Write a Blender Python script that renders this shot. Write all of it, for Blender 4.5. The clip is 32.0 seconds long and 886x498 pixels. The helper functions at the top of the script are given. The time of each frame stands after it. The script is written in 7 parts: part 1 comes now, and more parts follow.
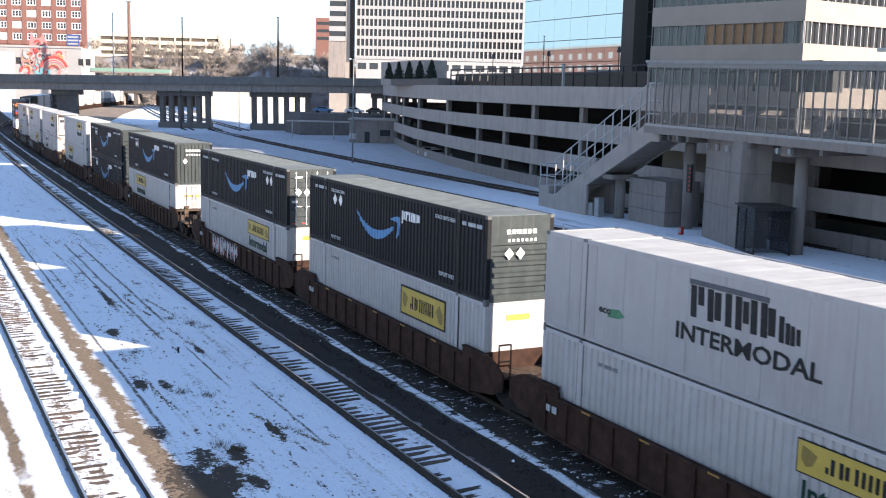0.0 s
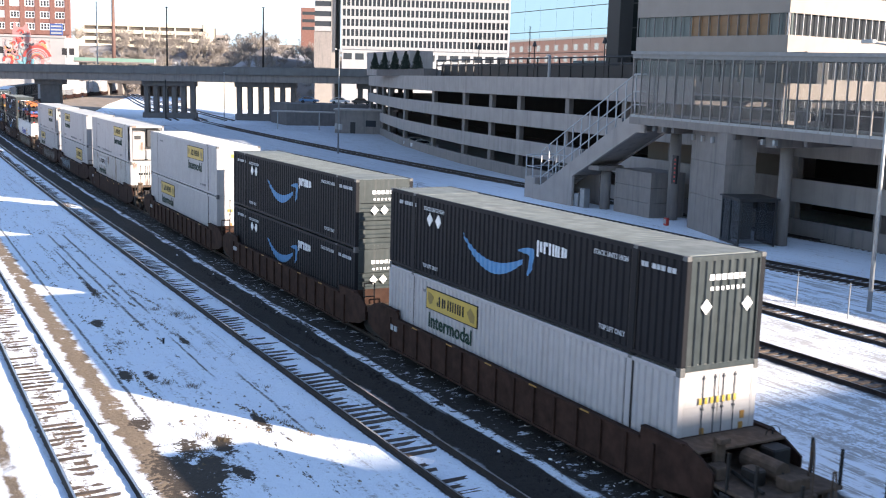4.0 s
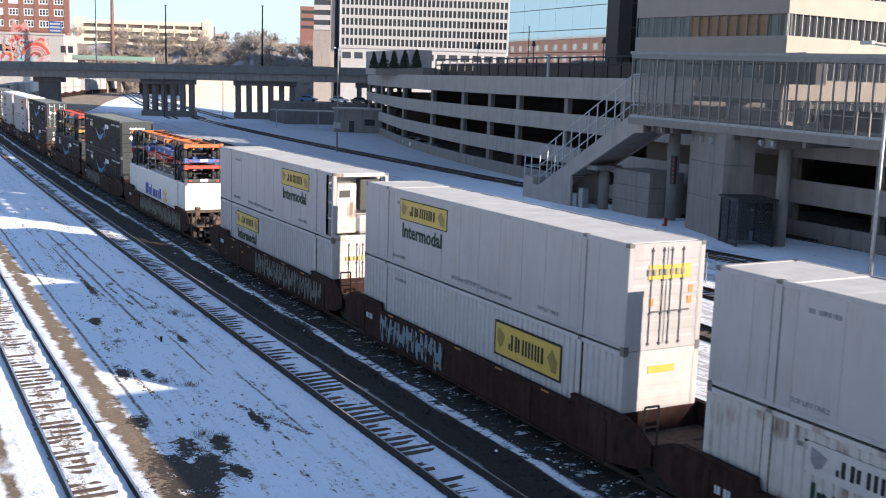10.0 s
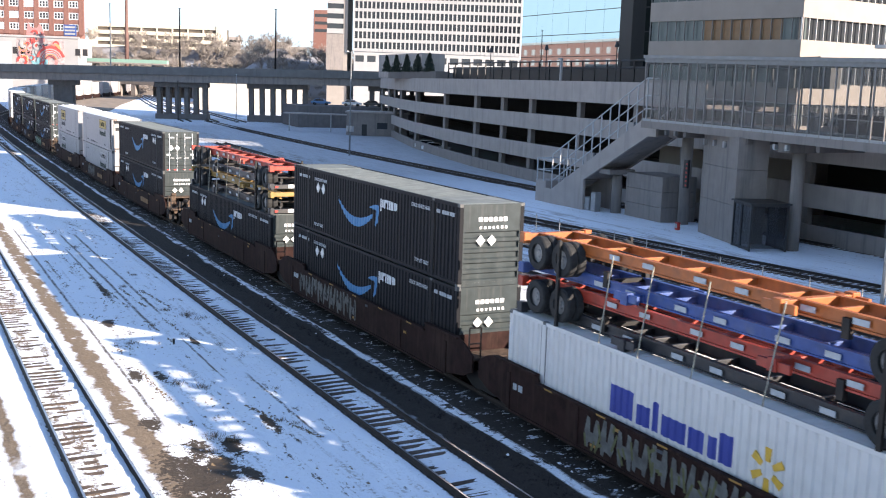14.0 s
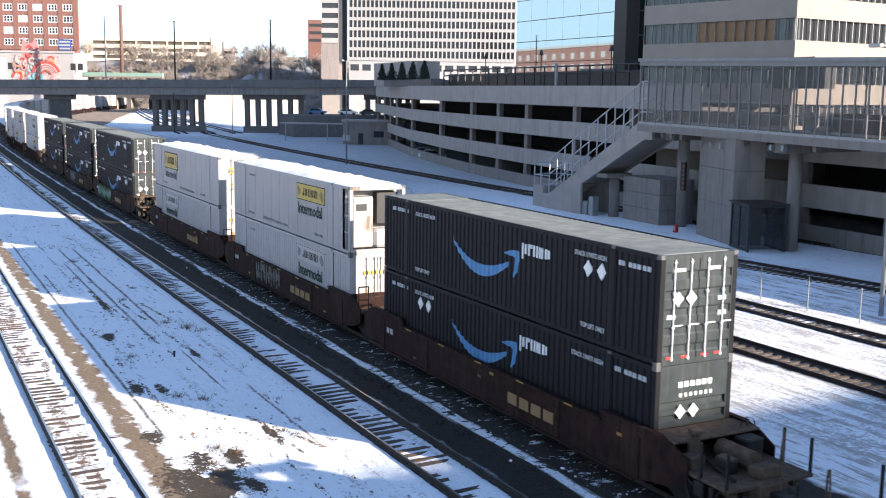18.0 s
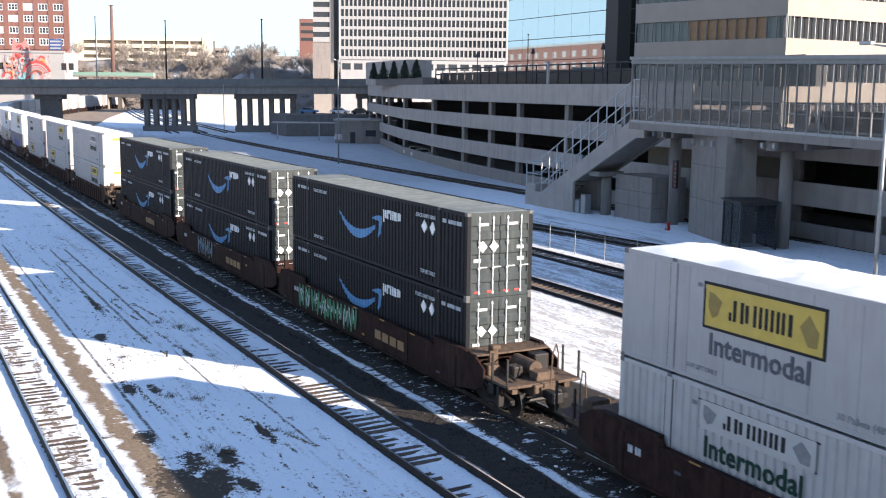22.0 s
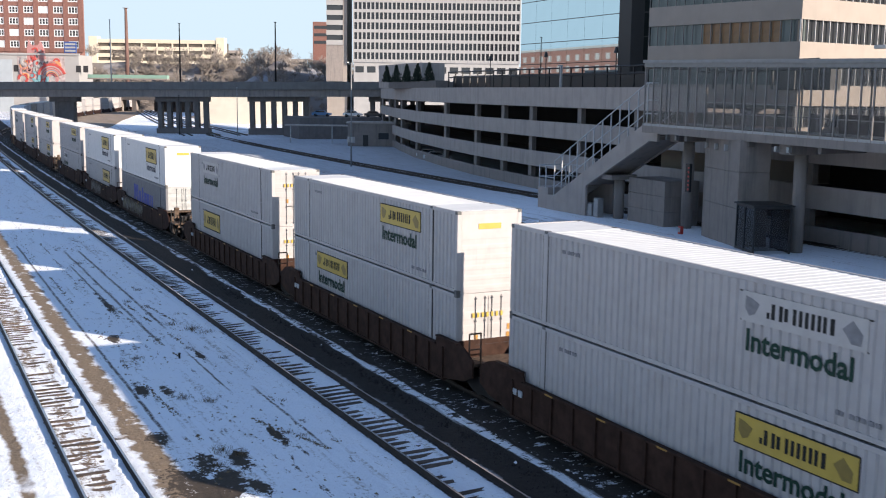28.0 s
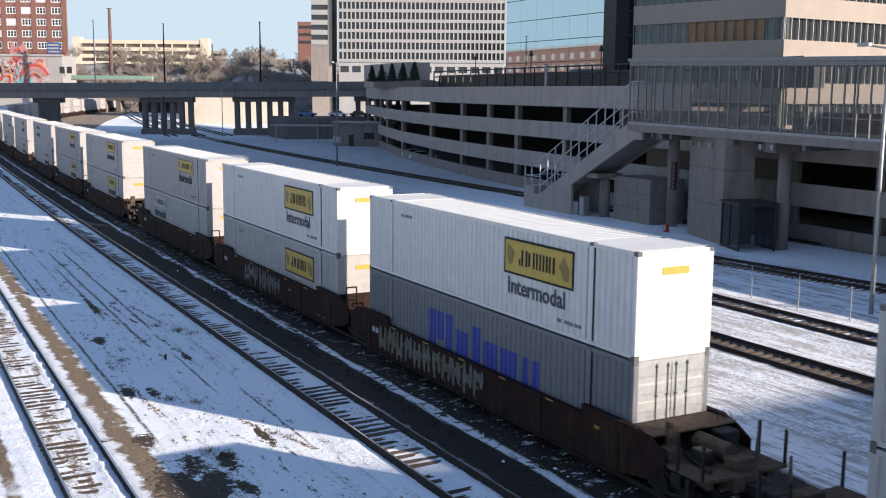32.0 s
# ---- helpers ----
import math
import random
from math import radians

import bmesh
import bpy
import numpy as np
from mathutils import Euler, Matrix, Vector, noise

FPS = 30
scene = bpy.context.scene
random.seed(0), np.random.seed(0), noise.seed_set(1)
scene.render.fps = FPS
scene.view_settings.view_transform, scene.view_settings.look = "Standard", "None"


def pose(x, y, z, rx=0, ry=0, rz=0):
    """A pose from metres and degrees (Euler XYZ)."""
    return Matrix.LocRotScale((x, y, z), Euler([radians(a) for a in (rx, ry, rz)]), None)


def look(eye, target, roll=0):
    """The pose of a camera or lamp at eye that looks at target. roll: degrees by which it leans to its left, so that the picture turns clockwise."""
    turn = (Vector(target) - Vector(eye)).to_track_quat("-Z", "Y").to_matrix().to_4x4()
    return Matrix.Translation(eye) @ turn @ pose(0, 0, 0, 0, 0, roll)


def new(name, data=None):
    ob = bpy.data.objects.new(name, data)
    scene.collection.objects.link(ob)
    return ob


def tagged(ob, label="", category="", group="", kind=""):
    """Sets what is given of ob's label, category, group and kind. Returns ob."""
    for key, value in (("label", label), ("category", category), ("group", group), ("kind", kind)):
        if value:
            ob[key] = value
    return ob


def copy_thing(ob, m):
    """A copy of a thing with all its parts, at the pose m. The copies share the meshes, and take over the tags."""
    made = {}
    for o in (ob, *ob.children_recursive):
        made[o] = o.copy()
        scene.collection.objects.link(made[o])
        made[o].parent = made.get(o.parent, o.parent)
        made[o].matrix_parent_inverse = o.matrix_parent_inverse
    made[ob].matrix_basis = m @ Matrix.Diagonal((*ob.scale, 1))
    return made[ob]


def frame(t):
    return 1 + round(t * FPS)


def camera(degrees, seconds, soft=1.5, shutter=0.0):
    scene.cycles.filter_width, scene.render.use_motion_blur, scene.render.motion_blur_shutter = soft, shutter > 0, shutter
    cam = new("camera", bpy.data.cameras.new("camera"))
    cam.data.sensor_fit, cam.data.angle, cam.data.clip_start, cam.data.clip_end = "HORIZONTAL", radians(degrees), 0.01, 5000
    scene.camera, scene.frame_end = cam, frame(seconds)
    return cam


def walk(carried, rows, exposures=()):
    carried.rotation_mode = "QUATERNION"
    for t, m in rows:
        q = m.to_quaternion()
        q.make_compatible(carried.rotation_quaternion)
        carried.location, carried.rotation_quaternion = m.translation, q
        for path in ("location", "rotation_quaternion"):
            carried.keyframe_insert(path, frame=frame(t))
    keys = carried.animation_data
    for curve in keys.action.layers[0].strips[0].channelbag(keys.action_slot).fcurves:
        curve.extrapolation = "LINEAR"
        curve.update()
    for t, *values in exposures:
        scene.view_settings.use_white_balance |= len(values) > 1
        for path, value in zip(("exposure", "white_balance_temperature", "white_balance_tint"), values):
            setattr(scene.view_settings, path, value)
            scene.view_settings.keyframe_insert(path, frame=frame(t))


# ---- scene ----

# ================= camera =================
EYE = (16.218, -17.244, 10.368)
cam = camera(45.49, 32.0, soft=1.1, shutter=0.12)
SWAY = [
    (0.0, 81.455, -1.456, 62.358),
    (0.5, 81.315, -1.585, 62.599),
    (1.0, 81.051, -1.752, 62.594),
    (1.5, 80.964, -1.770, 62.464),
    (2.0, 80.933, -1.795, 62.290),
    (2.5, 80.961, -1.748, 62.121),
    (3.0, 80.944, -1.722, 61.893),
    (3.5, 80.977, -1.572, 61.621),
    (5.5, 80.949, -1.728, 61.639),
    (6.0, 81.055, -1.818, 61.813),
    (6.5, 81.018, -1.729, 61.780),
    (7.0, 80.957, -1.786, 61.689),
    (7.5, 80.992, -1.879, 61.815),
    (8.0, 81.002, -1.769, 61.723),
    (8.5, 81.014, -1.761, 61.678),
    (9.0, 81.052, -1.730, 61.680),
    (9.5, 81.044, -1.737, 61.530),
    (10.0, 80.940, -1.833, 61.546),
    (10.5, 80.950, -1.923, 61.782),
    (11.0, 81.039, -2.124, 62.204),
    (11.5, 81.040, -2.121, 62.444),
    (12.0, 81.012, -1.984, 62.313),
    (12.5, 80.931, -1.955, 62.103),
    (13.0, 80.989, -1.952, 62.071),
    (13.5, 81.065, -1.915, 62.218),
    (14.0, 81.107, -1.929, 62.229),
    (14.5, 81.092, -1.842, 62.078),
    (16.5, 81.394, -1.364, 62.170),
    (17.0, 81.505, -1.052, 62.223),
    (17.5, 81.483, -0.893, 62.129),
    (18.0, 81.494, -0.821, 61.989),
    (18.5, 81.499, -0.761, 61.850),
    (19.0, 81.448, -0.799, 61.789),
    (19.5, 81.453, -0.886, 61.867),
    (20.0, 81.540, -0.900, 62.091),
    (20.5, 81.519, -0.887, 62.122),
    (21.0, 81.441, -0.700, 61.803),
    (21.5, 81.488, -0.752, 61.691),
    (22.0, 81.433, -0.662, 61.554),
    (22.5, 81.399, -0.675, 61.520),
    (23.0, 81.455, -0.752, 61.781),
    (23.5, 81.525, -0.839, 62.226),
    (24.0, 81.472, -0.871, 62.419),
    (24.5, 81.499, -0.859, 62.457),
    (25.0, 81.632, -0.821, 62.611),
    (25.5, 81.673, -0.783, 62.547),
    (27.5, 81.584, -0.763, 62.106),
    (28.0, 81.586, -0.760, 62.244),
    (28.5, 81.584, -0.772, 62.334),
    (29.0, 81.600, -0.739, 62.450),
    (29.5, 81.580, -0.770, 62.389),
    (30.0, 81.571, -0.667, 62.135),
    (30.5, 81.574, -0.638, 61.914),
    (31.0, 81.553, -0.628, 61.815),
    (31.5, 81.580, -0.585, 61.706),
    (32.0, 81.562, -0.512, 61.461),
]
EXPOSURE = [(0.0, 1.39), (1.0, 1.45), (3.0, 1.47), (6.0, 1.41), (7.0, 0.96), (9.0, 1.01), (11.0, 1.09), (13.0, 1.15), (14.0, 1.43), (17.0, 1.48), (18.0, 1.35), (19.0, 1.28), (20.0, 1.03), (21.0, 1.02), (22.0, 1.29), (23.0, 1.63), (24.0, 1.69), (25.0, 1.60), (26.5, 1.16), (28.0, 0.86), (30.0, 0.83), (32.0, 0.70)]
walk(cam, [(t, pose(*EYE, rx, ry, rz)) for t, rx, ry, rz in SWAY], [(t, e, 7200, 16) for t, e in EXPOSURE])

# ================= light =================
SUN_DIR = Vector((2.5, 1.60, 1.0)).normalized()
world = bpy.data.worlds.new("sky")
scene.world = world
world.use_nodes = True
sky = world.node_tree.nodes.new("ShaderNodeTexSky")
sky.sky_type = "NISHITA"
sky.sun_disc = False
sky.sun_elevation = math.asin(SUN_DIR.z)
sky.sun_rotation = math.atan2(SUN_DIR.x, SUN_DIR.y)
sky.air_density, sky.dust_density, sky.ozone_density = 0.9, 0.0, 2.2
sky.altitude = 1500
bg = world.node_tree.nodes["Background"]
bg.inputs["Strength"].default_value = 0.15
# the pale winter horizon stays thin and blue instead of piling up to white
low = world.node_tree.nodes.new("ShaderNodeVectorMath")
low.operation = "MINIMUM"
low.inputs[1].default_value = (2.40, 3.3, 4.05)
world.node_tree.links.new(sky.outputs[0], low.inputs[0])
world.node_tree.links.new(low.outputs[0], bg.inputs[0])
sun_data = bpy.data.lights.new("sun", "SUN")
sun_data.energy, sun_data.angle, sun_data.color = 5.0, radians(0.53), (1.0, 0.945, 0.86)
sun = new("sun", sun_data)
sun.matrix_world = look(SUN_DIR * 300, (0, 0, 0))

# train travel along the line, metres, 0 at 23 s
TRAVEL = (220.1904, 3.1373, -1.7815, -1.4353)


def travel(t):
    u = (t - 16) / 16
    return sum(c * u ** (i + 1) for i, c in enumerate(TRAVEL)) - 96.732


BEND = 8.9e-5


def bend(x):
    """Sideways drift of the main line at x."""
    y = BEND * x * x if x < 0 else 0.0
    d = -170 - x
    if d > 0:
        y += 8e-4 * d * d if d < 70 else 3.92 + 0.112 * (d - 70)
    if x < -215:
        y += 3.4e-4 * (x + 215) ** 2
    return y


def bend_turn(x):
    return math.degrees(math.atan2(bend(x + 0.5) - bend(x - 0.5), 1.0))


# ================= materials =================
def nodes_of(m):
    m.use_nodes = True
    nt = m.node_tree
    return nt, nt.nodes["Principled BSDF"]


def surface(name, color, rough=0.6, metal=0.0, vary=0.12, scale=6.0, dirt=None, dirt_amt=0.0, dirt_scale=1.2,
            bump=0.0, bump_scale=40.0, streak=False, random_tint=0.0, spec=0.5, rust=0.0):
    """Painted or raw surface: fine grain, larger stains, optional running dirt and bump."""
    m = bpy.data.materials.new(name)
    nt, bsdf = nodes_of(m)
    N, L = nt.nodes.new, nt.links.new
    tc = N("ShaderNodeTexCoord")
    src = tc.outputs["Object"]
    n1 = N("ShaderNodeTexNoise")
    n1.inputs["Scale"].default_value = scale
    n1.inputs["Detail"].default_value = 6
    L(src, n1.inputs["Vector"])
    ramp = N("ShaderNodeMapRange")
    ramp.inputs["From Min"].default_value, ramp.inputs["From Max"].default_value = 0.3, 0.7
    ramp.inputs["To Min"].default_value, ramp.inputs["To Max"].default_value = 1 - vary, 1 + vary
    L(n1.outputs["Fac"], ramp.inputs["Value"])
    mul = N("ShaderNodeVectorMath")
    mul.operation = "SCALE"
    mul.inputs[0].default_value = color
    L(ramp.outputs[0], mul.inputs["Scale"])
    out = mul.outputs[0]
    if random_tint:
        oi = N("ShaderNodeObjectInfo")
        rr = N("ShaderNodeMapRange")
        rr.inputs["To Min"].default_value, rr.inputs["To Max"].default_value = 1 - random_tint, 1 + random_tint
        L(oi.outputs["Random"], rr.inputs["Value"])
        m2 = N("ShaderNodeVectorMath")
        m2.operation = "SCALE"
        L(out, m2.inputs[0])
        L(rr.outputs[0], m2.inputs["Scale"])
        out = m2.outputs[0]
    if dirt:
        n2 = N("ShaderNodeTexNoise")
        n2.inputs["Scale"].default_value = dirt_scale
        n2.inputs["Detail"].default_value = 8
        n2.inputs["Roughness"].default_value = 0.65
        if streak:
            mp = N("ShaderNodeMapping")
            mp.inputs["Scale"].default_value = (3.0, 3.0, 0.25)
            L(src, mp.inputs["Vector"])
            L(mp.outputs[0], n2.inputs["Vector"])
        else:
            L(src, n2.inputs["Vector"])
        mr = N("ShaderNodeMapRange")
        mr.inputs["From Min"].default_value, mr.inputs["From Max"].default_value = 0.5, 0.78
        mr.inputs["To Max"].default_value = dirt_amt
        L(n2.outputs["Fac"], mr.inputs["Value"])
        mx = N("ShaderNodeMix")
        mx.data_type = "RGBA"
        L(mr.outputs[0], mx.inputs["Factor"])
        L(out, mx.inputs["A"])
        mx.inputs["B"].default_value = (*dirt, 1)
        out = mx.outputs["Result"]
    if rust:
        # rust runs: fine upright streaks inside a few larger patches
        mp = N("ShaderNodeMapping")
        mp.inputs["Scale"].default_value = (9.0, 9.0, 0.7)
        L(src, mp.inputs["Vector"])
        n4 = N("ShaderNodeTexNoise")
        n4.inputs["Scale"].default_value = 1.0
        n4.inputs["Detail"].default_value = 5
        L(mp.outputs[0], n4.inputs["Vector"])
        n5 = N("ShaderNodeTexNoise")
        n5.inputs["Scale"].default_value = 0.75
        n5.inputs["Detail"].default_value = 3
        L(src, n5.inputs["Vector"])
        facs = []
        for nn, lo, hi in ((n4, 0.42, 0.60), (n5, 0.50, 0.60)):
            q = N("ShaderNodeMapRange")
            q.inputs["From Min"].default_value, q.inputs["From Max"].default_value = lo, hi
            L(nn.outputs["Fac"], q.inputs["Value"])
            facs.append(q.outputs[0])
        pr = N("ShaderNodeMath")
        pr.operation = "MULTIPLY"
        L(facs[0], pr.inputs[0])
        L(facs[1], pr.inputs[1])
        am = N("ShaderNodeMath")
        am.operation = "MULTIPLY"
        am.inputs[1].default_value = rust
        L(pr.outputs[0], am.inputs[0])
        mx = N("ShaderNodeMix")
        mx.data_type = "RGBA"
        L(am.outputs[0], mx.inputs["Factor"])
        L(out, mx.inputs["A"])
        mx.inputs["B"].default_value = (0.13, 0.065, 0.032, 1)
        out = mx.outputs["Result"]
    L(out, bsdf.inputs["Base Color"])
    bsdf.inputs["Roughness"].default_value = rough
    bsdf.inputs["Metallic"].default_value = metal
    bsdf.inputs["Specular IOR Level"].default_value = spec
    if bump:
        n3 = N("ShaderNodeTexNoise")
        n3.inputs["Scale"].default_value = bump_scale
        n3.inputs["Detail"].default_value = 4
        L(src, n3.inputs["Vector"])
        b = N("ShaderNodeBump")
        b.inputs["Strength"].default_value = bump
        b.inputs["Distance"].default_value = 0.02
        L(n3.outputs["Fac"], b.inputs["Height"])
        L(b.outputs[0], bsdf.inputs["Normal"])
    return m


def glass(name, tint, rough=0.03, alpha=None):
    m = bpy.data.materials.new(name)
    nt, bsdf = nodes_of(m)
    bsdf.inputs["Base Color"].default_value = (*tint, 1)
    bsdf.inputs["Roughness"].default_value = rough
    bsdf.inputs["Metallic"].default_value = 0.0
    bsdf.inputs["IOR"].default_value = 1.5
    if alpha is not None:
        bsdf.inputs["Alpha"].default_value = alpha
    return m


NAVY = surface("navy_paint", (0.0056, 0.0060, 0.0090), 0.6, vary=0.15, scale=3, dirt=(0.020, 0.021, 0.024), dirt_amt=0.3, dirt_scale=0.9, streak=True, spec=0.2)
# pale roof tone: dust, plus the sunlight on top put into the colour
NAVY_ROOF = surface("navy_roof_dust_and_sun", (0.155, 0.172, 0.162), 0.75, vary=0.2, scale=2, dirt=(0.3, 0.3, 0.28), dirt_amt=0.6, dirt_scale=0.5)
GREY_DOOR = surface("grey_green_paint", (0.034, 0.043, 0.044), 0.32, vary=0.2, scale=3, dirt=(0.14, 0.135, 0.125), dirt_amt=0.45, streak=True)
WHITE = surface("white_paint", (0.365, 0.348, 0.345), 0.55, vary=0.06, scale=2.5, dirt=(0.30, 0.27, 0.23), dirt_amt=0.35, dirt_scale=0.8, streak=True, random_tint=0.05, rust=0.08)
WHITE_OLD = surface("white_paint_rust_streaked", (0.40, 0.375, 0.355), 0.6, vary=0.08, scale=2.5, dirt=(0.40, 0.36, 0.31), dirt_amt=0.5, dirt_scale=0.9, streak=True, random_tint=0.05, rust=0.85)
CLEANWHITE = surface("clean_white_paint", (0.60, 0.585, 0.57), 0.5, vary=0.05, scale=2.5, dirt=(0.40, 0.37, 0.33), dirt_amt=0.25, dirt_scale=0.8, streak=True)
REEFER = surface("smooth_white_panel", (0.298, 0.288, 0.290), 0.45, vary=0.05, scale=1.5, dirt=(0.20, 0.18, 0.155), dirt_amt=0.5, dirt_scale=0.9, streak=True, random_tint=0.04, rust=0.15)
# both white roofs sit lighter than the walls: sunlight put into the colour
WHITE_ROOF = surface("white_roof_dust_and_sun", (0.50, 0.49, 0.465), 0.7, vary=0.1, scale=1.5, dirt=(0.36, 0.33, 0.29), dirt_amt=0.5, dirt_scale=0.4)
SUNLITROOF = surface("sunlit_white_roof", (0.72, 0.72, 0.70), 0.6, vary=0.06, scale=1.5, dirt=(0.5, 0.48, 0.45), dirt_amt=0.3, dirt_scale=0.4)
GREYBOX = surface("weathered_grey_paint", (0.135, 0.14, 0.155), 0.55, vary=0.1, scale=3, dirt=(0.2, 0.18, 0.16), dirt_amt=0.4, streak=True)
DARKSTEEL = surface("dark_steel", (0.014, 0.0125, 0.012), 0.6, metal=0.3, vary=0.3, scale=6, dirt=(0.06, 0.036, 0.025), dirt_amt=0.5)
CASTING = surface("casting_iron", (0.10, 0.10, 0.10), 0.6, metal=0.3, vary=0.2)
BROWN = surface("brown_car_paint", (0.040, 0.0200, 0.0145), 0.8, spec=0.15, vary=0.4, scale=3, dirt=(0.058, 0.035, 0.026), dirt_amt=0.5, dirt_scale=1.7, streak=True)
MAROON = surface("maroon_car_paint", (0.024, 0.0105, 0.009), 0.8, spec=0.15, vary=0.4, scale=3, dirt=(0.075, 0.045, 0.032), dirt_amt=0.6, dirt_scale=1.5, streak=True)
RUST = surface("rusty_steel", (0.105, 0.072, 0.053), 0.85, spec=0.2, vary=0.3, scale=5, dirt=(0.05, 0.04, 0.035), dirt_amt=0.6)
YELLOW = surface("yellow_sign", (0.44, 0.30, 0.045), 0.5, vary=0.08, scale=3, dirt=(0.4, 0.33, 0.14), dirt_amt=0.3)
CREAM = surface("faded_sign", (0.37, 0.355, 0.345), 0.5, vary=0.08, scale=3)
BLACK = surface("black_lettering", (0.018, 0.018, 0.019), 0.6, vary=0.15, spec=0.15)
GREEN = surface("green_lettering", (0.005, 0.033, 0.023), 0.6, vary=0.15, spec=0.2)
GREYTXT = surface("grey_lettering", (0.075, 0.08, 0.092), 0.6, vary=0.15, spec=0.2)
FAINT = surface("faded_grey_lettering", (0.17, 0.17, 0.18), 0.6, vary=0.2)
LETTER = surface("white_lettering", (0.70, 0.71, 0.72), 0.5, vary=0.08)
LIMESTONE = surface("sunlit_limestone", (0.55, 0.50, 0.42), 0.85, vary=0.08, scale=0.4, dirt=(0.4, 0.36, 0.3), dirt_amt=0.4, dirt_scale=0.2)
LETTER_DIM = surface("worn_white_lettering", (0.40, 0.42, 0.44), 0.6, vary=0.15)
BLUE = surface("sky_blue_graphic", (0.042, 0.20, 0.40), 0.5, vary=0.08, scale=3)
ROYAL = surface("royal_blue_graphic", (0.022, 0.045, 0.27), 0.5, vary=0.08)
SPARK = surface("gold_graphic", (0.62, 0.36, 0.04), 0.5, vary=0.08)
MOTIF = surface("olive_sign_motif", (0.20, 0.135, 0.025), 0.5, vary=0.1)
PLACARD = surface("placard_white", (0.74, 0.73, 0.70), 0.5, vary=0.05)
REDMARK = surface("red_reflector", (0.45, 0.04, 0.03), 0.4, vary=0.1)
ORANGE = surface("orange_chassis_paint", (0.40, 0.105, 0.022), 0.5, vary=0.2, scale=3, dirt=(0.16, 0.07, 0.04), dirt_amt=0.6)
REDORANGE = surface("red_chassis_paint", (0.36, 0.040, 0.022), 0.5, vary=0.2, scale=3, dirt=(0.14, 0.06, 0.04), dirt_amt=0.6)
CHBLUE = surface("blue_chassis_paint", (0.026, 0.07, 0.24), 0.5, vary=0.2, scale=3, dirt=(0.2, 0.2, 0.2), dirt_amt=0.4)
RUBBER = surface("tyre_rubber", (0.018, 0.018, 0.018), 0.85, vary=0.25, scale=12)
RIM = surface("wheel_rim", (0.20, 0.20, 0.20), 0.5, metal=0.3, vary=0.2)
STRAP = surface("yellow_strap", (0.34, 0.32, 0.26), 0.8, vary=0.15)
RAIL = surface("rail_steel", (0.038, 0.028, 0.024), 0.65, metal=0.3, vary=0.3, scale=4)
REFLECT = surface("amber_reflector_tape", (0.34, 0.17, 0.035), 0.5, vary=0.25, scale=20)
RAILTOP = surface("polished_rail_head", (0.42, 0.42, 0.43), 0.3, metal=0.9, vary=0.15, scale=4)
TIE = surface("weathered_tie_wood", (0.092, 0.066, 0.050), 0.9, vary=0.35, scale=7, bump=0.5, random_tint=0.35)
CONCRETE = surface("grey_concrete", (0.250, 0.214, 0.193), 0.85, vary=0.08, scale=1.2, dirt=(0.10, 0.096, 0.092), dirt_amt=0.8, dirt_scale=0.5, bump=0.15, streak=True)
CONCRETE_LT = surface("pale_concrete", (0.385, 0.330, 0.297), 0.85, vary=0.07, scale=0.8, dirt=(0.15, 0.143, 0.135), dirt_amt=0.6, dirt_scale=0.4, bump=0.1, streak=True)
# stains, plus the shade on piers and underpass put into a darker grey
CONCRETE_DK = surface("stained_shaded_concrete", (0.157, 0.137, 0.126), 0.9, vary=0.12, scale=1.2, dirt=(0.07, 0.068, 0.065), dirt_amt=0.6, dirt_scale=0.4, streak=True)
BRICK = surface("red_brick", (0.22, 0.105, 0.085), 0.9, vary=0.18, scale=1.5, dirt=(0.2, 0.11, 0.09), dirt_amt=0.4, bump=0.2)
OFFWHITE = surface("white_precast", (0.34, 0.33, 0.322), 0.8, vary=0.05, scale=0.3, dirt=(0.52, 0.5, 0.48), dirt_amt=0.4, dirt_scale=0.1)
TANPANEL = surface("tan_stone_panel", (0.30, 0.257, 0.222), 0.75, vary=0.06, scale=0.6, dirt=(0.22, 0.2, 0.18), dirt_amt=0.35, dirt_scale=0.25, streak=True)
GALV = surface("galvanised_steel", (0.34, 0.35, 0.35), 0.5, metal=0.4, vary=0.12, scale=5)
GREYPAINT = surface("grey_painted_steel", (0.22, 0.222, 0.222), 0.55, vary=0.1, scale=3, dirt=(0.22, 0.2, 0.18), dirt_amt=0.4, streak=True)
DARKGLASS = glass("dark_window_glass", (0.02, 0.022, 0.025), 0.05)
WINDOW = glass("office_window_glass", (0.035, 0.038, 0.042), 0.06)
ORANGEGLASS = surface("amber_window_blind", (0.20, 0.098, 0.036), 0.3, vary=0.2, scale=1.5)
PAINTEDRAIL = surface("pale_grey_painted_rail", (0.42, 0.42, 0.42), 0.5, vary=0.1, scale=4)
BRONZE = surface("dull_bronze_frame", (0.23, 0.21, 0.20), 0.5, vary=0.15, scale=3)
GREYGLASS = glass("grey_green_window_glass", (0.10, 0.12, 0.115), 0.08)
MIRROR = surface("mirror_glass", (0.50, 0.64, 0.69), 0.02, metal=1.0, vary=0.02, scale=0.2)
MIRROR_DK = surface("dark_mirror_glass", (0.10, 0.13, 0.13), 0.05, metal=1.0, vary=0.1, scale=0.3)
DARKFRAME = surface("black_frame", (0.02, 0.02, 0.022), 0.5, vary=0.2)
# near-black: the shade of deep garage bays is put into this colour
VOID = surface("shade_black_interior", (0.028, 0.026, 0.025), 0.95, vary=0.2, scale=0.7)
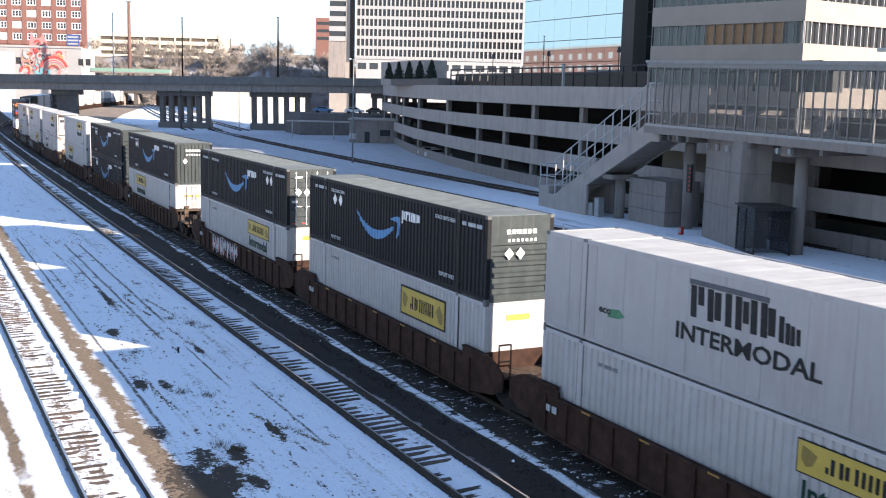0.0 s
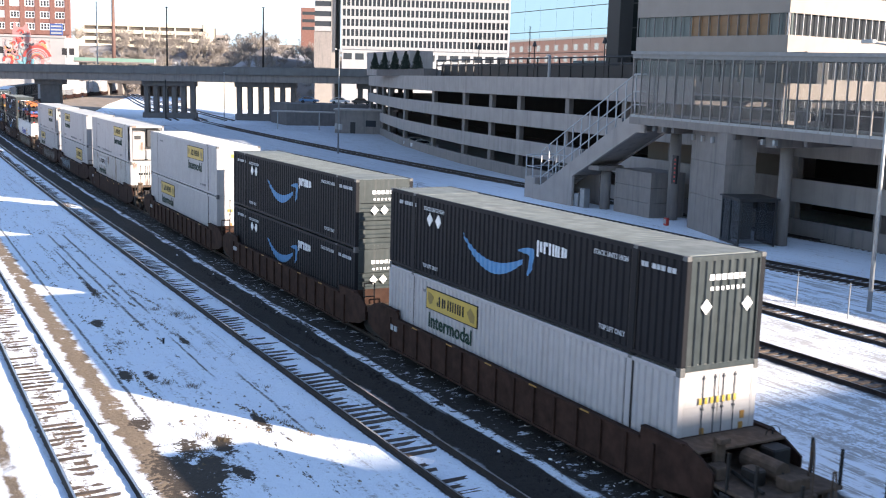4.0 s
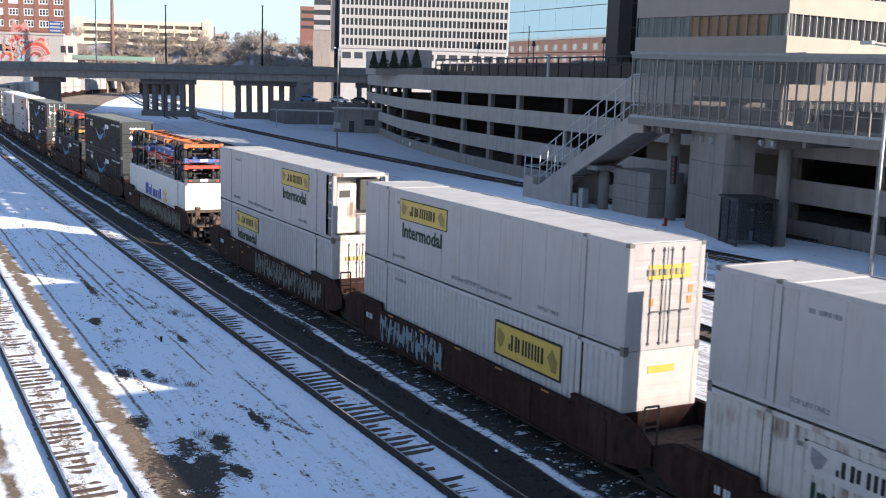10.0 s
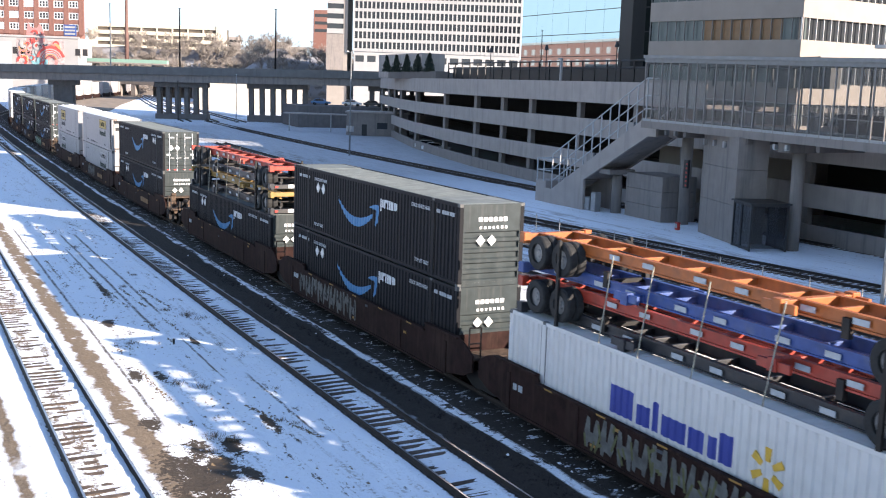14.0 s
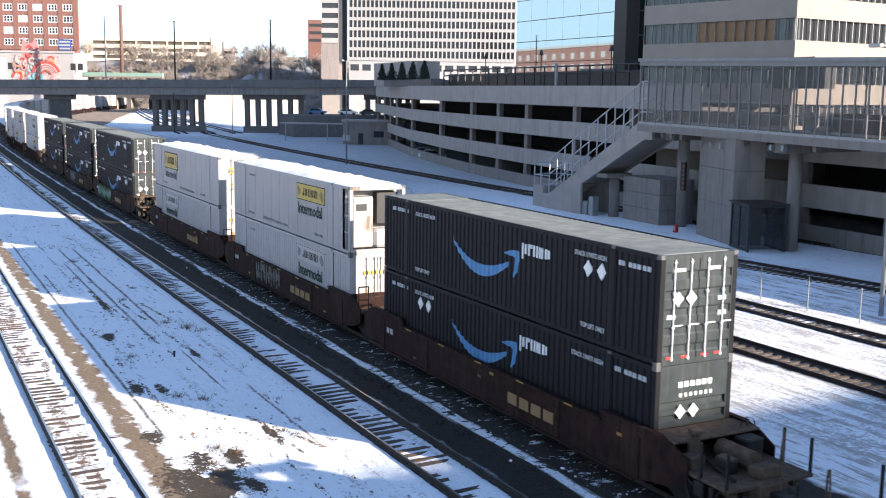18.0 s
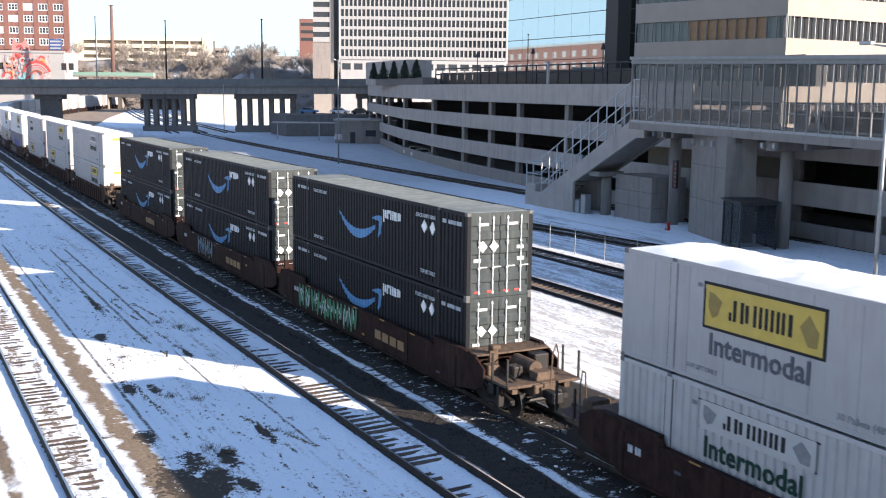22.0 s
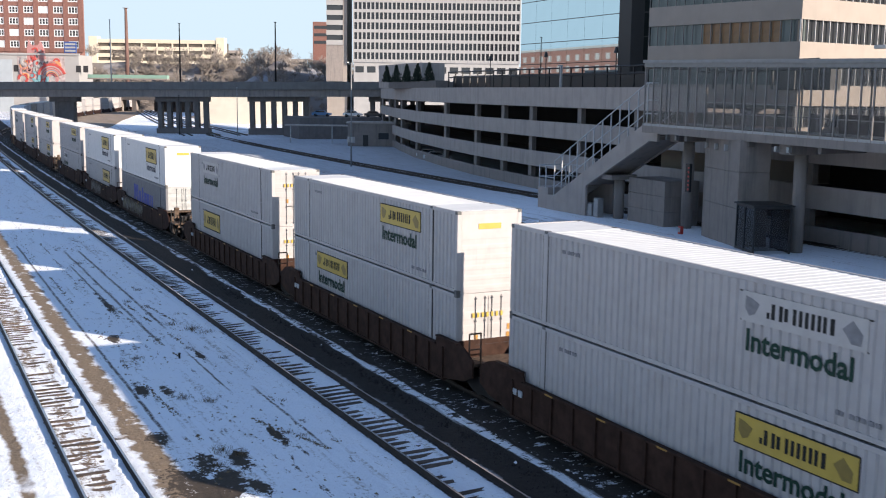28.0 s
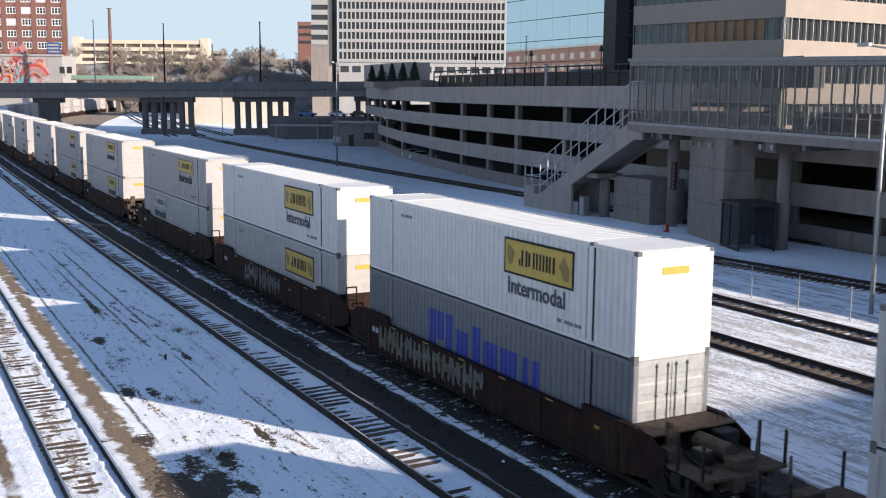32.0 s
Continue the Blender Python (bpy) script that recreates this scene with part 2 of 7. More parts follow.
# twig brown lightened: the haze of distance is put into this colour
TWIG = surface("hazed_twig_bark", (0.27, 0.235, 0.21), 0.95, vary=0.3, scale=2)
CONIFER = surface("conifer_needles", (0.022, 0.034, 0.022), 0.9, vary=0.4, scale=6)
DRYGRASS = surface("dry_grass", (0.16, 0.115, 0.07), 0.95, vary=0.4, scale=9)
SNOWCAP = surface("settled_snow", (0.82, 0.83, 0.85), 0.7, vary=0.03, scale=2, bump=0.3, bump_scale=6)
GLASSPANE = glass("hazy_walkway_glass", (0.07, 0.07, 0.07), 0.05, alpha=0.30)
CARBLUE = surface("blue_car_paint", (0.05, 0.18, 0.36), 0.3, vary=0.05)
CARDARK = surface("dark_car_paint", (0.03, 0.03, 0.035), 0.3, vary=0.05)
CARWHITE = surface("white_car_paint", (0.7, 0.7, 0.7), 0.3, vary=0.05)
GREENBEAM = surface("pale_green_girder", (0.20, 0.33, 0.265), 0.6, vary=0.1)
# parapet concrete darkened: the shade lying on the bridge is in the colour
BRIDGE = surface("shade_dark_bridge_concrete", (0.165, 0.158, 0.15), 0.9, vary=0.12, scale=0.6, dirt=(0.08, 0.077, 0.073), dirt_amt=0.6, dirt_scale=0.3, streak=True)
CREAMDECK = surface("cream_precast", (0.66, 0.58, 0.46), 0.85, vary=0.06, scale=0.3)
BLACKCH = surface("black_chassis_paint", (0.022, 0.023, 0.028), 0.5, vary=0.25, scale=3, dirt=(0.10, 0.08, 0.06), dirt_amt=0.5, dirt_scale=2)
YELLOWCH = surface("yellow_brown_chassis_paint", (0.30, 0.175, 0.045), 0.55, vary=0.2, scale=3, dirt=(0.12, 0.08, 0.04), dirt_amt=0.6, dirt_scale=2)
PALEWALL = surface("blue_grey_shaded_render", (0.36, 0.40, 0.43), 0.85, vary=0.06, scale=0.5)
MURALORANGE = surface("mural_orange", (0.60, 0.26, 0.12), 0.7, vary=0.2)
STONE = surface("ballast_stone", (0.032, 0.028, 0.026), 0.9, vary=0.5, scale=3, spec=0.2)
MURALRED = surface("mural_red", (0.45, 0.07, 0.06), 0.7, vary=0.2)
MURALPINK = surface("mural_pink", (0.42, 0.20, 0.19), 0.7, vary=0.2)
MURALTEAL = surface("mural_teal", (0.16, 0.33, 0.36), 0.7, vary=0.2)
GRAFWHITE = surface("grey_white_spray", (0.11, 0.108, 0.102), 0.7, vary=0.35, scale=4, dirt=(0.03, 0.02, 0.016), dirt_amt=0.9, dirt_scale=1.4)
GRAFGREEN = surface("green_spray", (0.04, 0.17, 0.09), 0.7, vary=0.25, scale=4)
GRAFOLIVE = surface("olive_spray", (0.09, 0.09, 0.035), 0.7, vary=0.25, scale=4)
GRAFBLUE = surface("pale_blue_spray", (0.13, 0.18, 0.22), 0.7, vary=0.25, scale=4)


def ground_material():
    """Trodden snow over gravel: bare dirt, dark ballast and tyre marks set out by the lines they follow."""
    m = bpy.data.materials.new("snowy_ground")
    nt, bsdf = nodes_of(m)
    N, L = nt.nodes.new, nt.links.new
    geo = N("ShaderNodeNewGeometry")
    sep = N("ShaderNodeSeparateXYZ")
    L(geo.outputs["Position"], sep.inputs[0])

    def math_(op, a, b=None, c=None, clamp=False):
        n = N("ShaderNodeMath")
        n.operation = op
        n.use_clamp = clamp
        for i, v in enumerate((a, b, c)):
            if v is None:
                continue
            if isinstance(v, (int, float)):
                n.inputs[i].default_value = v
            else:
                L(v, n.inputs[i])
        return n.outputs[0]

    def noise_(scale, detail=5, rough=0.6, stretch=None):
        n = N("ShaderNodeTexNoise")
        n.inputs["Scale"].default_value = scale
        n.inputs["Detail"].default_value = detail
        n.inputs["Roughness"].default_value = rough
        if stretch:
            mp = N("ShaderNodeMapping")
            mp.inputs["Scale"].default_value = stretch
            L(geo.outputs["Position"], mp.inputs["Vector"])
            L(mp.outputs[0], n.inputs["Vector"])
        else:
            L(geo.outputs["Position"], n.inputs["Vector"])
        return n.outputs["Fac"]

    x, y = sep.outputs["X"], sep.outputs["Y"]
    xn = math_("MINIMUM", x, 0.0)
    line = math_("SUBTRACT", math_("SUBTRACT", y, math_("MULTIPLY", math_("MULTIPLY", xn, xn), BEND)), HB)  # y measured from the main line
    n_big = noise_(0.35, 4)
    n_mid = noise_(1.3, 6, 0.65)
    n_fine = noise_(7.0, 6, 0.7)
    n_fleck = noise_(3.2, 5, 0.7, (1.5, 0.7, 1.0))
    n_long = noise_(1.0, 6, 0.65, (0.22, 1.6, 1.0))

    def band(lo, hi, soft, wob_node, wob):
        """1 inside lo..hi of the line, with ragged edges."""
        w = math_("MULTIPLY", math_("SUBTRACT", wob_node, 0.5), wob)
        p = math_("ADD", line, w)
        a = math_("DIVIDE", math_("SUBTRACT", p, lo), soft, clamp=True)
        b = math_("DIVIDE", math_("SUBTRACT", hi, p), soft, clamp=True)
        return math_("MULTIPLY", a, b, clamp=True)

    def thresh(node, lo, hi):
        return math_("DIVIDE", math_("SUBTRACT", node, lo), hi - lo, clamp=True)

    # dark bare ballast under and beside the main line
    ballast = band(-4.25, 4.0, 0.3, n_mid, 0.8)
    # snow lying in the ballast shoulder
    strip = math_("MULTIPLY", band(-2.60, -2.18, 0.10, n_long, 0.8), thresh(math_("ADD", math_("MULTIPLY", n_long, 0.5), math_("MULTIPLY", n_fleck, 0.5)), 0.455, 0.495))
    flecks = math_("MULTIPLY", band(-2.1, 0.2, 0.3, n_mid, 0.6), thresh(n_fleck, 0.585, 0.62))
    ballast = math_("MULTIPLY", ballast, math_("SUBTRACT", 1.0, math_("MAXIMUM", strip, math_("MULTIPLY", flecks, 0.8))))
    # grime along the rails of the middle track
    ballast = math_("MAXIMUM", ballast, math_("MAXIMUM", band(-5.93, -5.60, 0.05, n_fine, 0.22), band(-4.42, -4.15, 0.05, n_fine, 0.25)))
    # brown earth strip beside the near siding
    earth = math_("MULTIPLY", band(-12.62, -11.72, 0.16, n_mid, 1.1), thresh(math_("ADD", math_("MULTIPLY", n_big, 0.6), math_("MULTIPLY", n_fleck, 0.4)), 0.37, 0.42))
    def spot(cx, cl, rx, rl):
        """A ragged bare patch."""
        dx = math_("DIVIDE", math_("SUBTRACT", x, cx), rx)
        dl = math_("DIVIDE", math_("SUBTRACT", line, cl), rl)
        d = math_("SQRT", math_("ADD", math_("MULTIPLY", dx, dx), math_("MULTIPLY", dl, dl)))
        d = math_("ADD", d, math_("ADD", math_("MULTIPLY", math_("SUBTRACT", n_mid, 0.5), 3.6), math_("MULTIPLY", math_("SUBTRACT", n_fine, 0.5), 3.0)))
        return thresh(math_("SUBTRACT", 1.0, d), 0.0, 0.15)
    wet = spot(-10.2, -11.65, 2.1, 0.78)
    for q in ((-12.6, -10.95, 0.9, 0.40), (-12.7, -9.95, 0.8, 0.32), (-10.7, -10.75, 1.3, 0.42), (-10.1, -10.1, 0.7, 0.28), (-14.0, -8.3, 1.2, 0.16), (-20.2, -10.2, 0.7, 0.24), (-20.9, -11.0, 0.9, 0.2),
              (-29.1, -10.4, 0.7, 0.28), (-15.4, -11.7, 0.7, 0.3), (-36.8, -9.4, 2.4, 0.16), (-25.0, -7.85, 0.9, 0.12)):
        wet = math_("MAXIMUM", wet, spot(*q))
    def rut_line(l0, half, xa, xb):
        r = math_("MULTIPLY", band(l0 - half, l0 + half, half, n_mid, 0.12), math_("MULTIPLY", thresh(x, xa, xa + 1.5), thresh(math_("MULTIPLY", x, -1.0), -xb, -xb + 1.5)))
        return math_("MULTIPLY", r, thresh(n_fine, 0.40, 0.52))
    for q in ((-8.80, 0.10, -56.0, -27.0), (-7.95, 0.10, -56.0, -30.0), (-11.34, 0.09, -60.0, -14.5), (-9.3, 0.08, -50.0, -34.0), (-8.2, 0.06, -26.0, -19.0), (-7.3, 0.07, -20.0, -12.0)):
        wet = math_("MAXIMUM", wet, rut_line(*q))
    streaky = noise_(1.0, 6, 0.7, (0.9, 3.2, 1.0))
    zone = math_("MULTIPLY", band(-11.2, -5.6, 0.5, n_mid, 1.0), thresh(n_big, 0.44, 0.58))
    wet = math_("MAXIMUM", wet, math_("MULTIPLY", math_("MULTIPLY", thresh(streaky, 0.60, 0.645), zone), thresh(n_fine, 0.40, 0.50)))
    earth2 = wet
    earth3 = math_("MULTIPLY", band(-15.95, -15.45, 0.12, n_mid, 0.5), thresh(n_big, 0.34, 0.44))
    # soil showing between the sleepers of the two near tracks
    bedA = math_("MULTIPLY", math_("MULTIPLY", band(-14.5, -13.25, 0.15, n_mid, 0.5), thresh(n_long, 0.50, 0.57)), thresh(n_fine, 0.44, 0.52))
    # scattered bare specks, and yard ground behind the train
    rut = math_("MULTIPLY", thresh(noise_(1.0, 4, 0.6, (0.10, 2.6, 1.0)), 0.60, 0.70), thresh(n_fine, 0.46, 0.56))
    speck = math_("MAXIMUM", math_("MULTIPLY", rut, 0.8), math_("MULTIPLY", thresh(n_fine, 0.57, 0.64), thresh(n_mid, 0.52, 0.60)))
    drift = math_("MULTIPLY", band(3.4, 30.0, 0.8, n_mid, 1.0), math_("MULTIPLY", thresh(noise_(1.0, 7, 0.72, (0.30, 2.4, 1.0)), 0.505, 0.565), thresh(n_mid, 0.36, 0.48)))
    bed_far = math_("MULTIPLY", math_("MAXIMUM", math_("MULTIPLY", band(11.9, 14.4, 0.3, n_mid, 0.7), thresh(n_mid, 0.25, 0.4)), math_("MULTIPLY", band(18.5, 20.4, 0.3, n_mid, 0.7), thresh(n_mid, 0.42, 0.55))), 1.0)
    yard = math_("MULTIPLY", band(25.0, 33.0, 1.5, n_mid, 1.0), thresh(n_long, 0.50, 0.62))
    dark = math_("MAXIMUM", ballast, math_("MULTIPLY", bed_far, 0.85))
    trod = math_("MULTIPLY", band(6.0, 24.0, 0.8, n_mid, 1.0), thresh(math_("ADD", math_("MULTIPLY", n_fine, 0.6), math_("MULTIPLY", n_long, 0.4)), 0.475, 0.565))
    patch = math_("MULTIPLY", thresh(n_long, 0.57, 0.64), thresh(n_fine, 0.50, 0.58))
    speck = math_("MAXIMUM", math_("MAXIMUM", speck, math_("MULTIPLY", math_("MAXIMUM", trod, drift), 0.85)), math_("MULTIPLY", patch, 0.8))
    brown = math_("MAXIMUM", math_("MAXIMUM", earth, earth2), math_("MAXIMUM", earth3, math_("MAXIMUM", bedA, math_("MAXIMUM", math_("MULTIPLY", speck, 0.75), math_("MULTIPLY", yard, 0.6)))))

    def mix(f, a, b):
        n = N("ShaderNodeMix")
        n.data_type = "RGBA"
        L(f, n.inputs["Factor"])
        for s, v in (("A", a), ("B", b)):
            if isinstance(v, tuple):
                n.inputs[s].default_value = (*v, 1)
            else:
                L(v, n.inputs[s])
        return n.outputs["Result"]

    snow = mix(n_mid, (0.80, 0.86, 0.935), (0.90, 0.93, 0.96))
    soil = mix(n_fine, (0.075, 0.055, 0.04), (0.33, 0.25, 0.175))
    stone = mix(n_fine, (0.0115, 0.010, 0.0092), (0.062, 0.052, 0.045))
    # grey, driven-over yard surface in front of the garage
    dirty = math_("MULTIPLY", math_("MULTIPLY", band(24.5, 75.0, 1.5, n_mid, 1.2), math_("MULTIPLY", thresh(math_("MULTIPLY", x, -1.0), 66.0, 96.0), thresh(x, -235.0, -205.0))), math_("ADD", 0.55, math_("MULTIPLY", n_long, 0.5)), clamp=True)
    snow = mix(dirty, snow, mix(n_mid, (0.26, 0.265, 0.28), (0.46, 0.47, 0.49)))
    col = mix(brown, snow, soil)
    col = mix(wet, col, mix(n_fine, (0.030, 0.023, 0.018), (0.10, 0.078, 0.06)))
    col = mix(dark, col, stone)
    L(col, bsdf.inputs["Base Color"])
    bsdf.inputs["Roughness"].default_value = 0.85
    bsdf.inputs["Specular IOR Level"].default_value = 0.25
    h = math_("ADD", math_("MULTIPLY", n_mid, 1.0), math_("MULTIPLY", n_fine, 0.45))
    b = N("ShaderNodeBump")
    b.inputs["Strength"].default_value = 0.9
    b.inputs["Distance"].default_value = 0.10
    L(h, b.inputs["Height"])
    L(b.outputs[0], bsdf.inputs["Normal"])
    return m


HB = 2.591 / 2
GROUND = ground_material()


# ================= mesh helpers =================
def mesh_of(name, verts, faces, material=None, smooth=False):
    me = bpy.data.meshes.new(name)
    me.from_pydata([tuple(v) for v in verts], [], faces)
    if material:
        me.materials.append(material)
    if smooth:
        for p in me.polygons:
            p.use_smooth = True
    me.update()
    return me


def put(name, me, parent=None, at=(0, 0, 0), rot=(0, 0, 0), label=""):
    ob = new(name, me)
    ob.location = at
    ob.rotation_euler = [radians(a) for a in rot]
    if parent:
        ob.parent = parent
    if label:
        tagged(ob, label)
    return ob


def root(name, label, category, group="", kind="", at=(0, 0, 0), rz=0):
    ob = new(name)
    ob.empty_display_size = 0.3
    ob.matrix_basis = pose(*at, 0, 0, rz)
    return tagged(ob, label, category, group, kind)


class Shape:
    """Collects boxes, prisms and tubes into one mesh."""

    def __init__(self):
        self.v, self.f = [], []

    def add(self, verts, faces):
        o = len(self.v)
        self.v += [tuple(p) for p in verts]
        self.f += [tuple(i + o for i in f) for f in faces]
        return self

    def box(self, x0, x1, y0, y1, z0, z1, ch=0.0):
        """A box, with chamfered upright and level edges where ch is given."""
        if ch <= 0:
            v = [(x, y, z) for z in (z0, z1) for x, y in ((x0, y0), (x1, y0), (x1, y1), (x0, y1))]
            f = [(3, 2, 1, 0), (4, 5, 6, 7), (0, 1, 5, 4), (1, 2, 6, 5), (2, 3, 7, 6), (3, 0, 4, 7)]
            return self.add(v, f)
        ring = [(x0 + ch, y0), (x1 - ch, y0), (x1, y0 + ch), (x1, y1 - ch), (x1 - ch, y1), (x0 + ch, y1), (x0, y1 - ch), (x0, y0 + ch)]
        cx, cy = (x0 + x1) / 2, (y0 + y1) / 2
        sx, sy = 1 - ch / max(x1 - x0, 1e-6) * 1.2, 1 - ch / max(y1 - y0, 1e-6) * 1.2
        inner = [(cx + (x - cx) * sx, cy + (y - cy) * sy) for x, y in ring]
        v = [(x, y, z0) for x, y in inner] + [(x, y, z0 + ch) for x, y in ring] + [(x, y, z1 - ch) for x, y in ring] + [(x, y, z1) for x, y in inner]
        f = [tuple(range(7, -1, -1)), tuple(range(24, 32))]
        for r in range(3):
            f += [(r * 8 + i, r * 8 + (i + 1) % 8, r * 8 + 8 + (i + 1) % 8, r * 8 + 8 + i) for i in range(8)]
        return self.add(v, f)

    def tube(self, a, b, r, n=8, r2=None, cap=True):
        a, b = Vector(a), Vector(b)
        r2 = r if r2 is None else r2
        d = (b - a).normalized()
        u = d.orthogonal().normalized()
        w = d.cross(u)
        ring = [(math.cos(2 * math.pi * i / n), math.sin(2 * math.pi * i / n)) for i in range(n)]
        v = [a + (u * c + w * s) * r for c, s in ring] + [b + (u * c + w * s) * r2 for c, s in ring]
        f = [(i, (i + 1) % n, n + (i + 1) % n, n + i) for i in range(n)]
        if cap:
            f += [tuple(range(n - 1, -1, -1)), tuple(range(n, 2 * n))]
        return self.add(v, f)

    def prism(self, pts, z0, z1):
        """Extrudes a counter-clockwise outline in x, y."""
        n = len(pts)
        v = [(x, y, z0) for x, y in pts] + [(x, y, z1) for x, y in pts]
        f = [tuple(range(n - 1, -1, -1)), tuple(range(n, 2 * n))] + [(i, (i + 1) % n, n + (i + 1) % n, n + i) for i in range(n)]
        return self.add(v, f)

    def slab(self, pts, y0, y1):
        """Extrudes an outline in x, z along y."""
        n = len(pts)
        v = [(x, y0, z) for x, z in pts] + [(x, y1, z) for x, z in pts]
        f = [tuple(range(n)), tuple(range(2 * n - 1, n - 1, -1))] + [(i, n + i, n + (i + 1) % n, (i + 1) % n) for i in range(n)]
        return self.add(v, f)

    def mesh(self, name, material, smooth=False):
        return mesh_of(name, self.v, self.f, material, smooth)


def box_mesh(name, x0, x1, y0, y1, z0, z1, material, ch=0.0):
    return Shape().box(x0, x1, y0, y1, z0, z1, ch).mesh(name, material)


def word_mesh(text, height, material, width=None):
    """Lettering as a thin mesh that stands in x, z and faces -y, starting at x 0."""
    cu = bpy.data.curves.new("word", "FONT")
    cu.body, cu.size, cu.extrude, cu.offset = text, height * 1.38, 0.004, height * 0.03
    cu.resolution_u = 2
    ob = bpy.data.objects.new("word", cu)
    scene.collection.objects.link(ob)
    me = bpy.data.meshes.new_from_object(ob.evaluated_get(bpy.context.evaluated_depsgraph_get()))
    bpy.data.objects.remove(ob)
    bpy.data.curves.remove(cu)
    n = len(me.vertices)
    co = np.empty(n * 3, dtype=np.float32)
    me.vertices.foreach_get("co", co)
    co = co.reshape(-1, 3)
    if width:
        co[:, 0] *= width / max(float(co[:, 0].max()), 1e-3)
    me.vertices.foreach_set("co", np.stack([co[:, 0], -co[:, 2], co[:, 1]], 1).ravel())
    me.materials.clear()
    me.materials.append(material)
    me.update()
    return me


MESHES = {}


def once(key, make):
    if key not in MESHES:
        MESHES[key] = make()
    return MESHES[key]

# ================= train: containers =================
CL, CB, CH = 16.6, 2.591, 2.896
HL, HB = CL / 2, CB / 2
UX = HL - 16.154  # origin of the side graphics


def corrugated(name, u0, u1, z0, z1, out, depth, period, material, axis="x", side=-1):
    """A trapezoid-ribbed sheet that stands upright; out is its outer plane."""
    n = max(1, round((u1 - u0) / period))
    p = (u1 - u0) / n
    prof = []
    for i in range(n):
        u = u0 + i * p
        prof += [(u, 0.0), (u + p * 0.46, 0.0), (u + p * 0.60, depth), (u + p * 0.88, depth)]
    prof.append((u1, 0.0))
    v = []
    for z in (z0, z1):
        for u, d in prof:
            o = out - side * d
            v.append((u, o, z) if axis == "x" else (o, u, z))
    m = len(prof)
    f = [(i, i + 1, m + i + 1, m + i) if side < 0 else (i + 1, i, m + i, m + i + 1) for i in range(m - 1)]
    if axis == "y":
        f = [q[::-1] for q in f]
    return mesh_of(name, v, f, material)


def on_ribs(name, polys, material, off=0.004):
    """Paint: outlines in x, z laid onto the ribbed side as thin strips that follow its folds."""
    n = round((2 * HL - 0.2) / 0.278)
    p = (2 * HL - 0.2) / n
    fold = ((0.0, 0.0), (0.46, 0.0), (0.60, 0.042), (0.88, 0.042), (1.0, 0.0))
    def depth(x):
        q = ((x + HL - 0.1) / p) % 1.0
        for (a, da), (b, db) in zip(fold, fold[1:]):
            if q <= b:
                return da + (db - da) * (q - a) / (b - a)
        return 0.0
    sh = Shape()
    for pts in polys:
        lo, hi = min(q[0] for q in pts), max(q[0] for q in pts)
        xs = {lo + 1e-4, hi - 1e-4}
        for i in range(n + 1):
            xs |= {-HL + 0.1 + (i + f) * p for f, _ in fold[:-1]}
        xs |= {q[0] for q in pts}
        xs = sorted(x for x in xs if lo < x < hi)
        rows = []
        for x in xs:
            zs = []
            for (xa, za), (xb, zb) in zip(pts, pts[1:] + pts[:1]):
                if (xa <= x < xb) or (xb <= x < xa):
                    zs.append(za + (zb - za) * (x - xa) / (xb - xa))
            if len(zs) >= 2:
                rows.append((x, min(zs), max(zs)))
        for (xa, a0, a1), (xb, b0, b1) in zip(rows, rows[1:]):
            ya, yb = -HB + 0.008 + depth(xa) - off, -HB + 0.008 + depth(xb) - off
            sh.add([(xa, ya, a0), (xb, yb, b0), (xb, yb, b1), (xa, ya, a1)], [(0, 1, 2, 3)])
    return sh.mesh(name, material)


def bar_polys(cols, x0, z0, h, w):
    return [[(x0 + a * w, z0 + lo * h), (x0 + (a + b) * w, z0 + lo * h), (x0 + (a + b) * w, z0 + hi * h), (x0 + a * w, z0 + hi * h)] for a, b, lo, hi in cols]


def swoosh_mesh():
    """A tapering upward curve that ends in a hooked arrow point."""
    pts_up, pts_lo = [], []
    for i in range(25):
        t = i / 24
        x = 5.1 + 3.75 * t
        z = 1.95 - 2.55 * t * (1 - t) * (1.12 - 0.25 * t) - 0.33 * t
        th = 0.03 + 0.35 * math.sin(math.pi * min(1, t * 0.90 + 0.02)) ** 0.9
        pts_up.append((UX + x, z + th * 0.45))
        pts_lo.append((UX + x, z - th * 0.55))
    head = [(UX + 8.50, 1.90), (UX + 8.80, 1.86), (UX + 9.10, 1.86), (UX + 9.25, 1.82), (UX + 9.45, 2.06), (UX + 9.15, 2.07), (UX + 8.78, 2.00)]
    hook = [(UX + 9.08, 1.24), (UX + 9.16, 1.20), (UX + 9.36, 1.48), (UX + 9.47, 1.80), (UX + 9.45, 2.06), (UX + 9.22, 1.84), (UX + 9.22, 1.58)]
    return on_ribs("swoosh", [pts_lo + pts_up[::-1], head, hook], BLUE)


def bar_word(cols, x0, z0, h, w, material, y=-HB - 0.008, lean=0.0, thick=0.035):
    """A row of plain upright bars; cols gives (start, width, low, high) in shares of the row."""
    s = Shape()
    for a, b, lo, hi in cols:
        xa, xb = x0 + a * w, x0 + (a + b) * w
        s.slab([(xa + lean * lo * h, z0 + lo * h), (xb + lean * lo * h, z0 + lo * h), (xb + lean * hi * h, z0 + hi * h), (xa + lean * hi * h, z0 + hi * h)], y - 0.004, y + thick)
    return s.mesh("wordmark", material)


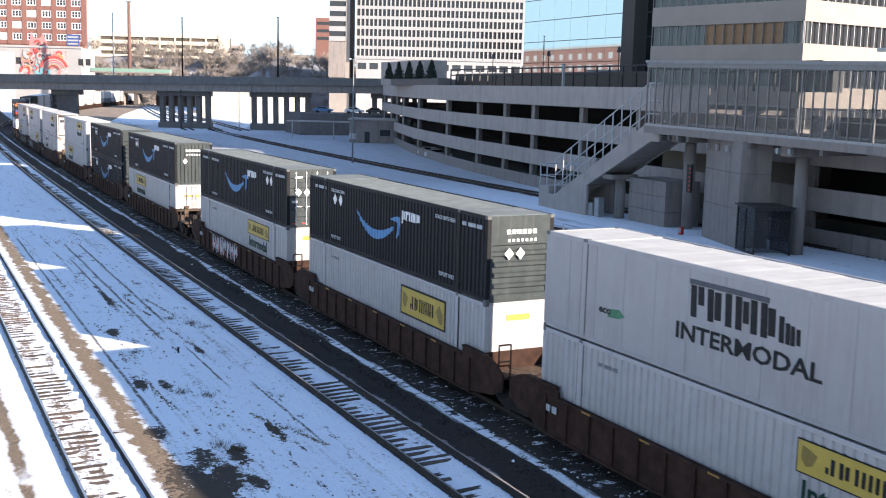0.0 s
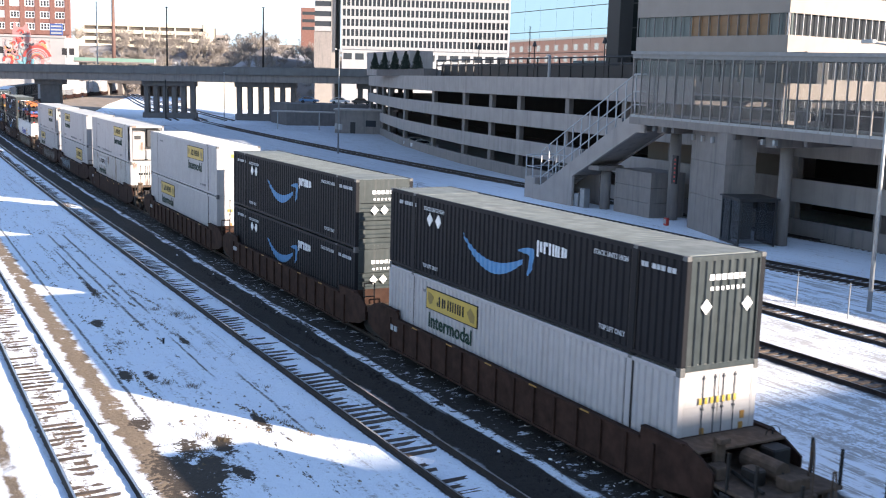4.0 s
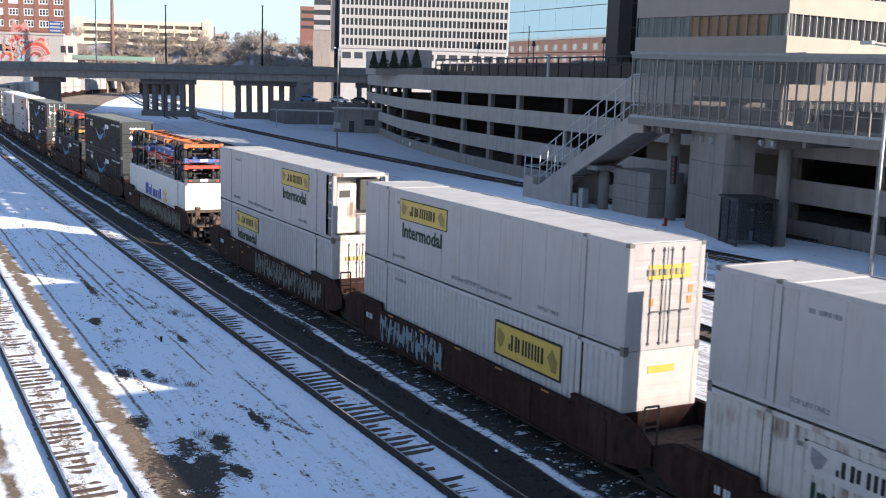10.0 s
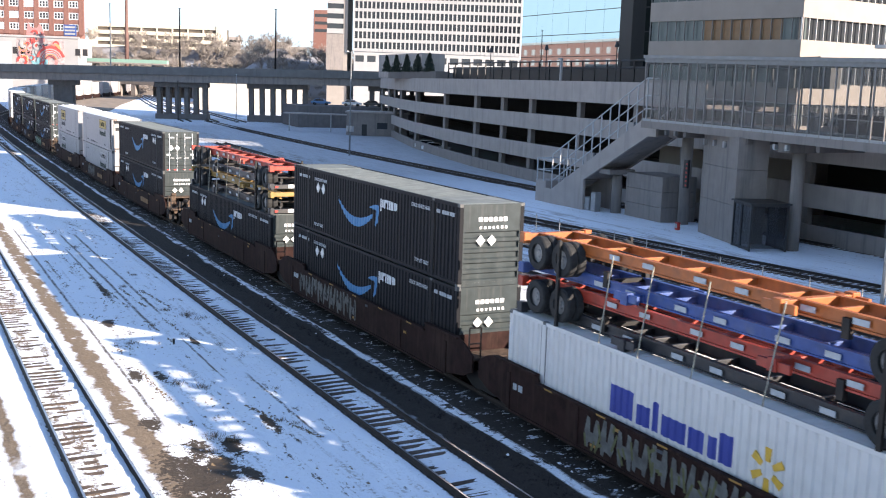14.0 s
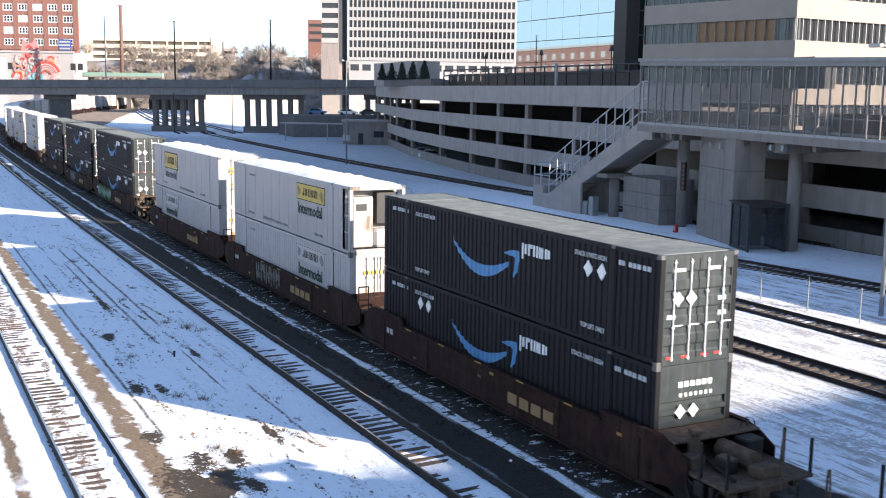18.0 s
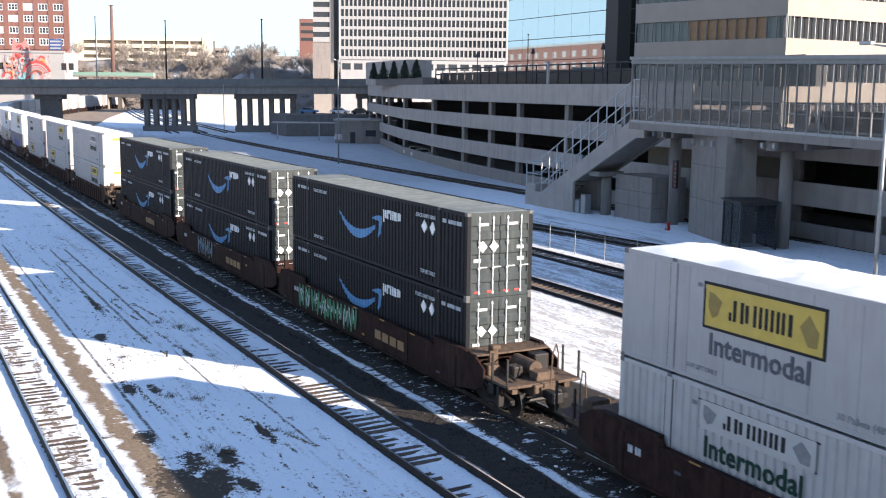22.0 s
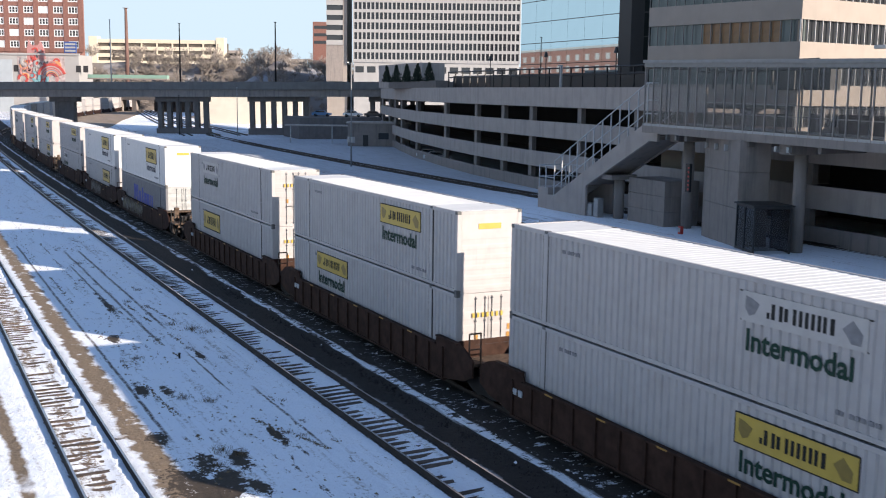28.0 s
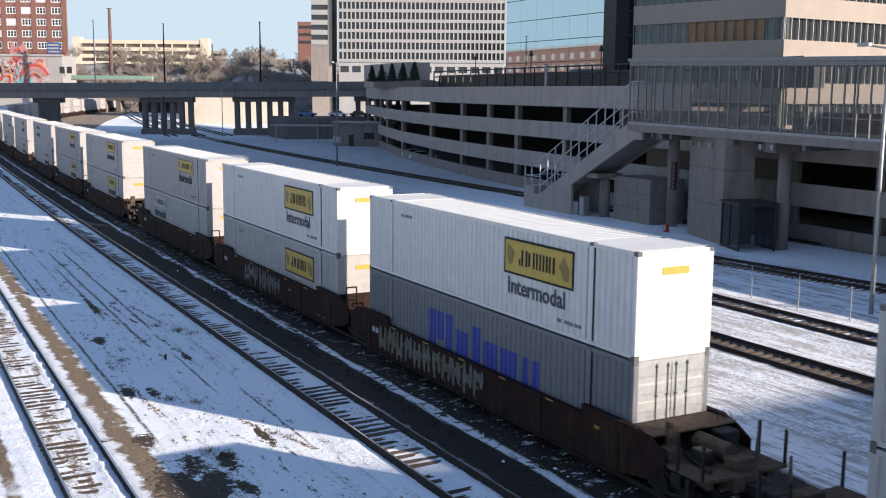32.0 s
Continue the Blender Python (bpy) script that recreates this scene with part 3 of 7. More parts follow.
FIVE = ((0.0, 0.05, -0.3, 0.75), (0.10, 0.06, 0.05, 0.70), (0.23, 0.05, 0, 0.75), (0.30, 0.05, 0.5, 0.75), (0.41, 0.05, 0, 0.75), (0.52, 0.05, 0, 0.75), (0.61, 0.05, 0, 0.72), (0.70, 0.05, 0, 0.70), (0.82, 0.06, 0.05, 0.70), (0.92, 0.06, 0.1, 0.65))
SIX = ((0, .045, 0, .4), (.07, .055, 0, 1), (.19, .055, 0, 1), (.27, .055, .08, .92), (.40, .05, 0, 1), (.49, .05, 0, 1), (.58, .05, 0, 1), (.67, .05, 0, 1), (.76, .05, 0, 1), (.84, .05, 0, 1), (.94, .06, 0, 1))
NUMS = ((0, .08, 0, 1), (.1, .08, 0, 1), (.30, .10, 0, 1), (.43, .08, 0, 1), (.55, .10, 0, 1), (.72, .10, 0, 1), (.85, .10, 0, 1))


def ring_mesh(name, material):
    """The rectangular frame round a container end."""
    o = [(-HB + 0.165, 0.01), (HB - 0.165, 0.01), (HB - 0.165, CH - 0.005), (-HB + 0.165, CH - 0.005)]
    i = [(-HB + 0.20, 0.15), (HB - 0.20, 0.15), (HB - 0.20, CH - 0.13), (-HB + 0.20, CH - 0.13)]
    v = [(x, y, z) for x in (HL - 0.1, HL - 0.006) for q in (o, i) for y, z in q]
    f = []
    for k in range(4):
        j = (k + 1) % 4
        f += [(8 + k, 8 + j, 12 + j, 12 + k), (k, 4 + k, 4 + j, j), (k, j, 8 + j, 8 + k), (4 + k, 12 + k, 12 + j, 4 + j)]
    return mesh_of(name, v, f, material)


def diamond(x, z, r=0.21, y=-HB - 0.006):
    return Shape().slab([(x, z - r * 1.15), (x + r, z), (x, z + r * 1.15), (x - r, z)], y, y + 0.035).mesh("placard", PLACARD)


def end_diamond(y, z, r=0.18, x=HL + 0.004):
    v = [(x, y, z - r * 1.1), (x, y + r, z), (x, y, z + r * 1.1), (x, y - r, z)]
    v += [(x - 0.03, a, b) for _, a, b in v]
    return mesh_of("placard", v, [(0, 1, 2, 3), (4, 7, 6, 5)] + [(i, 4 + i, 4 + (i + 1) % 4, (i + 1) % 4) for i in range(4)], PLACARD)


def container(spec, lite=False):
    """spec: style, sign place, sign kind, word, leading end, roof."""
    style, place, sign, word, end, roofing = spec
    body = {"A": NAVY, "J": WHITE, "O": WHITE_OLD, "R": REEFER, "P": REEFER, "W": CLEANWHITE, "M": GREYBOX}[style]
    if style == "J" and sign == "F" and word:
        body = CLEANWHITE
    roof_m = {"A": NAVY_ROOF, "J": SUNLITROOF, "O": WHITE_ROOF, "R": WHITE_ROOF, "P": WHITE_ROOF, "W": SUNLITROOF, "M": WHITE_ROOF}[style]
    what = {"A": "dark navy corrugated steel container with a pale blue curved arrow", "J": "white corrugated container with a sign panel and green lettering",
            "O": "rust-streaked white corrugated container with a faded sign", "R": "smooth white refrigerated container with a yellow sign",
            "P": "smooth white container with large black lettering", "W": "clean white container with blue lettering bars and a gold star",
            "M": "weathered grey corrugated container with large blue lettering bars"}[style]
    if style == "R" and end == "unit":
        what = "smooth white refrigerated container with open cooling-unit end"
    if style == "J" and sign == "F":
        what = "white corrugated container with a black-framed yellow sign"
    if style == "J" and sign == "W":
        what = "white corrugated container with a faded white sign"
    r = root("shipping_container", what + (", snowy roof" if roofing == "snow" else ""), "container", "containers on the train")
    smooth = style in "RP"
    k = (style, body.name)
    # walls
    if smooth:
        def panel():
            prof = [(-HL + 0.1, 0.0)]
            for i in range(1, 13):
                x = -HL + i * CL / 13
                prof += [(x - 0.03, 0.0), (x - 0.015, 0.014), (x + 0.015, 0.014), (x + 0.03, 0.0)]
            prof.append((HL - 0.1, 0.0))
            if end == "unit":
                prof = [q for q in prof if q[0] < HL - 0.95] + [(HL - 0.78, 0.0)]
            m = len(prof)
            return mesh_of("side_panel", [(u, -HB + 0.006 + d, z) for z in (0.15, CH - 0.10) for u, d in prof], [(i, i + 1, m + i + 1, m + i) for i in range(m - 1)], body)
        near = once((*k, "near", end == "unit"), panel)
    else:
        near = once((*k, "near"), lambda: corrugated("side_panel", -HL + 0.1, HL - 0.1, 0.14, CH - 0.09, -HB + 0.008, 0.042, 0.278, body))
    put("side_panel", near, r)
    if smooth and end == "unit":
        far_side = once((*k, "far_unit"), lambda: mesh_of("side_panel", [(v.co.x, -v.co.y, v.co.z) for v in near.vertices], [tuple(p.vertices)[::-1] for p in near.polygons], body))
        put("side_panel", far_side, r)
    else:
        put("side_panel", near, r, rot=(0, 0, 180))

    def roof_mesh():
        prof = [(-HL + 0.05, 0.0), (-HL + 0.2, 0.0), (-HL + 0.22, 0.022), (-6.05, 0.022)]
        n = 40 if not smooth else 9
        for i in range(n):
            x, p = -6.0 + 12.0 * i / n, 12.0 / n
            prof += [(x, 0.0), (x + p * 0.42, 0.0), (x + p * 0.5, 0.009), (x + p * 0.92, 0.009)]
        prof += [(6.05, 0.022), (HL - 0.22, 0.022), (HL - 0.2, 0.0), (HL - 0.05, 0.0)]
        m = len(prof)
        return mesh_of("roof", [(u, y, CH - 0.03 + d) for y in (-HB + 0.04, HB - 0.04) for u, d in prof], [(i, i + 1, m + i + 1, m + i) for i in range(m - 1)], roof_m)
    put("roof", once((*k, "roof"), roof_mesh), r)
    frame_m = body if style != "M" else GREYBOX
    post = once((*k, "post"), lambda: box_mesh("corner_post", -0.085, 0.085, -0.085, 0.085, 0.14, CH - 0.1, frame_m, 0.015))
    for sx in (-1, 1):
        for sy in (-1, 1):
            put("corner_post", post, r, (sx * (HL - 0.087), sy * (HB - 0.087), 0))
    def lift_post():
        sh = Shape().box(-0.11, 0.11, -0.028, 0.02, 0.12, CH - 0.08, 0.008)
        n = len(sh.f)
        # dark strips on either side stand in for the shadow in the seam
        sh.box(-0.150, -0.115, -0.008, 0.012, 0.14, CH - 0.1).box(0.115, 0.150, -0.008, 0.012, 0.14, CH - 0.1)
        me = sh.mesh("lifting_post", frame_m)
        me.materials.append(DARKSTEEL)
        for p in me.polygons[n:]:
            p.material_index = 1
        return me
    lift = once((*k, "lift"), lift_post)
    for sx in (-1, 1):
        for sy in (-1, 1):
            if not lite:
                put("lifting_post", lift, r, (sx * 6.32, sy * (HB - 0.014), 0), (0, 0, 0 if sy < 0 else 180))
    rail = once((*k, "rail"), lambda: box_mesh("rail", -HL + 0.15, HL - 0.15, -0.045, 0.045, -0.06, 0.06, frame_m, 0.01))
    for sy in (-1, 1):
        put("top_rail", rail, r, (0, sy * (HB - 0.047), CH - 0.06))
        put("bottom_rail", rail, r, (0, sy * (HB - 0.047), 0.125))
    put("floor", once("cfloor", lambda: box_mesh("floor", -HL + 0.1, HL - 0.1, -HB + 0.1, HB - 0.1, 0.08, 0.14, DARKSTEEL)), r)
    if not lite:
        cast = once("casting", lambda: box_mesh("corner_casting", -0.09, 0.09, -0.08, 0.08, -0.06, 0.06, CASTING, 0.012))
        for sx in (-1, 1):
            for sy in (-1, 1):
                put("corner_casting", cast, r, (sx * (HL - 0.088), sy * (HB - 0.078), 0.06))
                put("corner_casting", cast, r, (sx * (HL - 0.088), sy * (HB - 0.078), CH - 0.058))
                put("corner_casting", cast, r, (sx * 6.32, sy * (HB - 0.074), CH - 0.055))
    # ends: the leading end as given, the trailing one of the other kind
    end_m = {"A": GREY_DOOR, "M": GALV}.get(style, body)
    def nose_mesh():
        if end == "ribs":
            return corrugated("front_wall", -HB + 0.16, HB - 0.16, 0.14, CH - 0.1, HL - 0.012, 0.05, 0.24, end_m, axis="y", side=1)
        prof = [(0.14, 0.0), (0.20, 0.0)]
        for i in range(5):  # level pressed ribs below a plain top
            z, dep = 0.24 + i * 0.36, 0.07 if style == "A" else 0.004
            prof += [(z, 0.0), (z + 0.05, dep), (z + 0.20, dep), (z + 0.25, 0.0)]
        prof += [(CH - 0.1, 0.0)]
        m = len(prof)
        v = [(HL - 0.012 - d, y, z) for y in (-HB + 0.16, HB - 0.16) for z, d in prof]
        return mesh_of("front_wall", v, [(i, m + i, m + i + 1, i + 1) for i in range(m - 1)], end_m)
    def door_mesh():
        # one pressed leaf: a folded profile of level ribs with thickness behind it
        prof = [(0.14, 0.0)]
        for i in range(5):
            z = 0.30 + i * 0.48
            dep = 0.035 if style == "A" else 0.005
            prof += [(z, 0.0), (z + 0.05, dep), (z + 0.20, dep), (z + 0.25, 0.0)]
        prof += [(CH - 0.1, 0.0), (CH - 0.1, 0.06), (0.14, 0.06)]
        m = len(prof)
        v = [(HL - 0.012 - d, y, z) for y in (0.015, HB - 0.16) for z, d in prof]
        f = [(i, m + i, m + (i + 1) % m, (i + 1) % m) for i in range(m)]
        return mesh_of("door", v, f, end_m)
    bar_m = LETTER if style == "A" else GREYTXT
    def add_doors(flip):
        rz = 180 if flip else 0
        for q in (0, 1):
            me = once((*k, "door", q), (door_mesh if q == 0 else lambda: mesh_of("door", [(v.co.x, -v.co.y, v.co.z) for v in MESHES[(*k, "door", 0)].vertices],
                                                                                          [tuple(p.vertices)[::-1] for p in MESHES[(*k, "door", 0)].polygons], end_m)))
            d = put("door", me, r, rot=(0, 0, rz))
            if not lite:
                for j, yy in enumerate((0.28, 0.82) if style == "A" else (0.14, 0.52)):
                    def lock():
                        s = Shape().tube((HL + 0.01, yy, 0.12), (HL + 0.01, yy, CH - 0.12), 0.018 if style == "A" else 0.013, 6)
                        for z in (0.18, 1.0, 1.9, CH - 0.2):
                            s.box(HL - 0.03, HL + 0.028, yy - 0.035, yy + 0.035, z - 0.025, z + 0.025)
                        s.box(HL - 0.0, HL + 0.03, yy, yy + 0.30, 1.03, 1.06)
                        return s.mesh("lock_bar", bar_m)
                    me2 = once((*k, "lock", j), lock)
                    if q:
                        put("lock_bar", me2, d, (0, -1.10 if style == "A" else -0.66, 0))
                    else:
                        put("lock_bar", me2, d)
        hd = once((*k, "header"), lambda: ring_mesh("door_frame", end_m))
        put("door_frame", hd, r, rot=(0, 0, rz))
    def add_nose(flip):
        rz = 180 if flip else 0
        put("front_wall", once((*k, "nose", end == "ribs"), nose_mesh), r, rot=(0, 0, rz))
        hd = once((*k, "header"), lambda: ring_mesh("door_frame", end_m))
        put("end_frame", hd, r, rot=(0, 0, rz))

    if end == "door":
        add_doors(False)
        add_nose(True)
    elif end in ("nose", "ribs"):
        add_nose(False)
        add_doors(True)
    else:
        # cooling unit in an open frame
        add_doors(True)
        put("rear_wall", once("unit_wall", lambda: box_mesh("rear_wall", HL - 0.75, HL - 0.70, -HB + 0.1, HB - 0.1, 0.14, CH - 0.1, REEFER)), r)
        def fr():
            s = Shape()
            for y in (-HB + 0.09, HB - 0.09):
                for z in (0.9, 1.6, 2.2):
                    s.box(HL - 0.72, HL - 0.02, y - 0.03, y + 0.03, z, z + 0.06)
            s.box(HL - 0.12, HL - 0.01, -HB + 0.1, HB - 0.1, CH - 0.16, CH - 0.01, 0.01).box(HL - 0.14, HL - 0.0, -HB + 0.1, HB - 0.1, 0.0, 0.22, 0.01)
            return s.mesh("end_frame", WHITE_OLD)
        put("end_frame", once("unit_frame", fr), r)
        put("cooling_unit", once("unit_box", lambda: Shape().box(HL - 0.7, HL - 0.14, -HB + 0.22, -0.15, 0.3, 2.45, 0.04).mesh("cooling_unit", WHITE_OLD)), r, label="white machinery casing with rust stains")
        put("condenser", once("unit_cond", lambda: box_mesh("condenser", HL - 0.7, HL - 0.25, 0.05, HB - 0.25, 1.25, 2.6, DARKFRAME, 0.03)), r, label="dark condenser panel")
        put("fuel_tank", once("unit_tank", lambda: Shape().box(HL - 0.68, HL - 0.12, -0.1, HB - 0.25, 0.25, 1.05, 0.12).mesh("fuel_tank", OFFWHITE)), r, label="white tank")
        put("grille", once("unit_gr", lambda: box_mesh("grille", HL - 0.15, HL - 0.125, -HB + 0.35, -0.45, 1.85, 2.15, DARKFRAME)), r)
    # graphics on the side toward the open ground
    yb = -HB - 0.008
    if style == "A":
        put("arrow_graphic", once("swoosh", swoosh_mesh), r, label="pale blue curved arrow")
        put("wordmark", once("five", lambda: bar_word(FIVE, UX + 9.62, 2.02, 0.46, 1.55, LETTER)), r)
        dx = 13.06 if end == "door" else 2.75
        for q in (0, 0.63):
            put("placard", once(("dia", dx + q), lambda: diamond(UX + dx + q, 2.10)), r, label="white diamond placard")
        if not lite:
            put("lettering", once("stackw", lambda: word_mesh("STACK UNITS HIGH", 0.14, LETTER_DIM, 1.5)), r, (UX + 12.40, yb + 0.006, 2.42))
            put("lettering", once("stackw", None), r, (UX + 2.30, yb + 0.006, 2.40))
            put("lettering", once("topl", lambda: word_mesh("TOP LIFT ONLY", 0.14, LETTER_DIM, 1.15)), r, (UX + 12.78, yb + 0.006, 0.42))
            put("lettering", once("topl", None), r, (UX + 2.3, yb + 0.006, 0.36))
            for xx in (14.45, 0.35):
                put("number_mark", once(("nums", xx), lambda: bar_word(NUMS, UX + xx, 2.42, 0.13, 1.4, LETTER_DIM)), r)
            for yy in (-0.42, 0.02) if end == "door" else ((-0.75, 0.94) if end == "ribs" else (-0.55, 0.0)):
                put("placard", once(("edia", yy, end), lambda: end_diamond(yy - 0.28 if end == "door" else yy * 0.8, 1.75 if end == "door" else 1.62, x=HL + (0.036 if end == "door" else 0.006))), r, label="white diamond placard")
            if end in ("nose", "ribs"):
                put("wordmark", once("nosebars", lambda: mesh_of("wordmark", [(HL + 0.006, -0.55 + q * 0.2 + d, z) for q in range(6) for d, z in ((0, 2.28), (0.15, 2.28), (0.15, 2.43), (0, 2.43))], [tuple(range(4 * i, 4 * i + 4)) for i in range(6)], LETTER)), r)
                put("number_mark", once("nosenum", lambda: mesh_of("number_mark", [(HL + 0.006, -0.5 + q * 0.17 + d, z) for q in range(7) for d, z in ((0, 2.02), (0.09, 2.02), (0.09, 2.12), (0, 2.12))], [tuple(range(4 * i, 4 * i + 4)) for i in range(7)], LETTER)), r)
            else:
                for yy in (-0.86, 0.30):
                    put("marking_plate", once(("mk", yy), lambda: box_mesh("marking_plate", HL - 0.02, HL - 0.006, yy, yy + 0.4, 2.44, 2.54, LETTER_DIM)), r)
                for yy, zz in ((-1.02, 1.22), (0.68, 1.22), (0.66, 1.62)):
                    put("marking_plate", once(("mk2", yy), lambda: box_mesh("marking_plate", HL - 0.03, HL - 0.004, yy, yy + 0.28, zz, zz + 0.12, LETTER_DIM)), r)
                for yy in (-1.0, -0.5, 0.15, 0.6):
                    put("reflector", once(("rf", yy), lambda: box_mesh("reflector", HL - 0.02, HL + 0.002, yy, yy + 0.22, 0.17, 0.24, REDMARK)), r)
    elif style in "JOR":
        x0 = UX + (9.75 if place == "R" else 2.70)
        z1 = 2.55 if sign != "F" else (2.46 if word else 2.36)
        h = 0.70 if sign != "F" else 0.98
        w = 3.55
        panel_m = CREAM if sign == "W" else YELLOW
        if sign == "F":
            put("sign_frame", once(("sf", place, word), lambda: box_mesh("sign_frame", x0 - 0.08, x0 + w + 0.08, yb - 0.001, yb + 0.03, z1 - h - 0.07, z1 + 0.07, BLACK)), r, label="black sign frame")
        if sign == "W" and not lite:
            put("sign_frame", once(("sfw", place), lambda: Shape().box(x0 - 0.10, x0 + w + 0.10, yb - 0.001, yb + 0.03, z1 - 0.03, z1).box(x0 - 0.03, x0 + w + 0.03, yb - 0.001, yb + 0.03, z1 - h, z1 - h + 0.03).mesh("sign_frame", BLACK)), r)
        if sign == "Y" and not lite:
            put("sign_frame", once(("sfy", place), lambda: box_mesh("sign_frame", x0 - 0.035, x0 + w + 0.035, yb - 0.001, yb + 0.03, z1 - h - 0.035, z1 + 0.035, BLACK)), r, label="thin black sign border")
        put("sign_panel", once(("sp", place, sign, word), lambda: Shape().slab([(x0, z1 - h), (x0 + w, z1 - h), (x0 + w, z1), (x0, z1)], yb - 0.006, yb + 0.03).mesh("sign_panel", panel_m)), r,
            label="yellow sign panel" if sign != "W" else "faded white sign panel")
        put("wordmark", once(("sb", place, sign, word), lambda: bar_word(SIX, x0 + w * 0.22, z1 - h * 0.74, h * 0.50, w * 0.54, BLACK, y=yb - 0.008)), r, label="black lettering bars")
        if not lite:
            blot = MOTIF if sign != "W" else FAINT
            put("sign_motif", once(("sm", place, sign, word), lambda: Shape().slab([(x0 + 0.1, z1 - h * .55), (x0 + .25, z1 - h * .8), (x0 + .42, z1 - h * .7), (x0 + .55, z1 - h * .35), (x0 + .3, z1 - h * .2), (x0 + .12, z1 - h * .15)], yb - 0.010, yb + 0.02).mesh("sign_motif", blot)), r)
            put("sign_motif", once(("sm2", place, sign, word), lambda: Shape().slab([(x0 + w - .65, z1 - h * .45), (x0 + w - .4, z1 - h * .85), (x0 + w - .15, z1 - h * .85), (x0 + w - .12, z1 - h * .5), (x0 + w - .4, z1 - h * .15)], yb - 0.010, yb + 0.02).mesh("sign_motif", blot)), r)
        if word:
            tm = GREEN if style != "O" else GREYTXT
            if sign in "WF":
                tm = GREYTXT if sign == "F" else GREEN
            put("lettering", once(("int", tm.name), lambda: word_mesh("Intermodal", 0.52, tm, 3.1)), r, (x0 + 0.14, yb + 0.002, z1 - h - 0.66))
        if not lite:
            if style != "R":
                put("small_mark", once("tl", lambda: bar_word(NUMS, UX + 12.6, 0.40, 0.10, 1.2, FAINT)), r)
            put("small_mark", once("tr2", lambda: bar_word(NUMS, UX + 2.4, 2.36, 0.10, 0.9, FAINT)), r)
            if style == "R":
                put("lettering", once("pallets", lambda: word_mesh('30 Pallets (48"X40") Refrigerated Container', 0.15, FAINT, 3.9)), r, (UX + (4.6 if place == "R" else 6.7), yb + 0.006, 0.30))
                put("lettering", once("toplift", lambda: word_mesh("TOP LIFT ONLY", 0.12, FAINT, 1.1)), r, (UX + 12.0, yb + 0.006, 0.34))
                put("lettering", once("toplift", None), r, (UX + 2.1, yb + 0.006, 0.34))
            if end == "door":
                def end_bars():
                    return mesh_of("door_mark", [(HL + 0.034, -0.66 + q * 0.19 + d, z) for q in range(7) for d, z in ((0, 2.03), (0.09, 2.03), (0.09, 2.2), (0, 2.2))], [tuple(range(4 * i, 4 * i + 4)) for i in range(7)], {"J": YELLOW, "R": FAINT}.get(style, BLACK))
                if style == "R":
                    put("door_sign", once("dsr", lambda: box_mesh("door_sign", HL - 0.02, HL + 0.003, -0.62, 0.80, 1.92, 2.30, YELLOW)), r, label="yellow door sign")
                put("door_mark", once(("dm", style), end_bars), r, label="lettering bars across the doors")
                for yy, zz in ((-0.55, 1.2), (0.75, 1.2), (0.78, 1.5)):
                    put("marking_plate", once(("wmk", yy, zz), lambda: box_mesh("marking_plate", HL - 0.02, HL + 0.003, yy, yy + 0.14, zz, zz + 0.2, REFLECT)), r)
            elif end == "nose":
                put("end_sign", once("es", lambda: box_mesh("end_sign", HL - 0.02, HL + 0.004, -0.45, 0.45, 2.25, 2.45, YELLOW)), r, label="small yellow sign")
    elif style == "P":
        put("wordmark", once("pbars", lambda: bar_word(((0, .055, 0, 1), (.075, .055, .42, 1), (.17, .055, 0, 1), (.24, .06, .1, .95), (.345, .055, 0, 1), (.44, .055, 0, 1), (.51, .05, .25, .9), (.58, .055, 0, 1), (.67, .055, 0, 1), (.735, .06, .1, .9), (.83, .04, 0, .75), (.885, .035, 0, .6), (.93, .03, 0, .55), (.975, .03, .05, .5)), UX + 6.05, 1.62, 0.78, 3.5, BLACK, lean=-0.05)), r, label="large black lettering bars")
        put("wordmark", once("pbars2", lambda: bar_word(((0, .8, 0, 1),), UX + 5.95, 2.42, 0.12, 3.3, GREYTXT)), r)
        put("lettering", once("interm", lambda: word_mesh("INTERMODAL", 0.42, BLACK, 4.75)), r, (UX + 5.5, yb + 0.002, 1.0))
        put("lettering", once("eco", lambda: word_mesh("eco", 0.22, BLACK, 0.55)), r, (UX + 2.3, yb + 0.002, 1.0))
        put("leaf_graphic", once("leaf", lambda: Shape().slab([(UX + 2.7, .92), (UX + 3.2, .95), (UX + 3.45, 1.05), (UX + 3.2, 1.2), (UX + 2.8, 1.15)], yb, yb + 0.02).mesh("leaf_graphic", GRAFGREEN)), r, label="small green leaf graphic")
    elif style == "W":
        put("wordmark", once("wbars", lambda: on_ribs("wordmark", bar_polys(((0, .22, 0, 1), (.25, .12, 0, .7), (.39, .05, 0, 1), (.46, .20, 0, .7), (.68, .12, 0, .7), (.82, .07, 0, .7), (.91, .09, 0, .95)), UX + 4.85, 1.15, 0.78, 4.75), ROYAL)), r, label="royal blue lettering bars")
        def star():
            s = Shape()
            for i in range(6):
                a = math.pi / 2 + i * math.pi / 3
                c, q = math.cos(a), math.sin(a)
                s.slab([(UX + 10.75 + c * .2 - q * .07, 1.5 + q * .2 + c * .07), (UX + 10.75 + c * .2 + q * .07, 1.5 + q * .2 - c * .07), (UX + 10.75 + c * .52 + q * .10, 1.5 + q * .52 - c * .10), (UX + 10.75 + c * .52 - q * .10, 1.5 + q * .52 + c * .10)][::-1], yb - 0.004, yb + 0.03)
            return s.mesh("star_graphic", SPARK)
        put("star_graphic", once("star", star), r, label="gold six-ray star")
    elif style == "M":
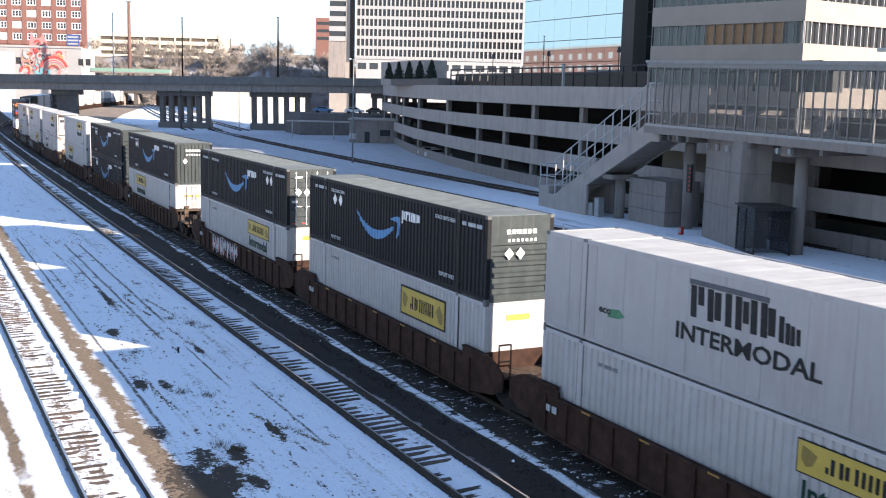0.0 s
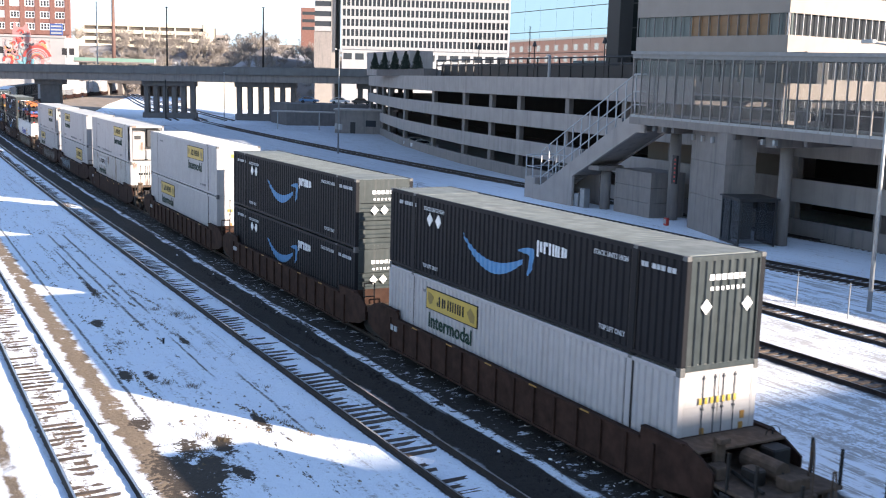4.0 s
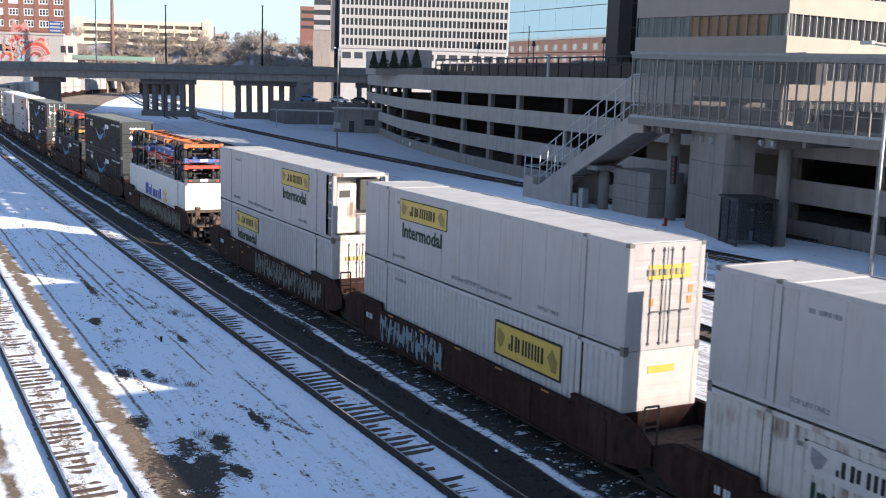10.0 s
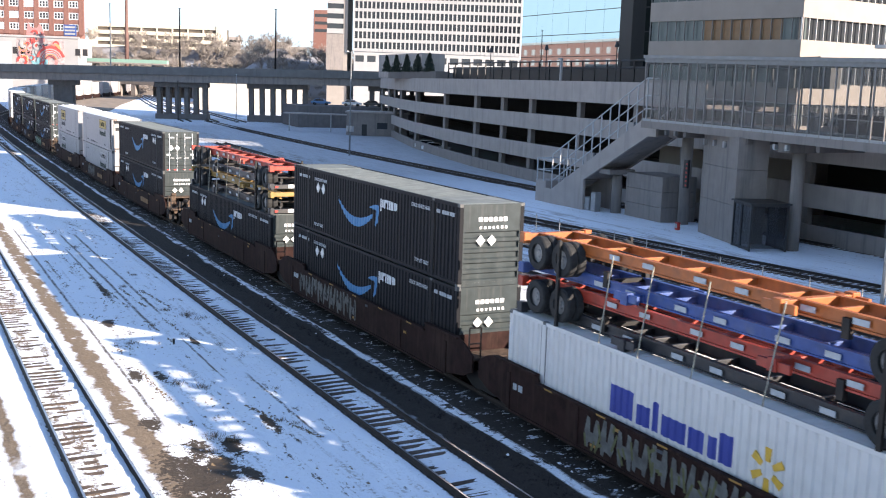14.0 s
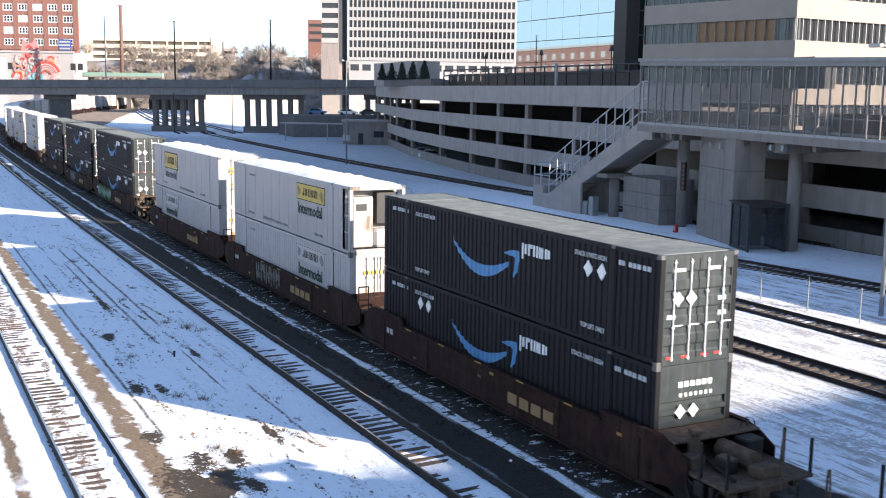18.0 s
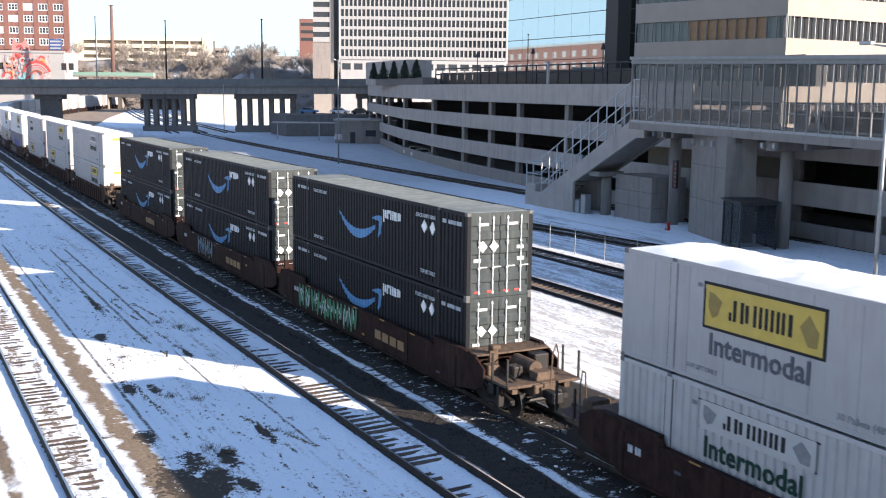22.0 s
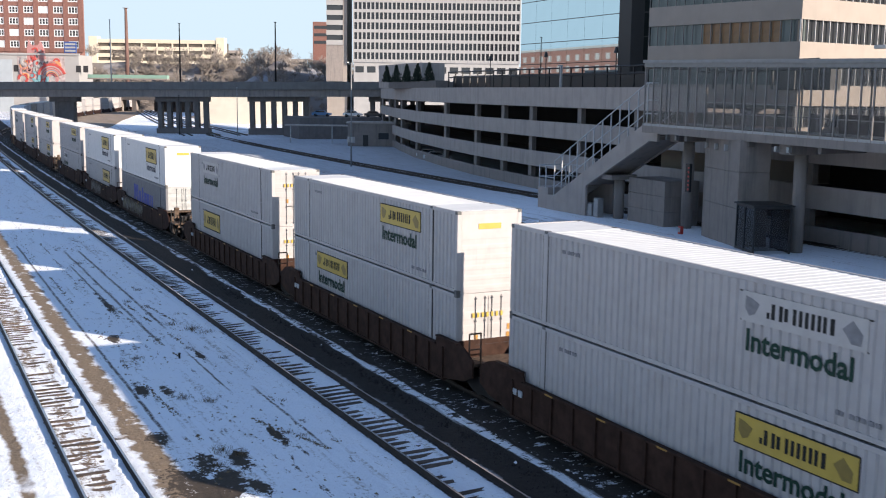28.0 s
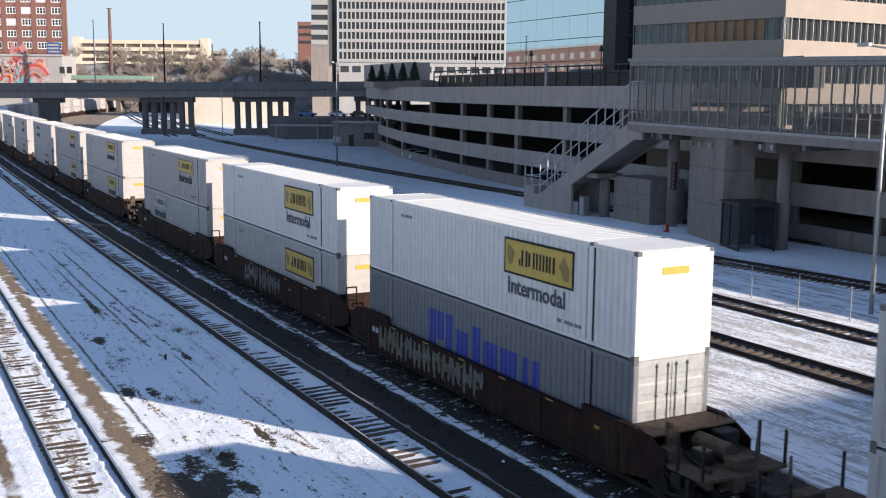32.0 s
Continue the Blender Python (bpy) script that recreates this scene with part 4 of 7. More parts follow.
        put("wordmark", once("mbars", lambda: on_ribs("wordmark", bar_polys(((0, .07, 0, 1), (.09, .07, .2, 1), (.18, .07, 0, 1), (.28, .12, 0, .68), (.43, .07, 0, .95), (.53, .12, 0, .68), (.68, .14, 0, .68), (.86, .05, 0, .68), (.93, .06, 0, .68)), UX + 4.6, 1.0, 1.25, 7.2), ROYAL)), r, label="large royal blue lettering bars")
    if roofing == "snow":
        def snow():
            rnd = random.Random(5)
            nx, ny = 60, 10
            v, f = [], []
            for i in range(nx + 1):
                for j in range(ny + 1):
                    e = min(i, nx - i) / 3 if min(i, nx - i) < 3 else 1
                    e *= min(j, ny - j) / 2 if min(j, ny - j) < 2 else 1
                    z = 0.15 * e * (0.75 + 0.9 * noise.noise((i * 0.35, j * 0.5, 3.1)) + 0.5 * noise.noise((i * 0.9, j * 1.1, 1.7)))
                    v.append((-HL + 0.08 + (CL - 0.16) * i / nx + rnd.uniform(-.05, .05) * (0 < i < nx), (-HB + 0.02 + (CB - 0.04) * j / ny) * (1 + 0.025 * noise.noise((i * 0.6, j, 5.0))), CH + (max(-0.002, z) if 0 < j < ny else -0.01 + 0.03 * noise.noise((i * 0.8, j, 2.0)))))
            for i in range(nx):
                for j in range(ny):
                    a = i * (ny + 1) + j
                    f.append((a, a + ny + 1, a + ny + 2, a + 1))
            return mesh_of("snow_layer", v, f, SNOWCAP, True)
        put("snow_layer", once("csnow", snow), r, label="crust of settled snow")
    return r


# ================= train: chassis stacks =================
def chassis(material, flip):
    r = root("container_chassis", "%s skeletal container chassis with dual tyres, stacked on others" % {"orange_chassis_paint": "orange", "red_chassis_paint": "red-orange", "blue_chassis_paint": "blue", "black_chassis_paint": "black", "yellow_brown_chassis_paint": "yellow-brown"}[material.name], "chassis", "stacked chassis")
    key = (material.name,)
    beam = once((*key, "beam"), lambda: Shape().box(-7.9, 7.9, -0.07, 0.07, 0.29, 0.33).box(-7.9, 7.9, -0.02, 0.02, 0.02, 0.30).box(-7.9, 7.9, -0.07, 0.07, -0.02, 0.03).mesh("main_beam", material))
    for y in (-0.62, 0.62):
        put("main_beam", beam, r, (0, y, 0))
    cross = once((*key, "cross"), lambda: Shape().box(-0.05, 0.05, -0.60, 0.60, 0.10, 0.26, 0.01).mesh("cross_member", material))
    for i in range(9):
        put("cross_member", cross, r, (-7.0 + i * 1.7, 0, 0))
    bol = once((*key, "bolster"), lambda: Shape().box(-0.11, 0.11, -1.24, 1.24, 0.1, 0.32, 0.02).box(-0.14, 0.14, -1.26, -1.0, 0.04, 0.36, 0.02).box(-0.14, 0.14, 1.0, 1.26, 0.04, 0.36, 0.02).mesh("bolster", material))
    for x in (-7.85, -2.7, 7.85):
        put("bolster", bol, r, (x, 0, 0))
    for i in range(7):
        for y in (-0.70, 0.69):
            put("label_plate", once("chlabel", lambda: box_mesh("label_plate", -0.22, 0.22, 0, 0.014, 0.10, 0.24, LETTER_DIM)), r, (-6.6 + i * 1.75 + 0.3 * (i % 2), y, 0))
    for y in (-1.15, 1.15):
        put("side_lug", once((*key, "lug"), lambda: Shape().box(-3.2, -2.2, -0.05, 0.05, 0.06, 0.28, 0.01).mesh("side_lug", material)), r, (0, y, 0))
    put("air_line", once("airline", lambda: Shape().tube((-7.0, -0.2, 0.2), (-2.0, 0.25, 0.12), 0.025, 5).tube((-2.0, 0.25, 0.12), (4.8, -0.1, 0.2), 0.025, 5).mesh("air_line", RUBBER)), r)
    put("number_plate_board", once("cplate", lambda: box_mesh("number_plate_board", 7.96, 7.985, -0.25, 0.25, 0.10, 0.28, PLACARD)), r)
    for y in (-0.95, 0.80):
        put("tail_lamp", once("ctail", lambda: box_mesh("tail_lamp", 7.96, 8.0, 0.0, 0.16, 0.16, 0.26, REDMARK)), r, (0, y, 0))
    tyre = once("tyre", lambda: wheel_mesh(0.52, 0.27, 0.29, RUBBER, "tyre"))
    rim = once("rim", lambda: wheel_mesh(0.29, 0.05, 0.20, RIM, "rim"))
    for ax in (5.75, 7.05):
        a = put("axle", once("axle", lambda: Shape().tube((0, -1.15, 0), (0, 1.15, 0), 0.07, 8).mesh("axle", DARKSTEEL)), r, (ax, 0, -0.17))
        for y in (-1.08, -0.78, 0.78, 1.08):
            w = put("tyre", tyre, a, (0, y, 0))
        for y in (-1.10, 1.10):
            put("rim", rim, a, (0, y, 0), rot=(0, 0, 0 if y < 0 else 180))
    put("axle_hanger", once((*key, "hang"), lambda: Shape().box(5.2, 7.6, -0.56, -0.40, -0.18, 0.0, 0.02).box(5.2, 7.6, 0.40, 0.56, -0.18, 0.0, 0.02).mesh("axle_hanger", DARKSTEEL)), r)
    put("landing_leg", once("leg", lambda: Shape().box(-4.3, -4.1, -0.75, -0.6, -0.25, 0.2).box(-4.26, -4.14, -0.7, 0.7, -0.02, 0.1).box(-4.3, -4.1, 0.6, 0.75, -0.25, 0.2).mesh("landing_leg", DARKSTEEL)), r)
    return r


def wheel_mesh(rad, width, inner, material, name):
    """A ring about the y axis with rounded shoulders."""
    n = 20
    prof = [(inner, -width / 2), (rad * 0.93, -width / 2), (rad, -width / 2 + 0.05 * rad * 2), (rad, width / 2 - 0.05 * rad * 2), (rad * 0.93, width / 2), (inner, width / 2)]
    if name == "rim":
        prof = [(0.02, -width / 2 - 0.03), (0.10, -width / 2 - 0.03), (0.13, -width / 2), (rad, -width / 2), (rad, width / 2), (0.02, width / 2)]
    v = [(q * math.cos(2 * math.pi * i / n), y, q * math.sin(2 * math.pi * i / n)) for i in range(n) for q, y in prof]
    m = len(prof)
    f = [(i * m + j, i * m + (j + 1) % m, ((i + 1) % n) * m + (j + 1) % m, ((i + 1) % n) * m + j) for i in range(n) for j in range(m)]
    return mesh_of(name, v, f, material)


# ================= train: well cars =================
def well_car(kind, lead, tail, tag, far=False):
    """One platform of an articulated well car. kind: ribbed or plain; lead, tail: coupler ends."""
    paint = BROWN if kind == "ribbed" else MAROON
    r = root("well_car", "%s steel well car carrying stacked containers, grimy and scratched" % ("brown ribbed" if kind == "ribbed" else "dark maroon plain-sided"), "railcar", "well cars of the train")
    def sill():
        s = Shape()
        top = 1.84
        mid, st = (1.54, 7.2) if kind == "ribbed" else (1.58, 6.35)
        out = [(-9.2, 0.60), (-8.5, 0.5), (-7.6, 0.32), (7.6, 0.32), (8.5, 0.5), (9.2, 0.60), (9.82, 0.86), (9.82, 1.42), (9.3, 1.70), (8.8, top), (st, top), (st - 0.12, mid), (0.12 - st, mid), (-st, top), (-8.8, top), (-9.3, 1.70), (-9.82, 1.42), (-9.82, 0.86)]
        s.slab(out, -1.47, -1.40)
        s.box(-8.8, -st, -1.54, -1.35, top - 0.06, top, 0.01).box(st, 8.8, -1.54, -1.35, top - 0.06, top, 0.01)
        s.box(0.05 - st, st - 0.05, -1.54, -1.35, mid - 0.06, mid, 0.01)
        s.box(-7.8, 7.8, -1.53, -1.36, 0.30, 0.37, 0.01)
        return s.mesh("side_sill", paint)
    sm = once((kind, "sill"), sill)
    for q in (0, 180):
        sl = put("side_sill", sm, r, rot=(0, 0, q))
        if far:
            continue
        if kind == "ribbed":
            rb = once("rib", lambda: box_mesh("rib", -0.05, 0.05, -1.535, -1.465, 0.36, 1.49, paint, 0.01))
            for i in range(15):
                put("rib", rb, sl, (-7.7 + i * 1.1, 0, 0))
        else:
            rb = once("ribm", lambda: box_mesh("rib", -0.10, 0.10, -1.495, -1.465, 0.36, 1.52, paint, 0.006))
            for x in (-7.9, -4.2, 4.2, 7.9):
                put("rib", rb, sl, (x, 0, 0))
    if tag <= 24:
        for i in range(5):
            put("reflector", once("reflector", lambda: box_mesh("reflector", -0.2, 0.2, -1.546, -1.53, 1.785, 1.835, REFLECT)), r, (-5.6 + i * 2.6 + (tag % 3) * 0.3, 0, -0.298 if kind == "ribbed" else -0.258))
    if far:  # only its outline and running gear can be told at that distance
        put("end_platform", once("fplat", lambda: Shape().box(-9.9, -8.2, -0.75, 0.75, 0.75, 1.15, 0.03).mesh("end_platform", RUST)), r)
        put("end_platform", once("fplat", None), r, rot=(0, 0, 180))
        put("truck", once("ftruck", lambda: Shape().box(9.0, 11.0, -1.1, 1.1, 0.0, 0.8, 0.1).mesh("truck", DARKSTEEL)), r)
        return r
    put("well_floor", once("wfloor", lambda: Shape().box(-8.1, 8.1, -1.38, -1.0, 0.40, 0.52).box(-8.1, 8.1, 1.0, 1.38, 0.40, 0.52).box(-0.4, 0.4, -1.0, 1.0, 0.40, 0.50).box(-8.1, -7.0, -1.0, 1.0, 0.40, 0.50).box(7.0, 8.1, -1.0, 1.0, 0.40, 0.50).mesh("well_floor", DARKSTEEL)), r)
    for sx, coup in ((1, lead), (-1, tail)):
        ext = 11.3 if coup else 9.92
        def plat():
            s = Shape()
            s.box(8.15, ext, -0.45, 0.45, 0.75, 1.15, 0.03)
            s.box(8.2, 9.25, -1.45, 1.45, 1.05, 1.16, 0.02)
            if coup:
                s.box(9.25, 11.2, -1.38, 1.38, 1.08, 1.17, 0.02)
                s.box(9.3, 11.0, -1.1, -0.9, 0.85, 1.12).box(9.3, 11.0, 0.9, 1.1, 0.85, 1.12)
            else:
                s.box(9.2, ext, -0.75, 0.75, 0.98, 1.10, 0.02)
            return s.mesh("end_platform", RUST)
        put("bulkhead", once(("bulk", kind), lambda: box_mesh("bulkhead", 8.15, 8.33, -1.38, 1.38, 0.40, 1.78, paint, 0.02)), r, rot=(0, 0, 0 if sx > 0 else 180))
        ep = put("end_platform", once(("plat", coup), plat), r, rot=(0, 0, 0 if sx > 0 else 180))
        if coup:
            put("coupler", once("coupler", lambda: Shape().box(11.2, 11.75, -0.14, 0.14, 0.72, 0.98, 0.02).box(11.65, 12.0, -0.22, 0.2, 0.66, 1.02, 0.04).mesh("coupler", DARKSTEEL)), ep)
            if sx > 0:
                put("air_tank", once("tank", lambda: Shape().tube((9.3, 0.1, 1.45), (10.5, 0.1, 1.45), 0.24, 14).mesh("air_tank", RUST)), ep, label="rusty cylinder")
                put("brake_wheel", once("bwheel", lambda: Shape().tube((9.0, 1.25, 1.15), (9.0, 1.25, 1.9), 0.03, 6).add([(9.0 + 0.04 * j, 1.25 + 0.26 * math.cos(i * math.pi / 8), 1.75 + 0.26 * math.sin(i * math.pi / 8)) for j in (0, 1) for i in range(16)], [(i, (i + 1) % 16, 16 + (i + 1) % 16, 16 + i) for i in range(16)]).mesh("brake_wheel", DARKSTEEL)), ep)
                put("brake_cylinder", once("bcyl", lambda: Shape().box(9.3, 9.8, 0.5, 1.1, 1.16, 1.7, 0.04).mesh("brake_cylinder", DARKSTEEL)), ep)
                put("brake_valve", once("bvalve", lambda: Shape().box(9.9, 10.4, -0.7, -0.3, 1.16, 1.55, 0.05).mesh("brake_valve", DARKSTEEL)), ep)
                put("brake_pipe", once("bpipe", lambda: Shape().tube((9.4, -0.6, 1.3), (10.9, -0.9, 1.25), 0.05, 6).mesh("brake_pipe", DARKSTEEL)), ep)
                put("brake_hose", once("bhose", lambda: Shape().tube((10.5, 0.1, 1.45), (11.2, -0.3, 1.0), 0.025, 6).mesh("brake_hose", DARKSTEEL)), ep)
            put("rod_gear", once("rods", lambda: Shape().tube((9.6, -1.42, 1.05), (9.9, -1.38, 0.45), 0.03, 5).tube((9.75, -1.42, 1.05), (10.5, -1.2, 0.5), 0.03, 5).tube((10.9, -1.4, 1.05), (10.5, -1.2, 0.5), 0.03, 5).tube((9.9, -1.38, 0.45), (10.5, -1.2, 0.5), 0.025, 5).box(10.0, 10.35, -1.42, -1.15, 0.70, 1.06, 0.03).box(10.55, 10.7, -1.42, -1.2, 0.4, 1.06, 0.02).mesh("rod_gear", DARKSTEEL)), ep)
            put("air_hose", once("hose", lambda: Shape().tube((10.6, 0.9, 1.9), (10.9, 0.6, 2.3), 0.025, 5).tube((10.9, 0.6, 2.3), (11.3, 0.2, 2.1), 0.025, 5).tube((11.3, 0.2, 2.1), (11.5, 0.0, 1.1), 0.025, 5).tube((10.6, 0.9, 1.9), (10.5, 0.95, 1.15), 0.025, 5).mesh("air_hose", RUST)), ep)
            put("hose_bracket", once("hbrack", lambda: Shape().box(9.2, 9.34, -0.95, -0.62, 1.16, 2.05, 0.02).box(9.2, 9.5, -0.95, -0.62, 1.95, 2.08, 0.02).mesh("hose_bracket", RUST)), ep)
            put("deck_plate", once("dplate", lambda: Shape().box(8.35, 9.3, -1.42, 1.42, 1.72, 1.78, 0.01).mesh("deck_plate", RUST)), ep, label="rust-brown walkway plate")
            put("end_box", once("endbox", lambda: Shape().box(10.55, 11.0, -0.2, 0.5, 1.17, 1.45, 0.03).mesh("end_box", RUST)), ep)
            put("valve_box", once("vbox", lambda: Shape().box(9.35, 9.75, -1.25, -0.8, 1.17, 1.50, 0.03).mesh("valve_box", RUST)), ep)
            for yy in (-1.36, 1.36):
                for xx in (10.2, 11.1):
                    put("hand_post", once("hpost", lambda: Shape().box(-0.03, 0.03, -0.03, 0.03, 1.1, 2.05).mesh("hand_post", DARKSTEEL)), ep, (xx, yy, 0))
        else:
            def grab():
                s = Shape()
                for yy in (-1.3, -0.85):
                    s.tube((9.3, yy, 1.1), (9.3, yy, 2.25), 0.03, 6)
                s.tube((9.3, -1.3, 2.25), (9.3, -0.85, 2.25), 0.03, 6).tube((9.3, -1.3, 1.7), (9.3, -0.85, 1.7), 0.025, 6)
                return s.mesh("grab_rail", RUST)
            put("grab_rail", once("grab", grab), ep)
    def truck_at(x):
        t = put("truck", once("bolster", lambda: Shape().box(-0.22, 0.22, -1.1, 1.1, 0.35, 0.72, 0.03).mesh("truck", DARKSTEEL)), r, (x, 0, 0))
        for q in (-1, 1):
            put("side_frame", once("sframe", lambda: Shape().slab([(-1.15, 0.45), (-0.75, 0.25), (0.75, 0.25), (1.15, 0.45), (1.15, 0.62), (0.55, 0.80), (-0.55, 0.80), (-1.15, 0.62)], -0.08, 0.08).mesh("side_frame", DARKSTEEL)), t, (0, q * 1.02, 0))
        for ax in (-0.89, 0.89):
            w = put("wheelset", once("wset", lambda: Shape().tube((0, -1.0, 0.46), (0, 1.0, 0.46), 0.08, 8).tube((0, -0.80, 0.46), (0, -0.67, 0.46), 0.46, 20).tube((0, 0.67, 0.46), (0, 0.80, 0.46), 0.46, 20).mesh("wheelset", DARKSTEEL)), t, (ax, 0, 0))
    truck_at(10.0 if not lead else 9.75)
    if tail:
        truck_at(-9.75)
    # spray-paint lettering shapes and plates on the sills
    y = -1.50 if kind != "ribbed" else -1.54
    rnd = random.Random(tag)
    put("number_mark", once(("carnum", kind), lambda: bar_word(NUMS[:4], -7.6, 1.05, 0.20, 1.0, LETTER_DIM, y=y + 0.004, thick=0.03)), r)
    if kind != "ribbed":
        if tag in (12, 13, 14, 15, 16, 17):
            put("wordmark", once("carbars", lambda: bar_word(((0, .2, 0, 1), (.26, .2, 0, 1), (.52, .2, 0, 1), (.78, .2, 0, 1)), 1.45, 0.70, 0.34, 2.6, surface("tan_lettering", (0.26, 0.15, 0.07), 0.7, vary=0.2), y=y + 0.004, thick=0.03)), r)
        for i in range(4):
            x = rnd.uniform(-7.2, 7.2)
            put("marking_plate", once(("cplate2", i % 2), lambda: box_mesh("marking_plate", -0.11, 0.11, -1.499, -1.46, 0, 0.08, REFLECT if i % 2 else GREYTXT)), r, (x, 0, rnd.choice((0.55, 1.32, 1.05))))
    graf = {9: (-3.8, 7.8, GRAFWHITE, GRAFOLIVE), 15: (-7.0, -0.3, GRAFGREEN, LETTER_DIM), 16: (-4.4, -1.3, GRAFBLUE, None), 7: (-6.3, -1.2, GRAFBLUE, None), 8: (-1.5, 7.6, GRAFWHITE, None), 10: (-6.8, 0.0, GRAFWHITE, None), 21: (-7.0, 1.0, GRAFWHITE, GRAFOLIVE), 22: (-4.0, 1.5, GRAFWHITE, None),
            2: (-4.6, 0.6, LETTER_DIM, REDMARK), 13: (-4, 0, GRAFWHITE, None)}.get(tag)
    if graf:
        a, b, m1, m2 = graf
        n = max(3, int((b - a) / 0.7))
        for layer, mm in ((0, m1), (1, m2 or BLACK)):
            s = Shape()
            yy = y - 0.002 - 0.0012 * layer
            for i in range(n):
                cx, w = a + (b - a) * (i + 0.5) / n, (b - a) / n * 0.5
                z0, z1 = 0.46 + rnd.uniform(-.05, .08), 1.46 + rnd.uniform(-.12, .02)
                ln = rnd.uniform(-0.18, 0.18)
                if layer == 0:  # a broad upright body with one or two arms
                    for q in range(3):
                        xa = cx + w * (-0.75, 0.35, -0.7)[q] + rnd.uniform(-.05, .05)
                        xb = xa + w * (0.5, 0.5, 1.45)[q]
                        za, zb = ((z0, z1), (z0 + rnd.uniform(0, .35), z1), (z0 + rnd.uniform(.1, .6),) * 2)[q]
                        zb = za + 0.26 if q == 2 else zb
                        pts = [(xa, za), (xb - 0.05, za - 0.04), (xb + 0.03, (za + zb) / 2), (xb, zb), (xa + 0.04, zb + 0.04), (xa - 0.05, (za + zb) / 2)]
                        s.add([(px + ln * (pz - 0.9), yy - 0.0003 * q, min(1.48, pz)) for px, pz in pts], [(0, 1, 2, 3, 4, 5)])
                else:  # strokes over it
                    for q in range(3):
                        p0 = (cx + rnd.uniform(-w, w), rnd.uniform(z0, z1))
                        p1 = (p0[0] + rnd.uniform(-.25, .25), rnd.uniform(z0, z1))
                        dx, dz = p1[0] - p0[0], p1[1] - p0[1]
                        l = math.hypot(dx, dz) or 1
                        nx, nz = -dz / l * 0.045, dx / l * 0.045
                        s.add([(p0[0] + nx, yy, p0[1] + nz), (p0[0] - nx, yy, p0[1] - nz), (p1[0] - nx, yy, p1[1] - nz), (p1[0] + nx, yy, p1[1] + nz)], [(0, 1, 2, 3)])
            put("sprayed_tag", s.mesh("sprayed_tag", mm), r, label="faded spray-paint scrawl")
    return r


# unit: leading-end place at 23 s, upper load, lower load
A_D, A_N = ("A", "", "", False, "door", ""), ("A", "", "", False, "nose", "")


def J(place, sign, word, end, roofing="", style="J"):
    return (style, place, sign, word, end, roofing)


UNITS = [
    (364.4, A_N, J("R", "Y", True, "nose")), (340.2, A_N, J("R", "Y", True, "nose")),
    (320.2, ("P", "", "", False, "nose", ""), J("R", "Y", True, "nose")),
    (300.1, A_N, J("R", "F", False, "nose")),
    (280.3, A_D, J("R", "Y", True, "nose")),
    (256.8, ("A", "", "", False, "ribs", ""), J("L", "Y", True, "door")),
    (236.9, A_N, A_N),
    (217.05, J("R", "Y", True, "nose"), J("L", "Y", True, "door")),
    (193.4, J("R", "Y", True, "unit", "", "R"), J("L", "W", True, "door", "", "O")),
    (173.65, J("L", "Y", True, "door", "", "R"), J("R", "F", False, "nose")),
    (153.65, J("R", "Y", True, "unit", "", "R"), J("L", "Y", True, "door")),
    (129.3, "chassis", ("W", "", "", False, "nose", "")),
    (109.2, A_N, A_N),
    (89.1, "chassis", A_N),
    (64.8, A_D, A_N),
    (44.7, J("R", "Y", True, "unit", "snow", "R"), J("R", "W", True, "door")),
    (24.9, J("L", "F", True, "door", "snow", "R"), J("L", "W", True, "door")),
    (0.0, A_D, A_D), (-20.0, A_D, A_D), (-40.05, A_D, A_D),
    (-64.2, J("R", "W", True, "nose"), J("R", "Y", True, "nose")),
    (-84.35, J("R", "Y", True, "nose"), J("L", "Y", True, "door")),
    (-104.3, J("L", "W", True, "door"), J("L", "F", False, "door")),
    (-128.3, J("R", "F", True, "nose"), ("M", "", "", False, "door", "")),
    (-148.2, J("R", "F", True, "nose"), J("R", "F", False, "nose")),
    (-168.2, J("R", "Y", True, "nose"), J("L", "W", True, "nose")),
    (-192.4, J("R", "Y", True, "nose"), J("R", "Y", True, "nose")),
    (-212.5, J("R", "Y", True, "nose"), J("R", "Y", True, "nose")),
    (-232.6, J("L", "W", True, "door"), J("R", "W", True, "nose")),
    (-256.6, J("R", "Y", True, "nose"), J("R", "Y", True, "nose")),
    (-276.7, J("R", "W", True, "nose"), J("L", "Y", True, "door")),
    (-296.8, J("R", "Y", True, "nose"), J("R", "Y", True, "nose")),
    (-320.8, J("L", "Y", True, "door"), J("R", "Y", True, "nose")),
    (-340.9, J("R", "Y", True, "nose"), J("R", "W", True, "nose")),
    (-361.0, J("R", "W", True, "nose"), J("R", "Y", True, "nose")),
    (-385.0, J("R", "Y", True, "nose"), J("R", "Y", True, "nose")),
    (-405.1, J("R", "Y", True, "nose"), J("R", "Y", True, "nose")),
]
# the tail of the train, beyond the road bridge until the end
for i in range(12):
    place = -425.2 - i * 20.1 - 4.0 * ((i + 1) // 3)
    UNITS.append((place, J("R", "Y" if i % 3 else "W", True, "nose"), J("R", "Y", True, "nose") if i % 4 else J("L", "Y", True, "door")))
FLOOR_Z = 0.546
MOVERS = []  # thing, offset of its middle, height, extra sideways shift
MADE = {}


def load(spec, off, z, lite):
    key = (spec, lite)
    if key in MADE:
        ob = copy_thing(MADE[key], pose(0, 0, 0))
    else:
        ob = MADE[key] = container(spec, lite)
    MOVERS.append((ob, off, z, False))


